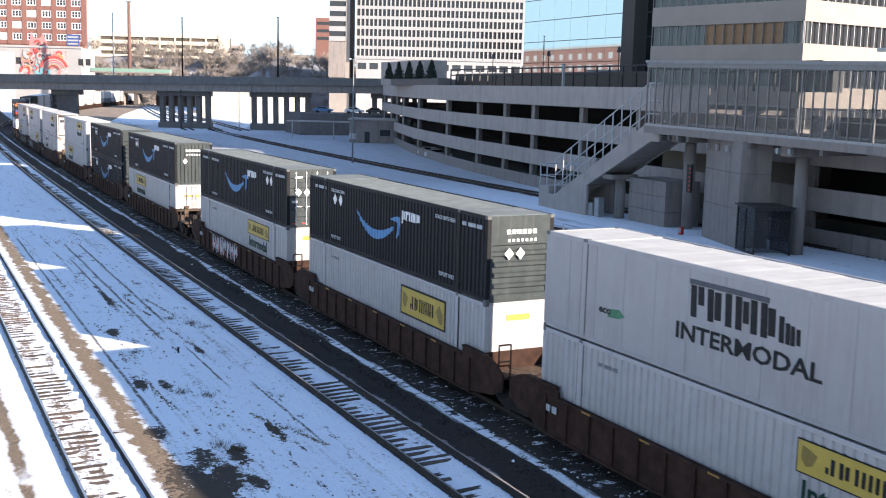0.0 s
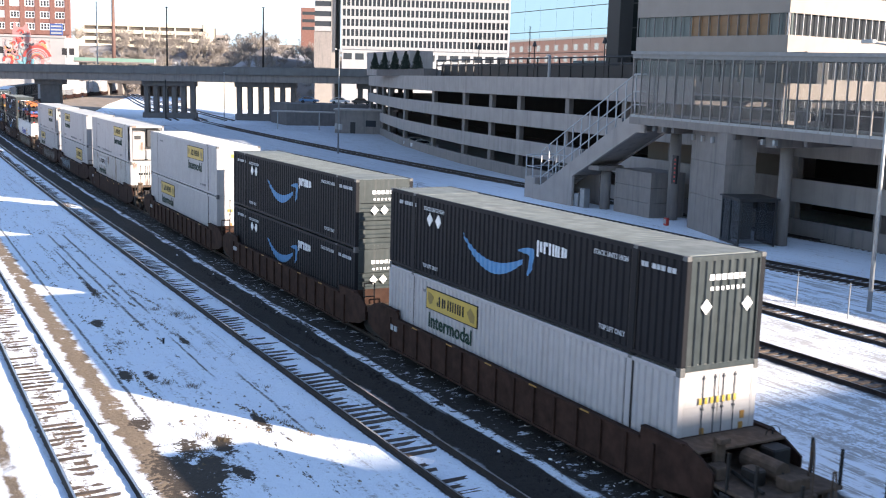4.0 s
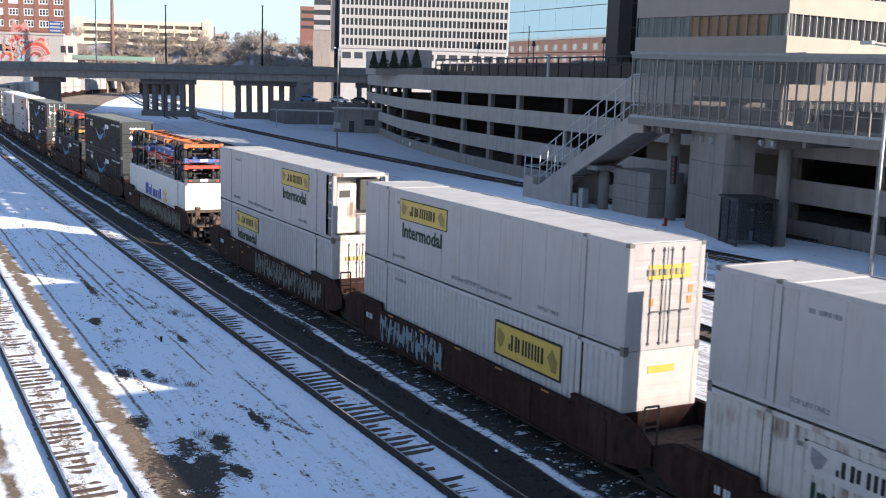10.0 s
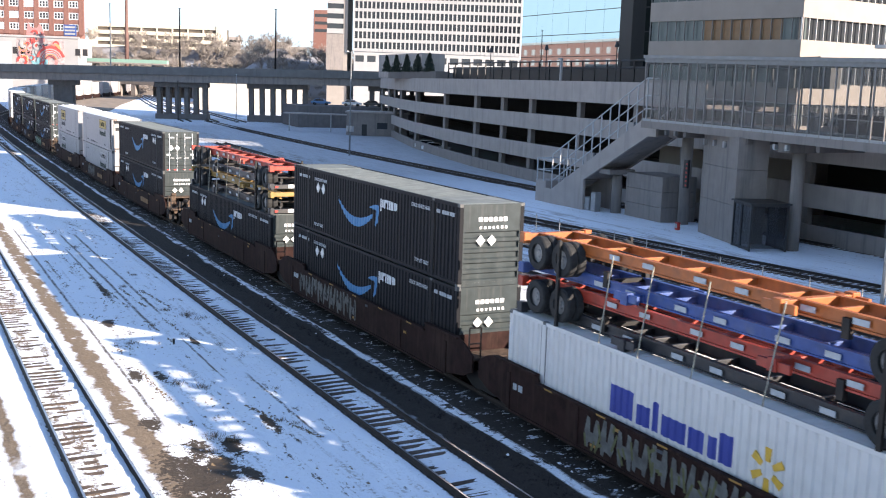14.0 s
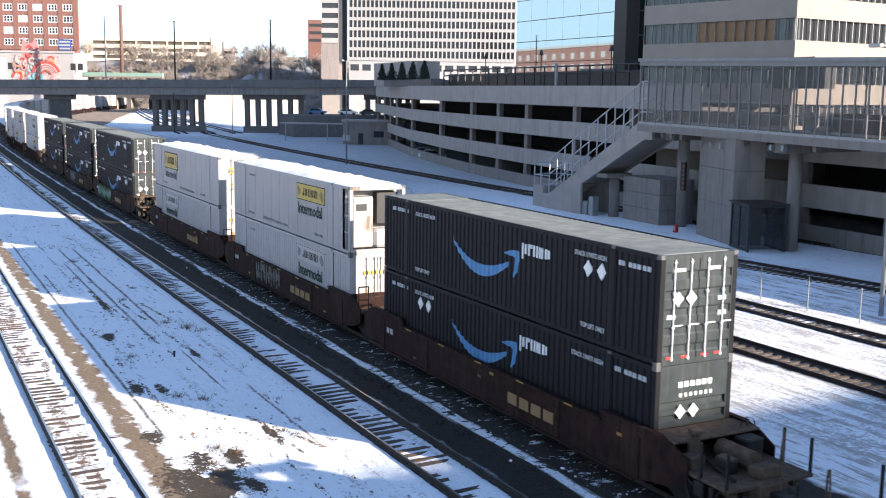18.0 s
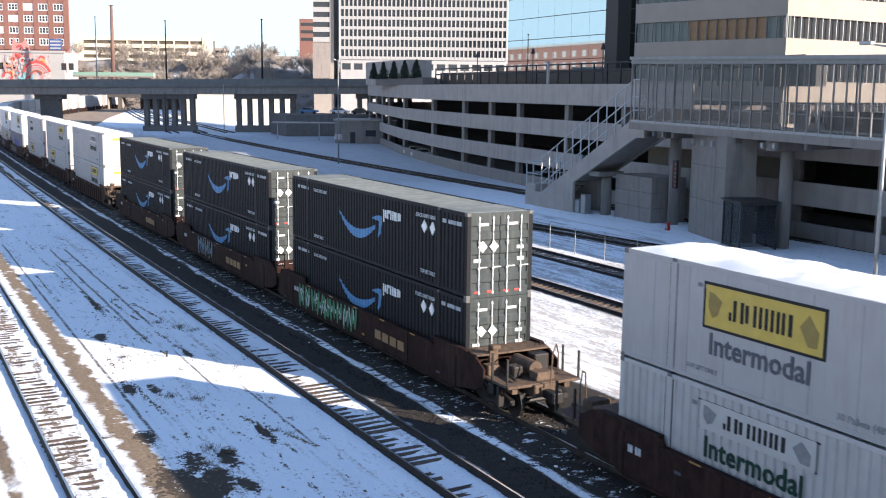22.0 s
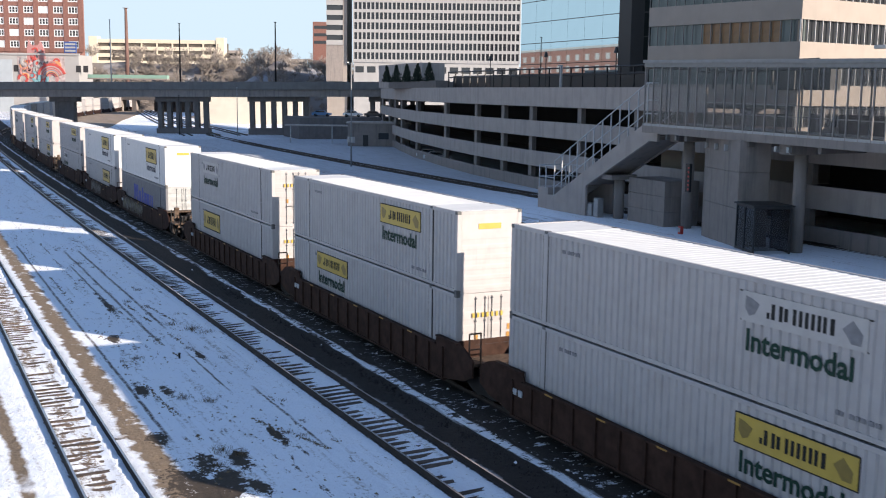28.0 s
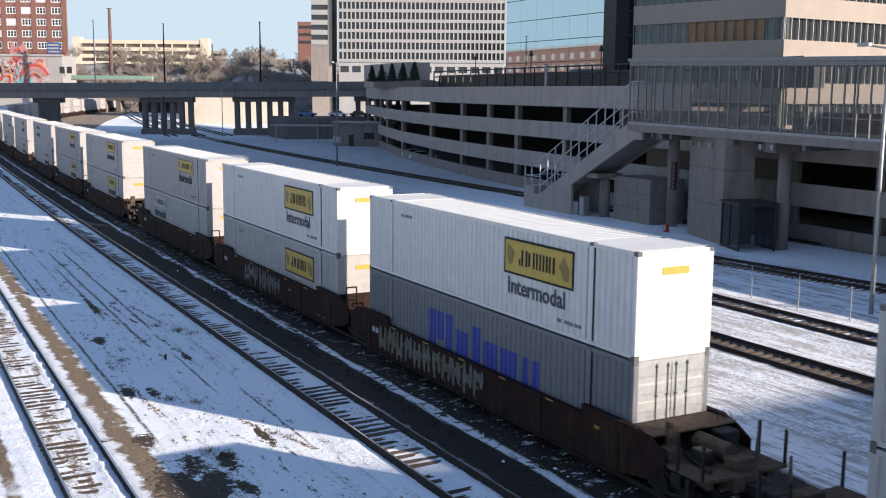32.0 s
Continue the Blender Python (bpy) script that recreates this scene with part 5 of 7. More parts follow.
def build_train():
    for i, (lead_x, upper, lower) in enumerate(UNITS):
        n = i - 2
        mid = lead_x - HL
        lite = n > 26
        first, last = n % 3 == 0, n % 3 == 2
        kind = "ribbed" if n < 6 or 18 <= n <= 20 else "plain"
        car = well_car(kind, first, last, n, n > 27)
        MOVERS.append((car, mid, 0.0, False))
        load(lower, mid, FLOOR_Z, lite)
        if upper == "chassis":
            cols = (BLACKCH, REDORANGE, CHBLUE, ORANGE) if n == 9 else (BLACKCH, YELLOWCH, BLACKCH, REDORANGE)
            for q, m in enumerate(cols):
                key = ("chassis", m.name)
                if key in MADE:
                    ob = copy_thing(MADE[key], pose(0, 0, 0))
                else:
                    ob = MADE[key] = chassis(m, False)
                MOVERS.append((ob, mid, FLOOR_Z + CH + (0.36, 0.80, 1.62, 2.14)[q], (2, 1, 2, 1)[q]))
            bind = root("stack_binding", "dark steel end stands and pale straps round the stacked chassis", "strapping")
            def stands():
                s = Shape()
                for x in (-5.75, 5.75):
                    for y in (-1.28, 1.28):
                        s.box(x - 0.06, x + 0.06, y - 0.04, y + 0.04, 0, 2.55)
                return s.mesh("stand", DARKSTEEL)
            put("stand", once("stands", stands), bind)
            for x in (-3.6, -1.9, 0.2, 2.6):
                put("strap", once("strap", lambda: Shape().tube((0, -1.31, 0.0), (0.45, -1.31, 2.5), 0.02, 5).mesh("strap", STRAP)), bind, (x, 0, 0))
            MOVERS.append((bind, mid, FLOOR_Z + CH, False))
        else:
            load(upper, mid, FLOOR_Z + CH, lite)


def motions():
    times = [i * 1.0 for i in range(33)]
    for ob, off, z, back in MOVERS:
        rows = []
        for t in times:
            x = off + travel(t)
            rows.append((t, pose(x, HB + bend(x), z, 180 if back == 2 else 0, 0, bend_turn(x) + (180 if back == 1 else 0))))
        walk(ob, rows)

# ================= ground and tracks =================
def ground_height(x, y, l):
    z = -0.205 + 0.035 * noise.noise((x * 0.35, y * 0.35, 0.0)) + 0.022 * noise.noise((x * 1.3, y * 1.3, 4.0))
    d = abs(l - HB)
    if d < 3.3:
        z += 0.05 * min(1, 3.3 - d)
    for c, inner in ((-3.70, 0.022), (-12.45, 0.022), (14.45, -0.03), (20.75, 0.0)):
        d = abs(l - c)
        if d < 0.68:  # snow between the rails, sleepers just showing
            z = -0.200 + inner - (0.004 if c == -12.45 else 0) + (0.05 if c == -12.45 else 0.026) * noise.noise((x * 2.1, y * 2.1, 9.0)) + 0.02 * noise.noise((x * 0.5, 7.0, c)) + (0.022 * (l - c) / 0.68 if c == -3.70 else 0)
            if c == -12.45 and l > c + 0.30:
                z += 0.09 * (l - c - 0.30) / 0.38
        elif 0.84 < d < 1.9:
            z = max(z, -0.150 + 0.02 * noise.noise((x * 1.7, y * 1.7, 2.0)) - 0.05 * max(0, d - 1.4))
        elif d <= 0.84:
            z = -0.18
    return z


def build_ground():
    xs = [-3000, -1500, -800, -500, -400, -330, -280] + list(np.arange(-240, -110, 4.0)) + list(np.arange(-110, -50, 0.8)) + list(np.arange(-50, 8, 0.2)) + list(np.arange(8, 24, 1.0)) + [24, 30, 40, 60, 100, 200, 400, 900, 2500]
    fine = []
    for c in (-12.45, -3.70, 14.45, 20.75):
        fine += [c + q for q in (-2.0, -1.6, -1.2, -0.9, -0.83, -0.69, -0.66, -0.4, -0.2, 0, 0.2, 0.4, 0.66, 0.69, 0.83, 0.9, 1.2, 1.6, 2.0)]
    rest = [-2500, -900, -400, -200, -120, -80, -60, -45, -35, -28, -24, -20] + list(np.arange(-17, 8, 0.4)) + list(np.arange(8, 62, 1.0)) + [66, 75, 90, 120, 180, 300, 600, 1200, 3000]
    ls = sorted(fine + [y for y in rest if min(abs(y - c) for c in (-12.45, -3.70, 14.45, 20.75)) > 2.1])
    v = []
    for x in xs:
        k = BEND * x * x if -240 < x < 0 else (0 if x >= 0 else BEND * 240 * 240)
        for l in ls:
            y = l + (k if -40 < l < 62 else 0)
            v.append((x, y, ground_height(x, y, l)))
    m = len(ls)
    f = [(i * m + j, (i + 1) * m + j, (i + 1) * m + j + 1, i * m + j + 1) for i in range(len(xs) - 1) for j in range(m - 1)]
    g = new("ground", mesh_of("ground", v, f, GROUND, True))
    tagged(g, "snow-covered ground with bare gravel and brown earth strips", "ground", kind="structure")


def rail_mesh(path, off):
    """A flat-bottomed rail swept along path(x)."""
    xs = [p[0] for p in path]
    prof = [(-0.07, -0.172), (0.07, -0.172), (0.07, -0.16), (0.012, -0.13), (0.012, -0.045), (0.036, -0.03), (0.036, -0.004), (0.03, 0.0), (-0.03, 0.0), (-0.036, -0.004), (-0.036, -0.03), (-0.012, -0.045), (-0.012, -0.13), (-0.07, -0.16)]
    v, f = [], []
    n = len(prof)
    for i, (x, y) in enumerate(path):
        a = path[max(0, i - 1)]
        b = path[min(len(path) - 1, i + 1)]
        d = Vector((b[0] - a[0], b[1] - a[1])).normalized()
        s = Vector((-d.y, d.x))
        for p, z in prof:
            v.append((x + s.x * (off + p), y + s.y * (off + p), z))
    for i in range(len(path) - 1):
        for j in range(n):
            f.append((i * n + j, i * n + (j + 1) % n, (i + 1) * n + (j + 1) % n, (i + 1) * n + j))
    me = mesh_of("rail", v, f, RAIL)
    me.materials.append(RAILTOP)
    for k, p in enumerate(me.polygons):
        if k % n == 7:
            p.material_index = 1
    return me


def tie_variants():
    out = []
    rnd = random.Random(3)
    for i in range(4):
        s = Shape().box(-0.115, 0.115, -1.3, 1.3, -0.36, -0.172, 0.02)
        s.v = [(x + rnd.uniform(-.012, .012), y + rnd.uniform(-.02, .02), z + (rnd.uniform(-.012, .01) if z > -0.25 else 0)) for x, y, z in s.v]
        out.append(s.mesh("tie", TIE))
    return out


def track(name, path, x_lo, x_hi, label, part_lo, part_hi, step=0.50):
    """Rails and sleepers along path; those between part_lo and part_hi are parts of their own."""
    xs = list(np.arange(x_lo, -120, 10.0)) + list(np.arange(max(x_lo, -120), x_hi + 0.1, 4.0))
    pts = [(float(x), path(float(x))) for x in xs]
    r = root(name, label, "railway track", kind="structure")
    for o in (-0.755, 0.755):
        put("rail", rail_mesh(pts, o), r, label="rust-brown rail with a worn bright head")
    ties = once("ties", tie_variants)
    rest = Shape()
    rnd = random.Random(len(name))
    x = max(x_lo, -200)
    while x < min(x_hi, 60):
        y = path(x)
        a = math.atan2(path(x + .5) - path(x - .5), 1.0)
        if part_lo <= x <= part_hi:
            t = put("tie", ties[rnd.randint(0, 3)], r, (x + rnd.uniform(-.02, .02), y + rnd.uniform(-.04, .04), rnd.uniform(-.012, .012)), (0, 0, math.degrees(a) + rnd.uniform(-1.2, 1.2)))
        else:
            rest.box(x - 0.115, x + 0.115, y - 1.3, y + 1.3, -0.3, -0.175)
        x += step
    if rest.v:
        tagged(put("far_ties", rest.mesh("far_ties", TIE), r), kind="stuff")
    return r


RUTS = [((-40, -8.0), (-25, -7.3), 260), ((-40, -7.3), (-27, -6.6), 240), ((-36, -6.3), (-29, -5.6), 160), ((-22, -9.4), (-14.5, -9.2), 170), ((-16, -7.2), (-12.2, -6.0), 130), ((-46, -9.4), (-24, -9.5), 260), ((-60, -8.2), (-42, -8.4), 120)]


def tufts():
    """Dry grass and brush that sticks out of the snow."""
    rnd = random.Random(11)
    spots = [(-25.3, -8.9, .7), (-26.2, -6.6, .5), (-19.2, -8.6, .8), (-18.5, -7.9, .8), (-14.1, -6.6, .55), (-13.6, -6.3, .5), (-29.5, -5.6, 1.1), (-28.6, -5.2, .9), (-31, -6.2, .7), (-37, -6.9, .6), (-44, -8.0, .7), (-13.4, -8.9, .8), (-12.9, -8.5, .7), (-12.2, -9.3, .6), (-33, -5.4, .5), (-24, -5.8, .5), (-22, -5.4, .45), (-17.5, -5.6, .4), (-50, -7.2, .8), (-40, -5.8, .6)]
    for x, y, size in spots:
        s = Shape()
        for i in range(int(90 * size)):
            a, q = rnd.uniform(0, 6.28), rnd.uniform(0, 0.42) * size
            px, py = x + q * math.cos(a), y + q * math.sin(a)
            h = rnd.uniform(0.05, 0.26) * size
            dx, dy = rnd.uniform(-.18, .18) * size, rnd.uniform(-.18, .18) * size
            w = 0.008
            s.add([(px - w, py, -0.24), (px + w, py, -0.24), (px + dx, py + dy, -0.2 + h)], [(0, 1, 2)])
            s.add([(px, py - w, -0.24), (px, py + w, -0.24), (px + dx, py + dy, -0.2 + h)], [(0, 1, 2)])
        ob = new("grass_tuft", s.mesh("grass_tuft", DRYGRASS))
        tagged(ob, "dry brown grass tuft poking through the snow", "grass", "grass tufts")
    s = Shape()
    def clod(px, py, q):
        a = rnd.uniform(0, 3.14)
        c, n = math.cos(a) * q, math.sin(a) * q
        z = -0.20 + 0.035 * noise.noise((px * 0.35, py * 0.35, 0.0)) + 0.022 * noise.noise((px * 1.3, py * 1.3, 4.0))
        s.add([(px - c, py - n, z - .01), (px + n * .5, py - c * .5, z - .01), (px + c, py + n, z - .01), (px - n * .5, py + c * .5, z - .01), (px, py, z + q * .55)], [(0, 1, 4), (1, 2, 4), (2, 3, 4), (3, 0, 4)])
    for (xa, ya), (xb, yb), n in RUTS:
        for i in range(n):
            t = rnd.random()
            x, y = xa + (xb - xa) * t, ya + (yb - ya) * t
            if noise.noise((x * 0.5, y * 0.5, 1.5)) > -0.15:
                clod(x + rnd.gauss(0, .12), y + rnd.gauss(0, .05), rnd.uniform(.02, .075))
    for i in range(1300):
        x, y = rnd.uniform(-70, -3), rnd.uniform(-9.9, -5.1)
        if noise.noise((x * 0.22, y * 0.75, 6.0)) + 0.5 * noise.noise((x * 0.9, y * 1.8, 2.0)) > 0.18:
            clod(x, y + bend(x), rnd.uniform(.025, .085))
    for i in range(110):  # footprints beside the middle track: dark clods stand in for shadowed dents
        clod(-48 + i * 0.42 + rnd.uniform(-.05, .05), -4.84 + (i % 2) * 0.12 + bend(-48 + i * .42), rnd.uniform(.06, .10))
    tagged(new("frozen_clods", s.mesh("frozen_clods", DRYGRASS)), "dark clods, twigs and footprint marks on the snow", "debris", kind="stuff")
    # loose ballast stones and clots of snow beside the main line
    for nm, mat_, n, size, lab in (("ballast_stones", STONE, 7000, (.03, .075), "loose dark ballast stones beside the rails"), ("snow_clots", SNOWCAP, 170, (.05, .15), "clots of old snow lying in the ballast")):
        s = Shape()
        for i in range(n):
            x = -48 + 54 * rnd.random() ** 0.7
            l = rnd.uniform(-4.0, 0.6) if nm == "ballast_stones" else rnd.choice((rnd.gauss(-2.4, 0.2), rnd.uniform(-2.1, -0.9), rnd.uniform(-2.0, -0.2)))
            if 0.65 < abs(l) < 0.9 or (nm == "ballast_stones" and -2.75 < l < -2.05):
                continue
            py, q = l + HB + bend(x), rnd.uniform(*size)
            a = rnd.uniform(0, 3.14)
            cc, ss = math.cos(a) * q, math.sin(a) * q
            z = -0.17 if abs(l) < 1.3 else -0.185
            f = 0.85 if nm == "ballast_stones" else 0.4
            s.add([(x - cc, py - ss, z - .02), (x + ss * .7, py - cc * .7, z - .02), (x + cc, py + ss, z - .02), (x - ss * .7, py + cc * .7, z - .02), (x + cc * .3, py + ss * .3, z + q * f), (x - cc * .35, py + ss * .2, z + q * f * .8)], [(0, 1, 5), (1, 4, 5), (1, 2, 4), (2, 3, 4), (3, 5, 4), (3, 0, 5)])
        tagged(new(nm, s.mesh(nm, mat_)), lab, "stones" if mat_ is STONE else "snow", kind="stuff")
    post = root("marker_post", "short dark marker post in the snow between the tracks", "post", at=(-24.75, -7.35, -0.22))
    put("shaft", Shape().box(-0.035, 0.035, -0.035, 0.035, 0, 0.20, 0.01).mesh("shaft", DARKSTEEL), post)
    put("cap", Shape().box(-0.05, 0.05, -0.05, 0.05, 0.20, 0.24, 0.01).mesh("cap", DARKSTEEL), post)


def line_c(x):
    return HB + bend(x)


def line_b(x):
    return -3.70 + bend(x)


def line_a(x):
    return -12.45 + (BEND * x * x if x < 0 else 0)


def line_d(x):
    return 14.45 + (BEND * x * x if x < 0 else 0)


def line_e(x):
    return 20.75 + (BEND * x * x if x < 0 else 0)


def line_f(x):
    return 30.3 + 0.115 * (x + 34) if x > -60 else 27.3 + 0.0004 * (x + 60) ** 2


def line_g(x):
    return 42.9 + 2.6e-4 * (x + 60) ** 2


# ================= behind the train: walkway, garage =================
def walkway():
    r = root("elevated_walkway", "grey steel and glass elevated walkway on concrete columns", "walkway", kind="structure")
    x0, x1 = -51.0, 6.0
    y0, y1 = 36.0, 40.6
    def zf(x):
        return 8.02 - 0.016 * (x - x0)
    def sloped(ya, yb, lo, hi, mat_, name, xa=x0, xb=x1):
        v = []
        for x in (xa, xb):
            z = zf(x)
            v += [(x, ya, z + lo), (x, yb, z + lo), (x, yb, z + hi), (x, ya, z + hi)]
        return mesh_of(name, v, [(0, 1, 2, 3), (7, 6, 5, 4), (0, 4, 5, 1), (1, 5, 6, 2), (2, 6, 7, 3), (3, 7, 4, 0)], mat_)
    put("deck", sloped(y0, y1, -0.55, 0.0, CONCRETE, "deck"), r, label="stained concrete deck edge")
    put("roof", sloped(y0 - 0.15, y1 + 0.15, 4.85, 5.10, GREYPAINT, "roof"), r, label="flat grey metal roof")
    for y in (y0 + 0.08, y1 - 0.08):
        put("kerb_rail", sloped(y - 0.05, y + 0.05, 0.0, 0.18, GALV, "kerb_rail"), r)
        if y > y1 - 1:
            for h in (1.1, 1.9):
                put("mid_rail", sloped(y - 0.09, y - 0.03, h, h + 0.07, PAINTEDRAIL, "mid_rail"), r)
        put("head_rail", sloped(y - 0.06, y + 0.06, 4.55, 4.85, GREYPAINT, "head_rail"), r)
    post = once("wpost", lambda: box_mesh("mullion", -0.04, 0.04, -0.06, 0.06, 0.0, 4.7, BRONZE, 0.01))
    pane = once("wpane", lambda: box_mesh("pane", 0.04, 0.96, -0.008, 0.008, 0.18, 4.6, GLASSPANE))
    n = int((x1 - x0) / 1.0)
    for i in range(n + 1):
        x = x0 + 0.1 + i * 1.0
        if x > -22:
            break
        for y in (y0 + 0.08, y1 - 0.08):
            if y > y0 + 1 and i % 6:
                continue
            put("mullion", post, r, (x, y, zf(x)))
            if 0 < i < n and y < y0 + 1:
                p = put("pane", pane, r, (x, y, zf(x + 0.8)))
                p.visible_shadow = False
    put("end_frame", Shape().box(x0 + 0.05, x0 + 0.15, y0 + 0.1, y1 - 0.1, zf(x0) + 4.4, zf(x0) + 4.6).box(x0 + 0.05, x0 + 0.15, y0 + 2.2, y0 + 2.3, zf(x0), zf(x0) + 4.6).mesh("end_frame", GREYPAINT), r)
    # supports
    for cx, cy in ((-49.7, 39.8), (-36.3, 38.1), (-24.5, 38.2), (-12.5, 38.2)):
        c = put("column", Shape().tube((0, 0, -0.25), (0, 0, zf(cx) - 1.25), 0.45, 24).mesh("column", CONCRETE, True), r, (cx, cy, 0), label="round concrete column")
        put("column_cap", Shape().box(-0.55, 0.55, -1.6, 2.0, zf(cx) - 1.25, zf(cx) - 0.56, 0.05).mesh("column_cap", CONCRETE), c)
        for q in (-0.55, 0.55):
            put("floodlight", Shape().box(q - 0.12, q + 0.12, -1.95, -1.6, zf(cx) - 1.1, zf(cx) - 0.7, 0.03).mesh("floodlight", GALV), c)
    for i in range(7):
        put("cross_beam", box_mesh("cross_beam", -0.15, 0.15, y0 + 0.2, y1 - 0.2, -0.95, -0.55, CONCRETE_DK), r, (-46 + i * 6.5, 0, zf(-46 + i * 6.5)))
    # lift shaft, set askew under the walkway
    s = root("lift_shaft", "tall board-marked concrete lift shaft under the walkway", "shaft", kind="structure", at=(-39.7, 35.75, 0), rz=-19.5)
    for i in range(3):
        z0, z1 = (-0.25, 2.55, 5.1)[i], (2.53, 5.08, 7.35)[i]
        put("shaft_lift", Shape().box(-6.3, 0, 0, 2.3, z0, z1, 0.02).mesh("shaft_lift", CONCRETE), s)
    for q in (-5.8, -4.0, -2.2):
        put("wall_light", Shape().box(q - 0.12, q + 0.12, -0.25, 0.0, 6.5, 6.95, 0.03).mesh("wall_light", OFFWHITE), s)
    cage = root("entrance_shelter", "dark-framed glass shelter beside the lift shaft", "shelter", kind="structure", at=(-39.4, 35.9, 0), rz=-19.5)
    fr = Shape()
    for x in (0.2, 1.5, 3.0):
        for y in (-0.4, 2.2):
            fr.box(x - 0.06, x + 0.06, y - 0.06, y + 0.06, -0.2, 3.0)
    for y in (-0.4, 2.2):
        fr.box(0.2, 3.0, y - 0.05, y + 0.05, -0.15, 0.0).box(0.2, 3.0, y - 0.05, y + 0.05, 2.85, 3.0)
    fr.box(2.95, 3.05, -0.4, 2.2, 2.85, 3.0)
    put("shelter_frame", fr.mesh("shelter_frame", DARKFRAME), cage)
    put("shelter_roof", Shape().box(0.0, 3.2, -0.6, 2.4, 3.0, 3.1, 0.02).mesh("shelter_roof", DARKFRAME), cage)
    smoked = glass("smoked_shelter_glass", (0.03, 0.032, 0.036), 0.06, alpha=0.4)
    for xa, xb, ya, yb in ((0.3, 2.9, -0.41, -0.39), (0.3, 2.9, 2.19, 2.21), (2.99, 3.01, -0.3, 2.1)):
        put("shelter_pane", Shape().box(xa, xb, ya, yb, 0.0, 2.85).mesh("shelter_pane", smoked), cage)
    box = root("concrete_enclosure", "blocky concrete utility enclosure with joint lines", "enclosure", kind="structure", at=(-50.8, 38.4, 0), rz=-4)
    for i in range(3):
        put("block_course", Shape().box(-5.2, 0, 0, 3.4, -0.25 + i * 1.25, 0.98 + i * 1.25, 0.02).mesh("block_course", CONCRETE), box)
    sg = root("signal_box", "narrow dark signal case with red lamps on the shaft wall", "signal", at=(-47.2, 37.7, 0))
    put("case", Shape().box(-0.25, 0.25, -0.12, 0.12, 3.0, 5.2, 0.03).mesh("case", DARKFRAME), sg)
    for i in range(6):
        put("lamp", Shape().box(0.06, 0.2, -0.15, -0.11, 3.15 + i * 0.33, 3.3 + i * 0.33).mesh("lamp", REDMARK), sg)
    hydrant = root("red_cabinet", "small red and white trackside cabinet", "cabinet", at=(-46.9, 36.9, -0.2))
    put("case", Shape().box(-0.18, 0.18, -0.15, 0.15, 0, 0.6, 0.03).mesh("case", REDMARK), hydrant)
    put("door", Shape().box(-0.13, 0.13, -0.165, -0.15, 0.15, 0.5).mesh("door", OFFWHITE), hydrant)


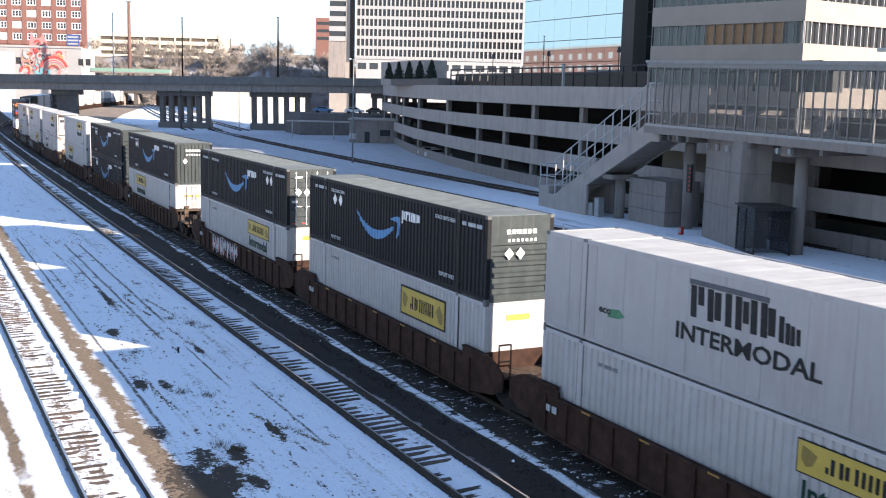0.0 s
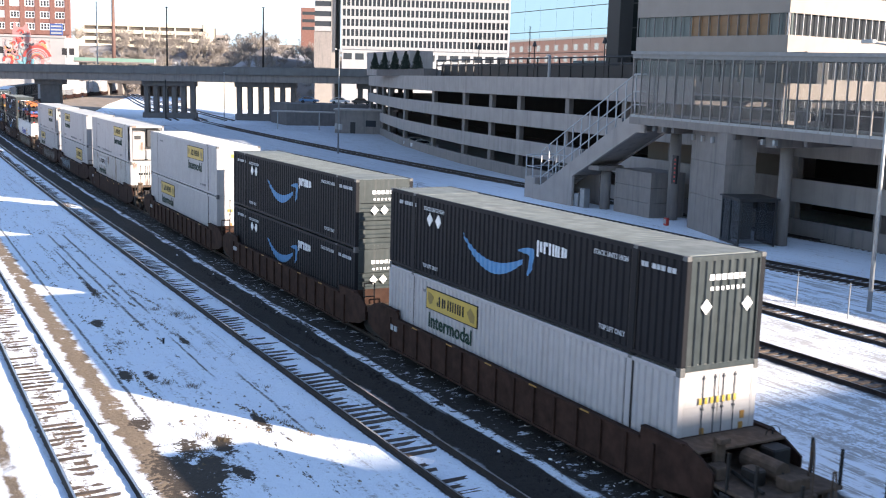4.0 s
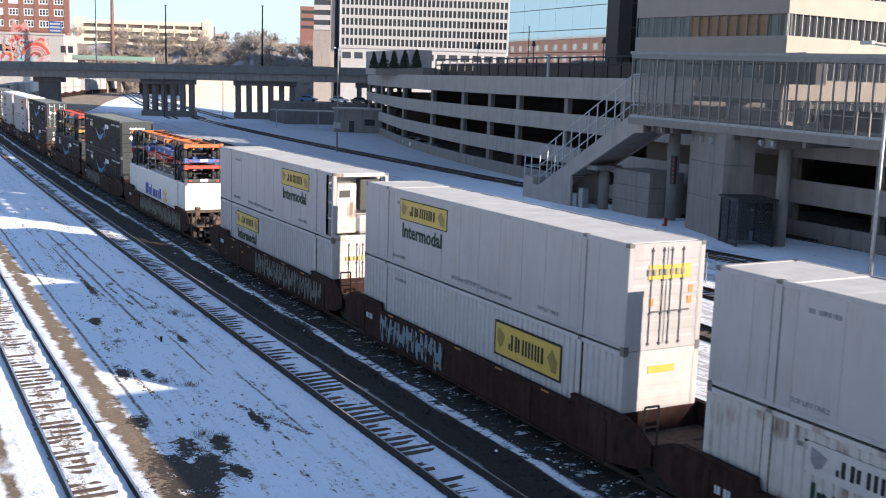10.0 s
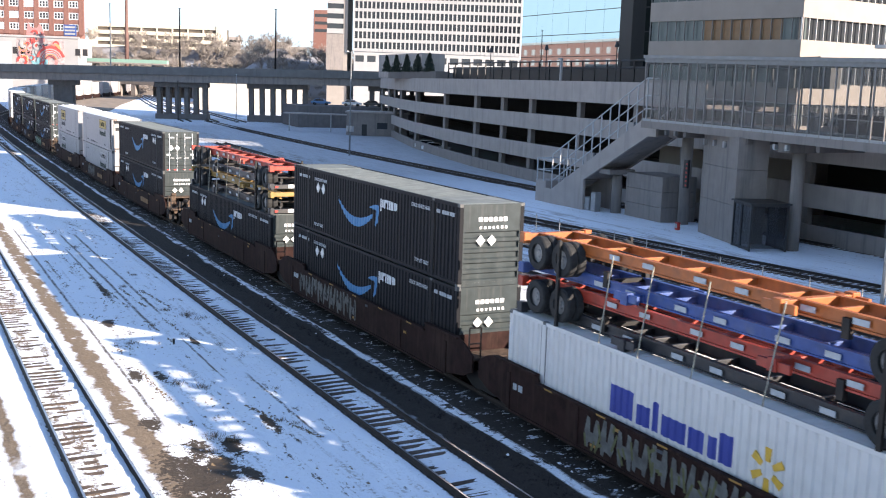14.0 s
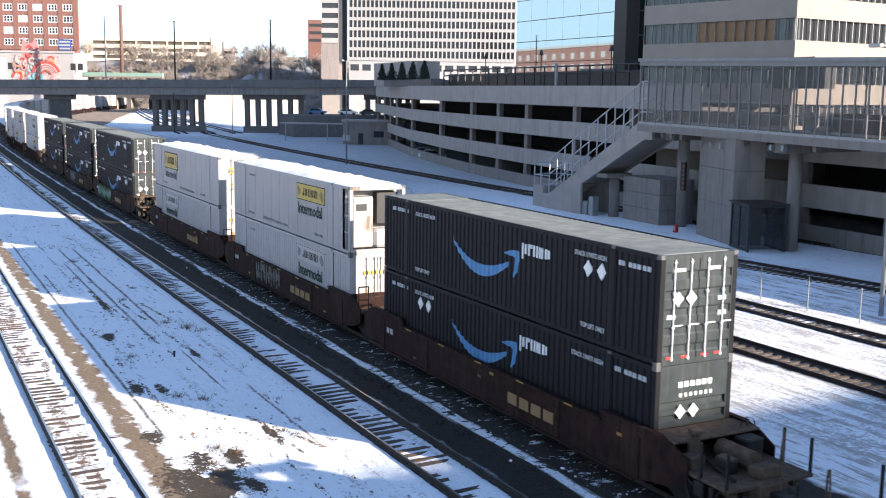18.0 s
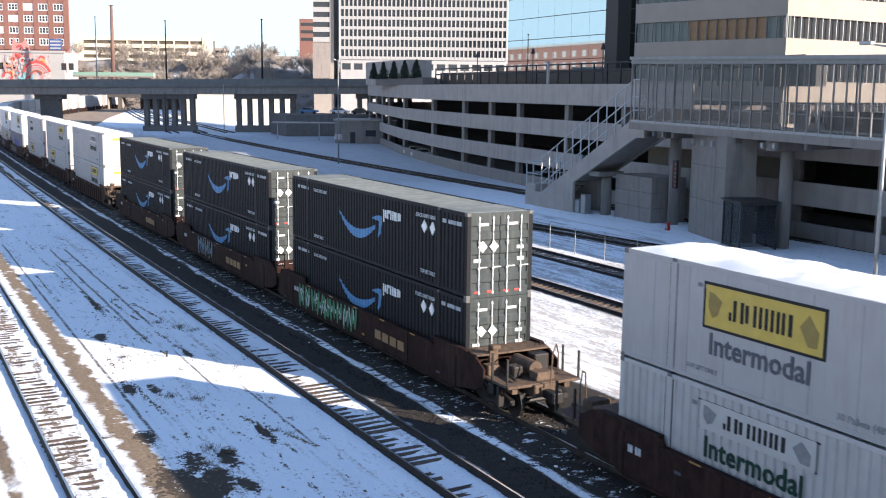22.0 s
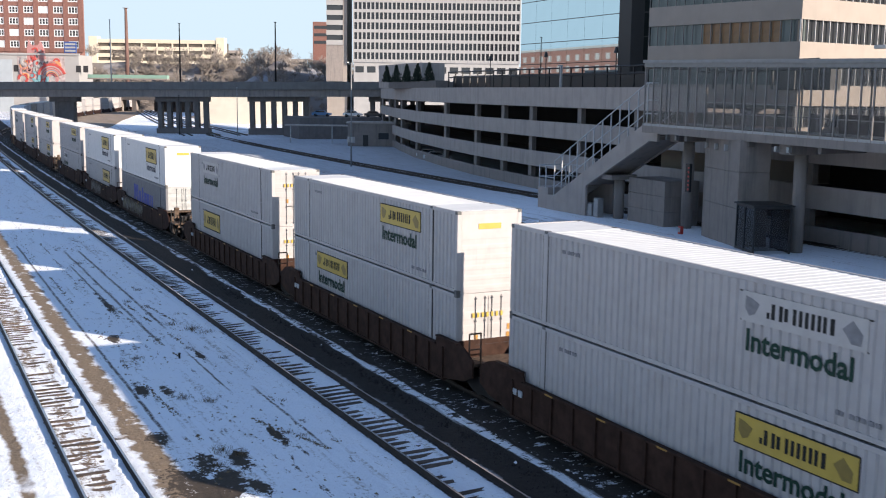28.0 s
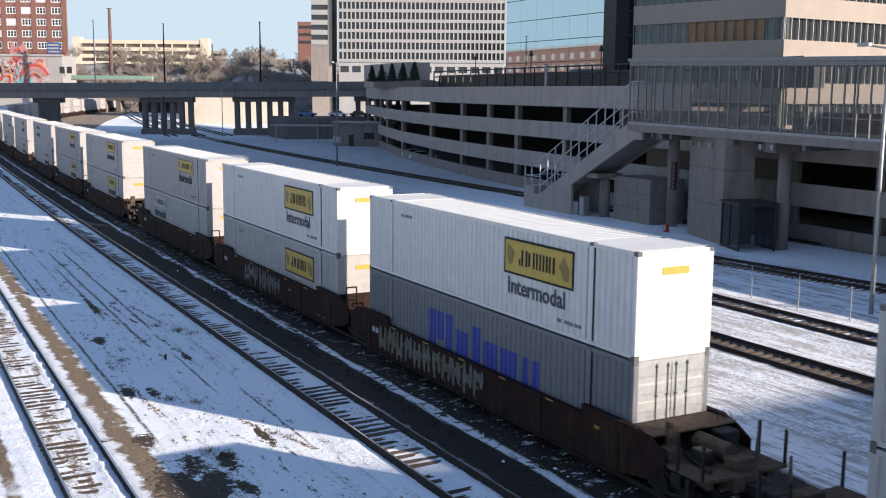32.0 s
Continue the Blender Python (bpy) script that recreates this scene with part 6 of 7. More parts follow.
def stairs():
    r = root("outdoor_staircase", "concrete staircase with tall pale railings up to the walkway", "staircase", kind="structure")
    xb, xt, slope = -66.0, -52.05, 0.545
    y0, y1 = 37.2, 40.2
    def top(x):
        """Upper edge of the stringer walls."""
        return 8.14 + slope * (x - xt)
    n = 40
    step = box_mesh("step", 0, (xt + 0.3 - xb) / n + 0.05, y0 + 0.1, y1 - 0.1, -0.12, 0.0, CONCRETE)
    for i in range(n):
        x = xb + (xt + 0.3 - xb) * i / n
        put("step", step, r, (x, 0, top(x) - 0.35))
    for y in (y0, y1):
        wall = [(-66.0, -0.3), (-59.9, -0.3), (-59.9, 2.46), (-51.4, 6.75), (-50.4, 6.75), (-50.4, 8.14), (xt, 8.14), (-64.9, top(-64.9)), (-66.0, top(-64.9))]
        put("stringer", Shape().slab(wall, y - 0.12, y + 0.12).mesh("stringer", CONCRETE_LT), r, label="pale concrete stringer wall")
        for h in (0.80, 1.86, 3.22) if y == y0 else (1.0,):
            rl = Shape().tube((-65.0, y, top(-65.0) + h), (xt, y, 8.14 + h), 0.055, 6)
            rl.tube((xt, y, 8.14 + h), (-50.6, y, 8.14 + h), 0.055, 6)
            put("handrail", rl.mesh("handrail", PAINTEDRAIL), r)
        for i in range(12 if y == y0 else 0):
            x = -65.0 + 1.19 * i
            put("baluster", once("balu", lambda: Shape().box(-0.045, 0.045, -0.045, 0.045, -0.1, 3.25).mesh("baluster", PAINTEDRAIL)), r, (x, y, min(8.14, top(x))))
        for x in (-67.5, -66.4):
            put("landing_post", once("lpost", lambda: Shape().box(-0.045, 0.045, -0.045, 0.045, 1.7, 3.84).mesh("landing_post", PAINTEDRAIL)), r, (x, y, 0))
        for z in (2.75, 3.80):
            put("landing_rail", once("lrail", lambda: Shape().tube((-67.5, 0, 0), (-65.0, 0, 0), 0.05, 6).mesh("landing_rail", PAINTEDRAIL)), r, (0, y, z))
    put("soffit", Shape().slab([(-59.9, 2.52), (-51.4, 6.81), (-51.4, 7.1), (-59.9, 2.82)], y0 + 0.13, y1 - 0.13).mesh("soffit", CONCRETE), r)
    for z in (2.75, 3.80):
        put("end_rail", once("erail", lambda: Shape().tube((-67.5, y0, 0), (-67.5, y1, 0), 0.05, 6).mesh("end_rail", PAINTEDRAIL)), r, (0, 0, z))
    for i in range(2):
        put("wall_lamp", once("slamp", lambda: Shape().box(-0.16, 0.16, -0.3, -0.12, -0.2, 0.2, 0.04).mesh("wall_lamp", GREYTXT)), r, (-62.4 + i * 5.6, y1, top(-62.4 + i * 5.6) + 1.9))
    put("landing", Shape().box(xt, -50.9, y0 + 0.13, y1 - 0.13, 7.4, 7.9, 0.02).mesh("landing", CONCRETE_LT), r)
    put("landing_base", Shape().box(-67.7, -66.0, y0, y1, -0.3, 1.8, 0.03).mesh("landing_base", CONCRETE_LT), r)
    put("support_column", Shape().tube((0, 0, -0.25), (0, 0, 3.3), 0.45, 20).mesh("support_column", CONCRETE, True), r, (-57.3, 38.8, 0))
    put("column_cap", Shape().box(-58.0, -56.5, 37.35, 40.05, 3.2, 3.6, 0.03).mesh("column_cap", CONCRETE), r)
    for i, (x, h) in enumerate(((-59.5, 1.2), (-58.6, 1.7))):
        u = root("utility_cabinet", "grey metal utility cabinet under the stairs", "cabinet", at=(x, 37.6, -0.22))
        put("body", Shape().box(-0.35, 0.35, -0.3, 0.3, 0, h, 0.03).mesh("body", GREYPAINT), u)
        put("door", Shape().box(-0.28, 0.28, -0.315, -0.3, 0.1, h - 0.1).mesh("door", GALV), u)


def garage():
    """Three-storey parking deck whose front bows round at its far end."""
    r = root("parking_garage", "three-level concrete parking garage with dark open bays", "garage", kind="structure")
    front = [(8, 40.0), (-40, 42.4), (-63.2, 44.5), (-74.8, 46.2), (-86.6, 47.8), (-95.2, 49.2), (-104.8, 50.9), (-120.0, 54.4), (-140.2, 59.8), (-159.6, 66.3), (-181.9, 74.2), (-201.2, 81.5), (-212, 92), (-214, 108)]
    upper = [(-52.4, 43.5)] + front[2:]
    def band(z0, z1, inset, mat_, name, thick=0.35, front=front):
        v, f = [], []
        for i, (x, y) in enumerate(front):
            a, b = front[max(0, i - 1)], front[min(len(front) - 1, i + 1)]
            d = Vector((b[0] - a[0], b[1] - a[1])).normalized()
            s = Vector((d.y, -d.x))  # inward
            for o in (inset, inset + thick):
                for z in (z0, z1):
                    v.append((x + s.x * o, y + s.y * o, z))
        for i in range(len(front) - 1):
            o, p = i * 4, (i + 1) * 4
            f += [(o, p, p + 1, o + 1), (o + 3, p + 3, p + 2, o + 2), (o + 1, p + 1, p + 3, o + 3), (o + 2, p + 2, p, o)]
        f += [(0, 1, 3, 2), tuple(len(v) - 4 + q for q in (2, 3, 1, 0))]
        return mesh_of(name, v, f, mat_)
    for z0, z1 in ((9.0, 11.1), (5.65, 7.4), (2.35, 4.05)):
        line = upper if z0 > 8 else front
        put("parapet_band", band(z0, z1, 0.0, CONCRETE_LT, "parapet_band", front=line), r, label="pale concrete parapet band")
        # slabs use the same darker concrete as the bridge piers
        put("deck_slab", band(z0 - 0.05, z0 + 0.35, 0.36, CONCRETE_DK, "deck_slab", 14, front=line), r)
    put("base_wall", band(-0.3, 1.1, 0.05, CONCRETE, "base_wall"), r)
    # near-black backing stands in for the shade deep in the bays
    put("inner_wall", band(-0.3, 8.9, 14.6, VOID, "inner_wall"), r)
    # added dark sheet that closes a bright gap behind the far bays
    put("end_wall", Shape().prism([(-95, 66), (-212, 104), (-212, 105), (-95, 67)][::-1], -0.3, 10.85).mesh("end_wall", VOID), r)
    # columns along the bays
    col = once("gcol", lambda: box_mesh("bay_column", -0.35, 0.35, -0.3, 0.3, -0.3, 9.2, CONCRETE, 0.03))
    for a, b in zip(front, front[1:]):
        l = math.dist(a, b)
        k = max(1, int(l / (7.6 if a[0] > -100 else 11)))
        for i in range(k):
            t = i / k
            put("bay_column", col, r, (a[0] + (b[0] - a[0]) * t, a[1] + (b[1] - a[1]) * t + 0.75, 0))
    # roof terrace
    roof = root("roof_terrace", "planted roof terrace with a pale enclosure on the garage", "terrace", kind="structure")
    put("planter_wall", Shape().prism([(-144.0, 63.0), (-143.4, 67.0), (-168.6, 71.0), (-169.3, 66.6)], 11.1, 15.3).mesh("planter_wall", CONCRETE_LT), roof)
    put("planter", Shape().prism([(-128, 57.4), (-127.6, 59.6), (-160.5, 68.0), (-161.5, 65.0)], 11.0, 12.2).mesh("planter", CONCRETE_DK), roof)
    def along(t):
        return (-125 + 80 * t, 58.0 - 9.5 * t)
    for i in range(30):
        x, y = along(i / 29)
        put("pergola_post", once("perg", lambda: Shape().box(-0.07, 0.07, -0.07, 0.07, 11, 13.5).mesh("pergola_post", DARKFRAME)), roof, (x, y, 0))
    for z in (13.4, 12.6):
        put("pergola_rail", Shape().tube((*along(0), z), (*along(1), z), 0.09, 6).mesh("pergola_rail", DARKFRAME), roof)
    put("hedge_wall", Shape().prism([(-128, 60.4), (-46, 51), (-46, 52.2), (-128, 61.6)], 11, 12.9).mesh("hedge_wall", DARKFRAME), roof, label="dark screen wall")
    rnd = random.Random(8)
    for i in range(5):
        conifer((-157.0 + i * 6.1, 62.6 - i * 1.0, 12.15), 2.75, rnd)
    for i, (x, y) in enumerate(((-105, 53.5), (-88, 51), (-72, 49))):
        lp = root("terrace_lamp", "dark globe lamp on a slim post", "lamp", "terrace lamps", at=(x, y, 11.0))
        put("post", Shape().tube((0, 0, 0), (0, 0, 3.6), 0.06, 6).mesh("post", DARKFRAME), lp)
        put("head", Shape().tube((0, 0, 3.6), (0, 0, 4.2), 0.28, 10, 0.12).mesh("head", DARKFRAME), lp)
    tallpost = root("white_post", "pale square post on the terrace edge", "post", at=(-79.5, 47.4, 11.05))
    put("shaft", Shape().box(-0.12, 0.12, -0.12, 0.12, 0, 2.3, 0.02).mesh("shaft", OFFWHITE), tallpost)
    put("head", Shape().box(-0.5, 0.14, -0.14, 0.14, 2.3, 2.45, 0.02).mesh("head", OFFWHITE), tallpost)


def conifer(at_, h, rnd):
    t = root("conifer", "small dark clipped conifer in a roof planter", "tree", "terrace conifers", at=at_)
    put("trunk", Shape().tube((0, 0, -0.1), (0, 0, h * 0.5), 0.07, 6).mesh("trunk", TWIG), t)
    s = Shape()
    for i in range(1500):
        z = rnd.uniform(0.03, 1) ** 1.4 * h
        rad = (1 - z / h) ** 0.8 * 0.95 + 0.04
        a = rnd.uniform(0, 6.28)
        q = rad * rnd.uniform(0.2, 1.05)
        x, y = q * math.cos(a), q * math.sin(a)
        l = rnd.uniform(.10, .24)
        s.add([(x, y, z), (x + rnd.uniform(-l, l), y + rnd.uniform(-l, l), z - l * .7), (x + rnd.uniform(-l, l), y + rnd.uniform(-l, l), z + l)], [(0, 1, 2)])
    put("crown", s.mesh("crown", CONIFER), t)


# ================= towers =================
def striped_tower():
    r = root("office_tower", "tan stone office tower with ribbon windows", "office building", kind="structure")
    a, b, c = Vector((-67.0, 49.0)), Vector((-50.5, 52.1)), Vector((-53.0, 80.0))
    z0, pitch = 13.35, 3.65
    def wall(p, q, lo, hi, out, mat_, name):
        d = (q - p).normalized()
        nrm = Vector((d.y, -d.x))
        pts = [p + nrm * out, q + nrm * out, q - nrm * 0.6, p - nrm * 0.6]
        return Shape().prism([(w.x, w.y) for w in pts], lo, hi).mesh(name, mat_)
    for side, (p, q) in enumerate(((a, b), (b, c))):
        d = (q - p).normalized()
        nrm = Vector((d.y, -d.x))
        for k in range(-2, 5):
            z = z0 + k * pitch - 0.05
            put("spandrel", wall(p, q, z, z + pitch - 1.85, 0.0, TANPANEL, "spandrel"), r, label="tan stone spandrel")
            strip = put("window_strip", wall(p, q, z + pitch - 1.85, z + pitch, -0.35, WINDOW if side else GREYGLASS, "window_strip"), r, label="ribbon window")
            l = (q - p).length
            n = 16 if side == 0 else 29
            for i in range(n + 1):
                w = p + d * (l * i / n) - nrm * 0.18
                put("mullion", once(("tmull", side), lambda: box_mesh("mullion", -0.03 if side else -0.02, 0.03 if side else 0.02, -0.14, -0.02, 0, 1.85, PAINTEDRAIL if side else BRONZE)), strip, (w.x, w.y, z + pitch - 1.85), (0, 0, math.degrees(math.atan2(d.y, d.x))))
            if side == 0 and k == 0:
                for i in range(6, 14):
                    w = p + d * (l * (i + 0.5) / n) - nrm * 0.32
                    put("blind", once("blind", lambda: box_mesh("blind", -0.48, 0.48, -0.02, 0.02, 0.03, 1.82, ORANGEGLASS)), strip, (w.x, w.y, z + pitch - 1.85), (0, 0, math.degrees(math.atan2(d.y, d.x))), label="amber blind behind the glass")
    # unseen back corner is drawn out so the core shades the yard lamp
    put("core", Shape().prism([(-66, 50.4), (-51.4, 53.2), (-53.6, 79), (-72, 80)], -0.2, z0 + 5 * pitch).mesh("core", TANPANEL), r)


def glass_building():
    r = root("mirror_glass_building", "blue mirror-glass office building with thin joint lines", "office building", kind="structure")
    a, b = Vector((-157.5, 90.8)), Vector((-123.8, 88.8))
    d = (b - a).normalized()
    ang = math.degrees(math.atan2(d.y, d.x))
    l = (b - a).length
    for k in range(8):
        z = 12.0 + k * 3.8
        for i in range(6):
            put("pane", once("gpane", lambda: box_mesh("pane", 0.02, l / 6 - 0.02, -0.03, 0.03, 0.06, 3.74, MIRROR)), r, (a.x + d.x * l * i / 6, a.y + d.y * l * i / 6, z), (0, 0, ang))
        put("joint", once("gjoint", lambda: box_mesh("joint", 0, l, -0.05, 0.03, -0.06, 0.06, DARKFRAME)), r, (a.x, a.y, z), (0, 0, ang))
    put("backing", Shape().prism([(a.x, a.y + 0.2), (b.x, b.y + 0.2), (b.x + 3, b.y + 26), (a.x + 3, a.y + 26)], -0.2, 42.5).mesh("backing", DARKFRAME), r)
    edge = put("corner_column", Shape().box(-123.6, -120.4, 88.0, 92.0, -0.2, 42.5, 0.05).mesh("corner_column", DARKFRAME), r)
    for k in range(8):
        put("side_pane", once("gside", lambda: box_mesh("side_pane", 0, 13, 0, 0.1, 0.1, 3.7, MIRROR_DK)), r, (-120.3, 90.5, 12 + k * 3.8), (0, 0, 8), label="dim green side glazing")
    put("base", Shape().box(-158, -105, 91.5, 110, -0.2, 12, 0.05).mesh("base", CONCRETE_DK), r)


def white_building():
    r = root("white_office_block", "long white precast office block with rows of small dark windows", "office building", kind="structure")
    a, b = Vector((-335.2, 131.7)), Vector((-307.4, 183.4))
    d = (b - a).normalized()
    l = (b - a).length
    ang = math.degrees(math.atan2(d.y, d.x))
    r.matrix_basis = pose(a.x, a.y, 0, 0, 0, ang)
    rows, cols, pitch, zb = 8, 39, 3.47, 20.7
    cw = l / cols
    put("wall", Shape().box(0, l, 0.35, 22, -0.2, zb + rows * pitch + 1, 0.1).mesh("wall", OFFWHITE), r)
    for k in range(rows + 1):
        put("spandrel", once("wsp", lambda: box_mesh("spandrel", 0, l, -0.05, 0.36, 0, pitch - 2.4, OFFWHITE)), r, (0, 0, zb + k * pitch))
    for i in range(cols + 1):
        put("pier", once("wpi", lambda: box_mesh("pier", -0.22, 0.22, -0.12, 0.36, 0, rows * pitch + 1.6, OFFWHITE)), r, (i * cw, 0, zb))
    for k in range(rows):
        for i in range(cols):
            put("window", once("wwin", lambda: box_mesh("window", 0.20, cw - 0.20, 0.22, 0.33, 0, 2.42, WINDOW)), r, (i * cw, 0, zb + k * pitch + pitch - 2.41))
    for i in range(14):
        put("base_window", once("wbw", lambda: box_mesh("base_window", 0.6, l / 14 - 0.6, 0.3, 0.36, 0, 2.2, WINDOW)), r, (i * l / 14, 0, zb - 3.6))
    # darker banded wing beside it
    w = root("banded_wing", "cream and glass banded wing of the white block", "office building", kind="structure", at=(-341.5, 124.0, 0), rz=ang)
    put("wall", Shape().box(0, 7.2, 0.4, 20, -0.2, 46, 0.1).mesh("wall", TANPANEL), w)
    for k in range(7):
        put("band", once("wingb", lambda: box_mesh("band", -0.1, 5.8, -0.05, 0.4, 0, 1.7, OFFWHITE)), w, (0, 0, zb + 6 + k * pitch))
        put("window_strip", once("wings", lambda: box_mesh("window_strip", 0, 5.8, 0.25, 0.42, 1.7, pitch, WINDOW)), w, (0, 0, zb + 6 + k * pitch))
    put("plain_end", Shape().box(5.8, 7.3, -0.1, 0.4, 10, 46, 0.02).mesh("plain_end", TANPANEL), w)
    put("lower_front", Shape().box(-0.2, 5.8, -0.2, 0.4, 14, zb + 5.8, 0.02).mesh("lower_front", CONCRETE), w)


BACK = 1.4  # the old buildings beyond the bridge stand this much larger and farther than first set out


def set_back(x, y):
    return EYE[0] + (x - EYE[0]) * BACK, EYE[1] + (y - EYE[1]) * BACK, EYE[2] * (1 - BACK)


def brick_building():
    a, b = Vector((-369.5, 16.5)), Vector((-355.6, 42.6))
    d = (b - a).normalized()
    ang = math.degrees(math.atan2(d.y, d.x))
    r = root("brick_warehouse", "tall red brick warehouse with white-framed triple windows", "brick building", kind="structure", at=set_back(a.x, a.y), rz=ang)
    r.scale = (BACK, BACK, BACK)
    l = (b - a).length
    zb, pitch, rows, cols = 22.0, 3.75, 6, 6
    put("wall", Shape().box(-14, l, 0.3, 3.5, -0.2, zb + rows * pitch + 2, 0.1).mesh("wall", BRICK), r)
    cw = l / cols
    for k in range(rows):
        put("brick_course", once("bcourse", lambda: box_mesh("brick_course", 0, l, 0.12, 0.31, 0, 1.5, BRICK)), r, (0, 0, zb + k * pitch))
        for i in range(cols):
            w = put("window", once("bwin", lambda: box_mesh("window", 0.9, cw - 0.9, 0.2, 0.31, 1.5, 3.55, WINDOW)), r, (i * cw, 0, zb + k * pitch))
            def triple():
                f = Shape().box(0.75, cw - 0.75, 0.10, 0.2, 1.35, 1.65).box(0.85, cw - 0.85, 0.12, 0.2, 3.35, 3.6)
                for q in (0.85, cw * 0.37, cw * 0.58, cw - 1.15):
                    f.box(q, q + 0.26, 0.12, 0.2, 1.65, 3.35)
                f.box(0.85, cw - 0.85, 0.12, 0.2, 2.48, 2.56)
                return f.mesh("frame", LETTER)
            fr = once("bfr", triple)
            if (i * 7 + k * 5) % 6 == 0:
                put("blind", once("bblind", lambda: box_mesh("blind", 1.1, cw - 1.1, 0.17, 0.2, 1.7, 3.3, LETTER)), w)
            put("frame", fr, w)
    for i in range(cols + 1):
        put("pier", once("bpier", lambda: box_mesh("pier", -0.85, 0.85, 0.0, 0.31, 0, rows * pitch + 1.5, BRICK)), r, (i * cw, 0, zb))


def low_buildings():
    a = Vector((-335.0, 14.5))
    d = (Vector((-322.4, 37.8)) - a).normalized()
    ang = math.degrees(math.atan2(d.y, d.x))
    r = root("painted_low_building", "low pale building with a red and teal wall painting", "building", kind="structure", at=set_back(a.x, a.y), rz=ang)
    r.scale = (BACK, BACK, BACK)
    l = 25.0
    put("wall", Shape().box(-4, l, 0, 12, -0.2, 20.2, 0.1).mesh("wall", OFFWHITE), r)
    rnd = random.Random(21)
    # left front tinted blue-grey: its shade is put into the colour
    put("pale_front", Shape().box(-4, 4.6, -0.05, 0.02, -0.2, 18.6, 0.01).mesh("pale_front", PALEWALL), r, label="front tinted pale blue-grey for its shade")
    put("mural_ground", Shape().box(6.2, 20.6, -0.04, 0.02, 10.5, 19.6).mesh("mural_ground", surface("mural_plaster", (0.40, 0.33, 0.32), 0.8, vary=0.3, scale=1.2, dirt=(0.12, 0.10, 0.11), dirt_amt=0.8, dirt_scale=0.7)), r)
    cols = (MURALRED, MURALPINK, OFFWHITE, MURALRED, GREYTXT, MURALORANGE, MURALPINK, MURALTEAL, MURALRED, OFFWHITE)
    for i in range(64):  # curled painted figures
        cx, cz, q = rnd.uniform(7.4, 19.4), rnd.uniform(11.5, 18.4), rnd.uniform(0.4, 1.5)
        if i % 4 == 0:
            cx, cz = rnd.uniform(9.2, 14.2), rnd.uniform(16.5, 23.0)
            q *= 0.75
        if i > 52:  # the great red arch beside the figure
            cx, cz, q = 16.6, 13.2, 1.2 + 0.26 * (i - 52)
        a0, sw, th = (0.3, 2.6, 0.10) if i > 52 else (rnd.uniform(0, 6.28), rnd.uniform(2.2, 5.0), rnd.uniform(.16, .38))
        arc = [a0 + sw * j / 8 for j in range(9)]
        pts = [(cx + q * (1 + th) * math.cos(a), cz + q * (1 + th) * math.sin(a)) for a in arc] + [(cx + q * (1 - th) * math.cos(a), cz + q * (1 - th) * math.sin(a)) for a in arc[::-1]]
        put("painted_shape", Shape().slab(pts, -0.07 - 0.006 * i, 0.02).mesh("painted_shape", cols[i % 10]), r)
    put("roof_sign", Shape().box(20.2, 24.0, 1.0, 1.3, 20.8, 24.2, 0.05).mesh("roof_sign", CHBLUE), r, label="blue and white roof sign")
    for k in range(3):
        put("sign_band", Shape().box(20.5, 23.7, 0.96, 1.0, 21.2 + k * 1.0, 21.7 + k * 1.0).mesh("sign_band", OFFWHITE), r)
    put("mural_board", Shape().slab([(9.3, 18.8), (15.0, 18.8), (14.4, 22.0), (13.4, 24.2), (12.6, 22.9), (10.8, 22.9), (9.8, 24.6), (9.3, 21.6)], -0.05, 0.3).mesh("mural_board", MURALPINK), r, label="cut-out board of the wall painting above the roofline")
    for i in range(5):
        put("window", once("lbw", lambda: box_mesh("window", 0, 1.5, -0.04, 0.05, 0, 2.0, WINDOW)), r, (5 + i * 2.1 if i < 3 else 17.4 + i * 2.2, 0, 15.0))
    put("roof_edge", Shape().box(-4.2, l + 0.3, -0.3, 0.2, 20.0, 20.6, 0.05).mesh("roof_edge", OFFWHITE), r)
    # far multi-level car park on the hill
    a, b = Vector((-617.7, 92.2)), Vector((-585.7, 154.6))
    d = (b - a).normalized()
    r = root("hill_car_park", "cream multi-level car park on the hill", "garage", kind="structure", at=(a.x, a.y, 0), rz=math.degrees(math.atan2(d.y, d.x)))
    l = (b - a).length
    # dark brown body: the dimness between the decks is put into its colour
    put("body", Shape().box(0, l, 0.5, 30, 15, 37.5).mesh("body", surface("shade_brown_car_park_interior", (0.10, 0.085, 0.07), 0.9, vary=0.3, scale=0.3)), r)
    for x in (-3.5, l - 1.5):
        put("stair_tower", Shape().box(x, x + 5.0, -0.6, 6, 15, 39.6, 0.1).mesh("stair_tower", CREAMDECK), r)
    for k in range(4):
        put("deck_band", once("hcband", lambda: box_mesh("deck_band", -0.3, l + 0.3, -0.2, 0.6, 0, 2.1, CREAMDECK)), r, (0, 0, 24.0 + k * 4.0))
    for i in range(9):
        put("column", once("hccol", lambda: box_mesh("column", -0.4, 0.4, -0.1, 0.6, 0, 15, CREAMDECK)), r, (i * l / 8, 0, 22.5))
    for i, (x, y, w, h, mm) in enumerate(((-650, 172, 13, 35, CONCRETE_LT), (-640, 200, 15, 33, OFFWHITE), (-690, 232, 13, 32, TANPANEL), (-452.5, 161, 9, 42, BRICK))):
        q = root("distant_building", "small distant building on the hillside", "building", "distant buildings", kind="structure", at=(x, y, 0), rz=62)
        put("wall", Shape().box(0, w, 0, 10, 0, h, 0.1).mesh("wall", mm), q)
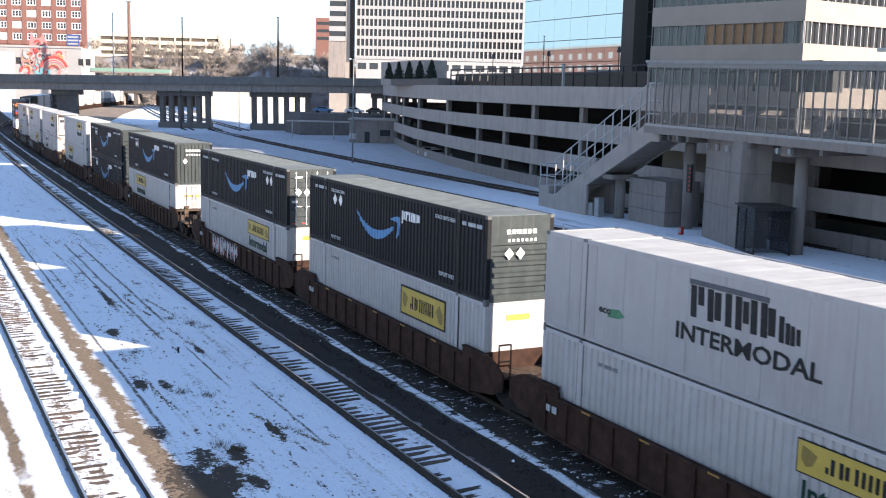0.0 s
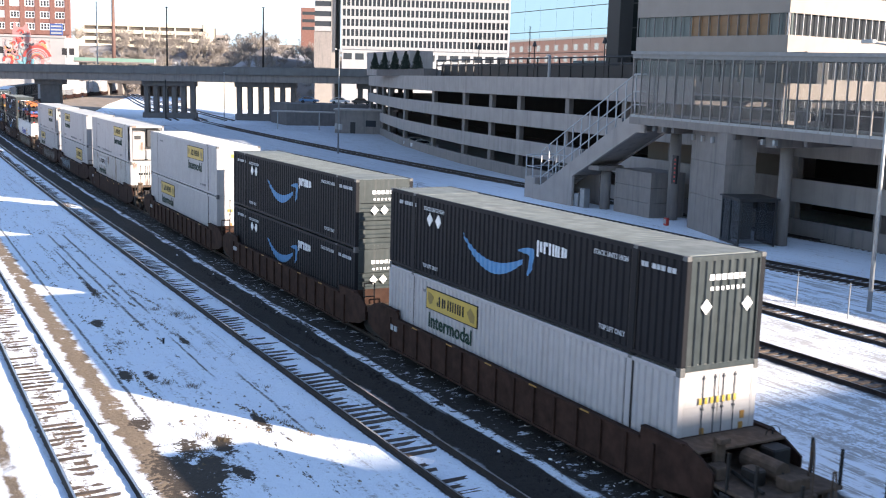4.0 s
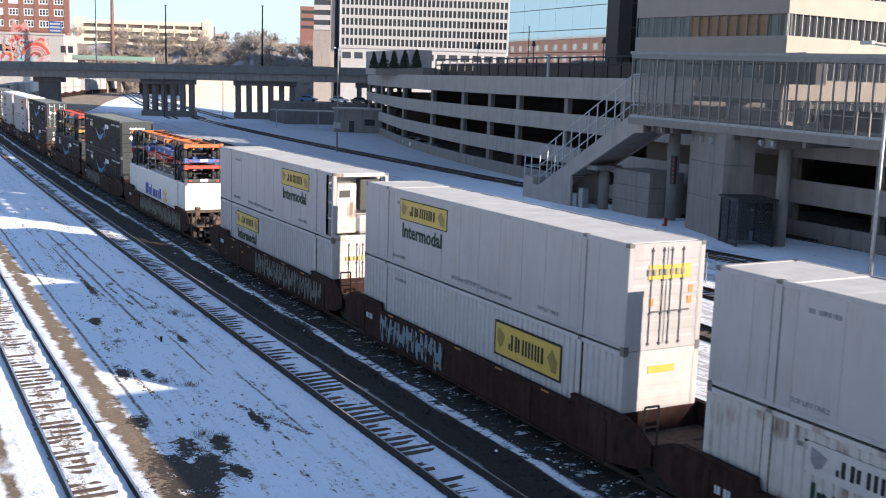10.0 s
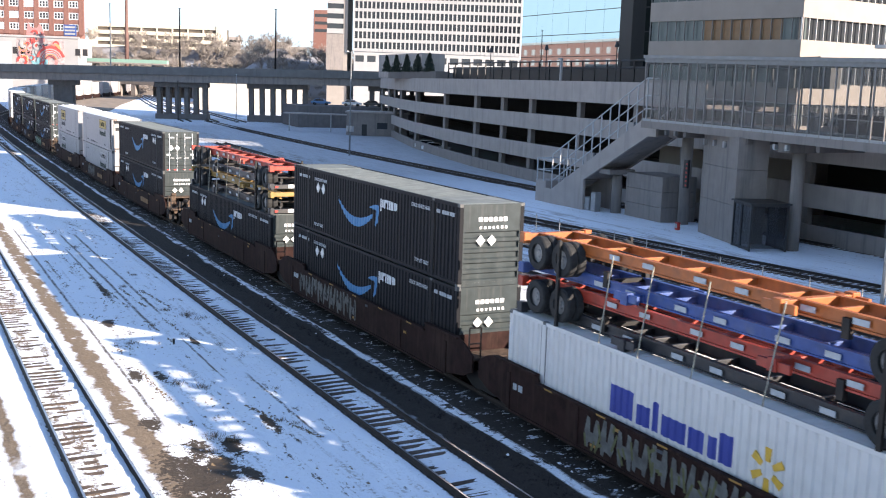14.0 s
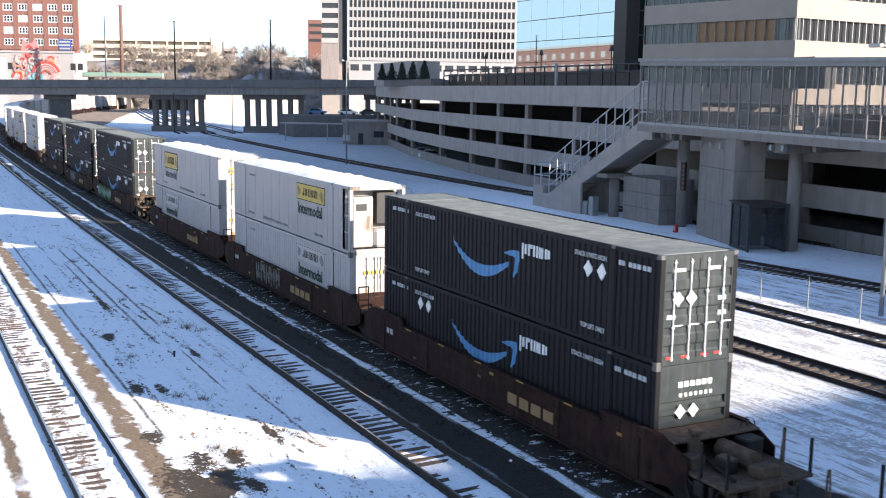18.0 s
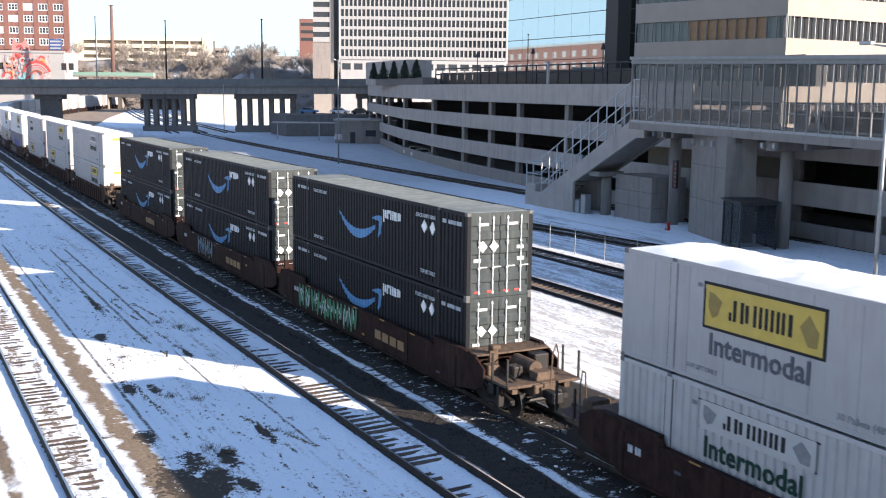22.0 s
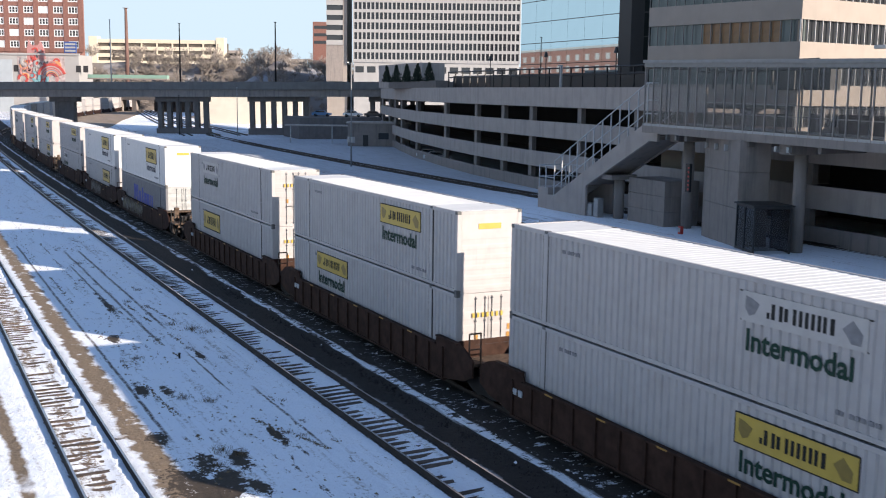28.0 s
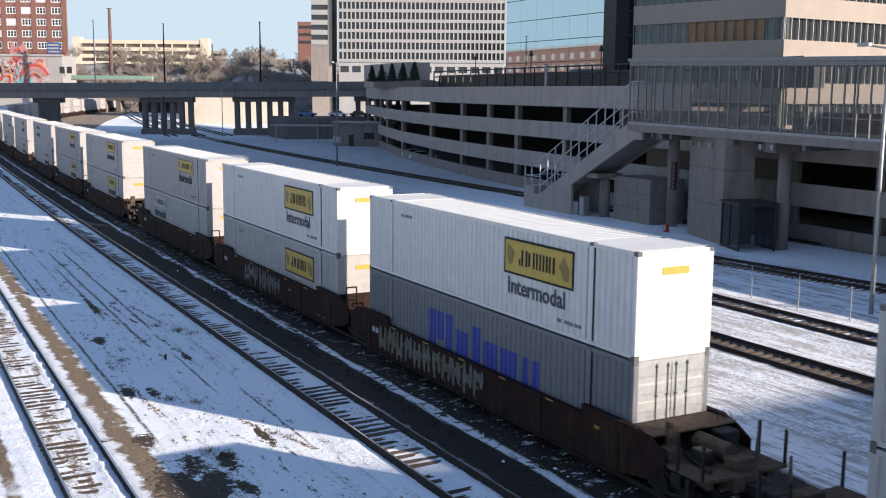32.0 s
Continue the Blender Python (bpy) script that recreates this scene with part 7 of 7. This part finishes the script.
        for k in range(3):
            put("window_strip", box_mesh("window_strip", 0.6, w - 0.6, -0.05, 0.05, h - 3.2 - k * 3.4, h - 1.8 - k * 3.4, WINDOW), q)


def unseen_blocks():
    """A mill out of view that shows as a reflection, and unseen blocks added to cast shade."""
    r = root("brick_mill", "long red brick mill with pale windows, mirrored in glass", "brick building", kind="structure", at=(-470, -80, 0))
    put("wall", Shape().box(-230, 250, -12, 0, -0.2, 33, 0.1).mesh("wall", BRICK), r)
    put("cornice", Shape().box(-230.3, 250.3, -0.3, 0.4, 33, 34.2, 0.1).mesh("cornice", OFFWHITE), r)
    for k in range(3, 5):
        for i in range(-22, 24):
            put("window", once("millw", lambda: box_mesh("window", 0, 3.5, -0.1, 0.15, 0, 3.0, OFFWHITE)), r, (3 + i * 10.3, 0, 5 + k * 5.6))
    # three added shadow casters, out of view: line, bridge, walkway
    t = root("tall_stone_block", "unseen tan block added to shade the line", "office building", kind="structure")
    put("wall", Shape().box(70.5, 100, 45, 70, -0.2, 31.4, 0.1).mesh("wall", TANPANEL), t)
    put("roof", Shape().box(70.3, 100.2, 44.8, 70.2, 31.4, 31.8, 0.05).mesh("roof", CONCRETE), t)
    h = root("downtown_tower", "unseen tall block added to shade the bridge", "office building", kind="structure", at=(-6, 163, 0), rz=121.5)
    put("wall", Shape().box(-26, 62, -14, 14, -0.2, 140, 0.2).mesh("wall", TANPANEL), h)
    put("roof", Shape().box(-26.4, 62.4, -14.4, 14.4, 140, 141, 0.1).mesh("roof", CONCRETE), h)
    b = root("stone_annexe", "unseen tan block added to shade the walkway", "office building", kind="structure")
    put("wall", Shape().box(-24, -4, 52, 62, -0.2, 28, 0.1).mesh("wall", TANPANEL), b)
    put("roof", Shape().box(-24.3, -3.7, 51.7, 62.3, 28, 28.4, 0.05).mesh("roof", CONCRETE), b)


# ================= bridge =================
def bridge():
    r = root("road_bridge", "long grey concrete road bridge on column piers", "bridge", kind="structure")
    o = Vector((-256.3, 10.0))
    d = (Vector((-215.7, 85.4)) - o).normalized()
    ang = math.degrees(math.atan2(d.y, d.x))
    r.matrix_basis = pose(o.x, o.y, -0.43, 0, -0.756, ang)
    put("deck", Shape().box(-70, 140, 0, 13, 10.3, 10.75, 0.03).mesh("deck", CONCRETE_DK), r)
    put("parapet", Shape().box(-70, 140, -0.3, 0.0, 10.15, 12.0, 0.03).mesh("parapet", BRIDGE), r, label="concrete parapet coloured dark for its shade")
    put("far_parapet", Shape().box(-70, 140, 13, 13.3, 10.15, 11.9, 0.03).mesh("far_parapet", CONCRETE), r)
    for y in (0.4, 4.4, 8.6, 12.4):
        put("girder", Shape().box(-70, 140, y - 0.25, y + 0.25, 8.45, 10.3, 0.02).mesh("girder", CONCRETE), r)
    # piers take the darker concrete: the bridge's shadow is in their colour
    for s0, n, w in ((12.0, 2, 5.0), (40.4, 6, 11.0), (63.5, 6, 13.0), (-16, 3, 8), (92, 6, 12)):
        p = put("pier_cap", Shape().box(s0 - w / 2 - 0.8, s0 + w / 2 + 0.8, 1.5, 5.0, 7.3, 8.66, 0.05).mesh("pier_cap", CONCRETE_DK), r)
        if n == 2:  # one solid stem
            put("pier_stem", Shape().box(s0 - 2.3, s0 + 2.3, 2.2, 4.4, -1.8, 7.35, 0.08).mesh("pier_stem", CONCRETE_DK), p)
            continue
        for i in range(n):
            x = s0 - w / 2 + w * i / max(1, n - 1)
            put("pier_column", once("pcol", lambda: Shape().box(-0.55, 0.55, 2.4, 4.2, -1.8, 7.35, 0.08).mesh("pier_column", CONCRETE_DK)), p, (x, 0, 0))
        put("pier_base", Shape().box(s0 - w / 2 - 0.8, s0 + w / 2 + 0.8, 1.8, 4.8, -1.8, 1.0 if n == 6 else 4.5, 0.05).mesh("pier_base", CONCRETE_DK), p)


def pole(name, label, category, x, y, z, h, rad, mat_, head=None, group=""):
    p = root(name, label, category, group, at=(x, y, z))
    put("shaft", Shape().tube((0, 0, 0), (0, 0, h), rad, 8, rad * 0.55).mesh("shaft", mat_, True), p)
    if head:
        put("arm", Shape().tube((0, 0, h - 0.2), (head[0], head[1], h), rad * 0.4, 6).mesh("arm", mat_), p)
        put("luminaire", Shape().box(head[0] - 0.35, head[0] + 0.35, head[1] - 0.15, head[1] + 0.15, h - 0.08, h + 0.1, 0.03).mesh("luminaire", GALV), p)
    else:
        put("cap", Shape().box(-rad, rad, -rad, rad, h, h + 0.15).mesh("cap", mat_), p)
    return p


def fixtures():
    # grey paint in place of bare steel puts the pole's shade into its colour
    lp = pole("yard_lamp", "tall slim grey yard lamp with two white boxes", "street lamp", -123.2, 41.5, -0.2, 14.6, 0.14, GREYPAINT, (-0.8, -0.3))
    for q in (-0.6, 0.6):
        put("white_box", Shape().box(q - 0.35, q + 0.35, -0.2, 0.2, 3.4, 4.2, 0.03).mesh("white_box", OFFWHITE), lp)
    pole("yard_lamp", "tall pale lamp post beside the tracks", "street lamp", -18.3, 25.5, -0.2, 13.0, 0.12, GALV, (-1.1, -0.4))
    pole("bridge_pole", "dark slim pole on the bridge", "pole", -239.4, 46.3, 10.5, 15.2, 0.22, DARKSTEEL, group="bridge poles")
    pole("bridge_pole", "dark slim pole on the bridge", "pole", -228.6, 66.4, 10.5, 15.8, 0.26, DARKSTEEL, group="bridge poles")
    pole("bridge_pole", "slim pole beyond the bridge", "pole", -297.6, 41.1, 8, 21.5, 0.2, GALV, group="bridge poles")
    pole("chimney", "tall slender brown chimney stack", "chimney", -424, 71, 8, 34.0, 0.95, surface("sooty_chimney_brick", (0.15, 0.085, 0.07), 0.9, vary=0.2, scale=0.5))
    pole("signal_mast", "dark signal mast by the track", "signal", -232, 44, -0.2, 9, 0.12, DARKSTEEL)
    pole("light_pole", "slim grey pole beside the bridge pier", "pole", -222.5, 55.0, -0.2, 11.0, 0.12, GALV)
    # low wire fence between yard tracks
    f = root("wire_fence", "thin galvanised post-and-wire fence in the snow", "fence", kind="structure")
    for i in range(22):
        x = -72 + i * 3.2
        put("fence_post", once("fpost", lambda: Shape().tube((0, 0, -0.25), (0, 0, 1.5), 0.03, 6).mesh("fence_post", GALV)), f, (x, 23.2 + (0.0 if x > -40 else (x + 40) * -0.06), 0))
    put("wire", Shape().tube((-72, 25.1, 1.35), (-40, 23.2, 1.35), 0.012, 4).tube((-40, 23.2, 1.35), (-4.8, 23.2, 1.35), 0.012, 4).mesh("wire", GALV), f)


def platform_area():
    r = root("platform_canopy", "small flat-roofed platform canopy on posts", "canopy", kind="structure", at=(-190, 55, 0), rz=62)
    put("roof", Shape().box(0, 19.5, 0, 3, 3.3, 3.55, 0.03).mesh("roof", CONCRETE_LT), r)
    for x in (1, 9.5, 18.5):
        put("post", once("cpost", lambda: Shape().box(-0.1, 0.1, 1.3, 1.5, -0.2, 3.3).mesh("post", GALV)), r, (x, 0, 0))
    h = root("trackside_hut", "low grey flat-roofed hut by the bridge", "hut", kind="structure", at=(-176, 63, 0), rz=62)
    put("wall", Shape().box(0, 12, 0, 7, -0.2, 4.2, 0.05).mesh("wall", CONCRETE), h)
    put("roof", Shape().box(-0.3, 12.3, -0.3, 7.3, 4.2, 4.5, 0.03).mesh("roof", CONCRETE_LT), h)
    put("door", Shape().box(3, 4, -0.06, 0.0, -0.2, 2.0).mesh("door", DARKFRAME), h)
    put("window", Shape().box(6, 8, -0.05, 0.0, 1.2, 2.4).mesh("window", WINDOW), h)
    for i, (x, y, mm, nm) in enumerate(((-213, 72, CARBLUE, "blue"), (-209, 78, CARWHITE, "white"), (-206, 82, CARDARK, "dark"), (-137.5, 61.4, CARWHITE, "white"), (-131.5, 59.6, CARWHITE, "snow-dusted pale"))):
        car((x, y, 4.6 if i < 3 else -0.2), 62 if i < 3 else 60, mm, nm)
    deck = root("raised_car_deck", "low concrete deck with parked cars beside the bridge", "deck", kind="structure")
    put("slab", Shape().prism([(-222, 66), (-206, 64), (-203, 84), (-218, 92)], -0.2, 4.55).mesh("slab", CONCRETE_DK), deck)


def car(at_, rz, mm, nm):
    c = root("parked_car", "%s parked saloon car" % nm, "car", "parked cars", at=at_, rz=rz)
    put("body", Shape().slab([(-2.2, .35), (2.2, .35), (2.25, .75), (1.2, .9), (.55, 1.4), (-1.1, 1.42), (-1.75, .95), (-2.2, .85)], -0.88, 0.88).mesh("body", mm), c)
    put("windows", Shape().slab([(-1.55, .95), (1.05, .95), (.5, 1.33), (-1.05, 1.35)], -0.89, 0.89).mesh("windows", DARKGLASS), c)
    for x in (-1.35, 1.35):
        for y in (-0.8, 0.8):
            put("wheel", once("carw", lambda: wheel_mesh(0.33, 0.22, 0.1, RUBBER, "wheel")), c, (x, y, 0.33))


# ================= beyond the bridge =================
def bare_tree(at_, h, rnd, mat_=None):
    """Leafless tree: tapered trunk, limbs and a haze of twigs."""
    s, tw = Shape(), Shape()
    def grow(p, d, l, rad, depth):
        q = p + d * l
        rad = max(rad, 0.035)
        (s if depth < 2 else tw).tube(p, q, rad, 5 if depth < 2 else 3, rad * 0.6, cap=False)
        if depth == 5:
            return
        for _ in range(3 if depth else 6):
            e = (d + Vector((rnd.uniform(-1, 1), rnd.uniform(-1, 1), rnd.uniform(-.35, .7))) * 0.85).normalized()
            grow(p + d * l * rnd.uniform(.35, 1), e, l * rnd.uniform(.5, .78), rad * 0.5, depth + 1)
    grow(Vector((0, 0, -0.3)), Vector((rnd.uniform(-.08, .08), rnd.uniform(-.08, .08), 1)).normalized(), h * 0.30, h * 0.022, 0)
    t = root("bare_tree", "leafless winter tree with a haze of brown twigs", "tree", "bare trees", at=at_, rz=rnd.uniform(0, 360))
    put("trunk", s.mesh("trunk", TWIG), t)
    put("crown", tw.mesh("crown", TWIG), t)
    return t


def hill_height(u, w):
    """Height of the hill; the valley of the curving tracks stays open."""
    t = min(1, max(0, (w - 8) / 50))
    right = -0.5 + (12 + 14 * min(1, w / 100)) * t * (0.85 + 0.15 * math.sin(u / 30))
    left = -0.5 + 24 * min(1, max(0, (w - 150) / 40))
    k = min(1, max(0, (u - 62) / 22))
    return left + (right - left) * k


def beyond():
    hill_m = surface("snowy_hillside", (0.21, 0.18, 0.16), 0.9, vary=0.25, scale=0.08, dirt=(0.55, 0.57, 0.61), dirt_amt=1.0, dirt_scale=0.05)
    v, f = [], []
    nx, ny = 60, 27
    c, s = math.cos(radians(61.8)), math.sin(radians(61.8))
    for i in range(nx + 1):
        for j in range(ny + 1):
            u, w = -60 + 300 * i / nx, 270 * j / ny
            x, y = -395 + u * c - w * s, 18 + u * s + w * c
            z = hill_height(u, w) + 1.5 * noise.noise((u * 0.05, w * 0.05, 2)) * (hill_height(u, w) > 1)
            if j == 0:
                z = -0.4
            v.append((x, y, z))
    for i in range(nx):
        for j in range(ny):
            a = i * (ny + 1) + j
            f.append((a, a + ny + 1, a + ny + 2, a + 1))
    tagged(new("hillside", mesh_of("hillside", v, f, hill_m, True)), "snow-patched brown hillside beyond the bridge", "hill", kind="structure")
    rnd = random.Random(4)
    protos = [bare_tree((-442, 158, 17), 11, rnd), bare_tree((-425, 140, 16), 10, rnd), bare_tree((-432, 150, 16.5), 9, rnd)]
    for i in range(70):
        u, w = rnd.uniform(-30, 150), rnd.uniform(14, 90)
        sc = rnd.uniform(0.9, 1.5)
        if u < 78:
            w, sc = rnd.uniform(152, 195), rnd.uniform(1.1, 1.6)
        x, y = -395 + u * c - w * s, 18 + u * s + w * c
        o = copy_thing(protos[i % 3], pose(x, y, hill_height(u, w) - 1.2, 0, 0, rnd.uniform(0, 360)))
        o.scale = (sc, sc, sc)
    # the farther woods, too dense to count
    verts, faces = [], []
    crowns = [[ch for ch in p.children if ch.name.startswith("crown")][0].data for p in protos]
    for i in range(300):
        u, w, sc = (rnd.uniform(-30, 78), rnd.uniform(148, 195), rnd.uniform(1.0, 1.7)) if i % 5 < 3 else (rnd.uniform(78, 150), rnd.uniform(20, 95), rnd.uniform(0.7, 1.3))
        x, y = -395 + u * c - w * s, 18 + u * s + w * c
        m = pose(x, y, hill_height(u, w) - 1.0, 0, 0, rnd.uniform(0, 360)) @ Matrix.Scale(sc, 4)
        me = crowns[i % 3]
        o = len(verts)
        verts += [tuple(m @ q.co) for q in me.vertices]
        faces += [tuple(o + q for q in p.vertices) for p in me.polygons]
    tagged(new("far_woods", mesh_of("far_woods", verts, faces, TWIG)), "dense leafless winter woods on the far hillside", "woods", kind="stuff")
    # walls and gravel seen under the bridge
    w = root("retaining_wall", "sunlit limestone retaining wall with faint courses", "wall", kind="structure", at=(-316.0, 69.5, 0), rz=62)
    put("wall_face", Shape().box(0, 34, 0, 1, -0.3, 8.2, 0.05).mesh("wall_face", LIMESTONE), w)
    put("coping", Shape().box(-0.2, 34.2, -0.2, 1.2, 8.2, 8.6, 0.05).mesh("coping", CONCRETE), w)
    gv = Shape().prism([(-262, 15), (-262, 32), (-300, 42), (-345, 53), (-400, 68), (-470, 87), (-560, 106), (-640, 128), (-640, 118), (-511, 82), (-440, 61), (-361, 37)], -0.15, -0.02).mesh("gravel_bed", surface("brown_gravel", (0.24, 0.185, 0.14), 0.95, vary=0.3, scale=0.25, dirt=(0.34, 0.29, 0.24), dirt_amt=0.8, dirt_scale=0.12))
    tagged(new("gravel_bed", gv), "brown gravel bed beyond the bridge", "gravel", kind="structure")
    for k, off in enumerate((0, 6.5, 13)):
        bed = Shape()
        pts = [(-226 - i * 20, 44.5 + off * (1 - i * 0.04) + 3.1 * i + 0.02 * i * i) for i in range(19)]
        for (xa, ya), (xb, yb) in zip(pts, pts[1:]):
            for o in (-0.9, 0.9):
                bed.prism([(xb, yb + o - 0.2), (xa, ya + o - 0.2), (xa, ya + o + 0.2), (xb, yb + o + 0.2)], -0.2, 0.0 + 0.01 * k)
        tagged(new("distant_track", bed.mesh("distant_track", RAIL)), "curving snowy track beyond the bridge", "railway track", kind="structure")
    u = root("far_underpass", "low dark road underpass across the curving tracks", "bridge", kind="structure", at=(-487, 80, 0), rz=44)
    put("deck", Shape().box(-2, 46, 0, 16, 5.2, 8.4, 0.05).mesh("deck", CONCRETE_DK), u)
    # dark wall colour stands in for the shade under the deck
    put("back_wall", Shape().box(8, 46, 15, 16, -0.3, 5.2, 0.05).mesh("back_wall", CONCRETE_DK), u)
    for x in (-1.5, 6.0, 38.0):
        put("pier", once("upier", lambda: Shape().box(0, 2.4, 0.2, 3.0, -0.3, 5.2, 0.05).mesh("pier", CONCRETE)), u, (x, 0, 0))
    b = root("green_footbridge", "pale green girder footbridge behind the road bridge", "bridge", kind="structure", at=(-318, 38, 0), rz=62)
    put("girder", Shape().box(0, 24, 0, 2, 13.4, 14.4, 0.05).mesh("girder", GREENBEAM), b)
    put("deck", Shape().box(0, 24, -0.3, 2.3, 13.0, 13.4, 0.05).mesh("deck", CONCRETE), b)


# ================= build =================
build_ground()
track("track_main", line_c, -430, 480, "main line under the train, dark ballast with snow flecks", -40, 6)
track("track_middle", line_b, -430, 480, "snowed-in siding with dark sleepers beside the main line", -60, 1, 0.44)
track("track_near", line_a, -260, 300, "sunlit siding with brown sleepers half buried in snow", -55, -6, 0.44)
track("track_yard_1", line_d, -260, 300, "yard track behind the train in trodden snow", -40, 4)
track("track_yard_2", line_e, -260, 300, "yard track with snow between the sleepers", -45, 0)
track("track_yard_3", line_f, -150, 200, "shaded yard track near the walkway", -60, -15)
track("track_yard_4", line_g, -230, 120, "shaded track along the garage wall", -62, -61)
tufts()
walkway()
stairs()
garage()
striped_tower()
glass_building()
white_building()
brick_building()
low_buildings()
unseen_blocks()
bridge()
fixtures()
platform_area()
beyond()
build_train()

motions()
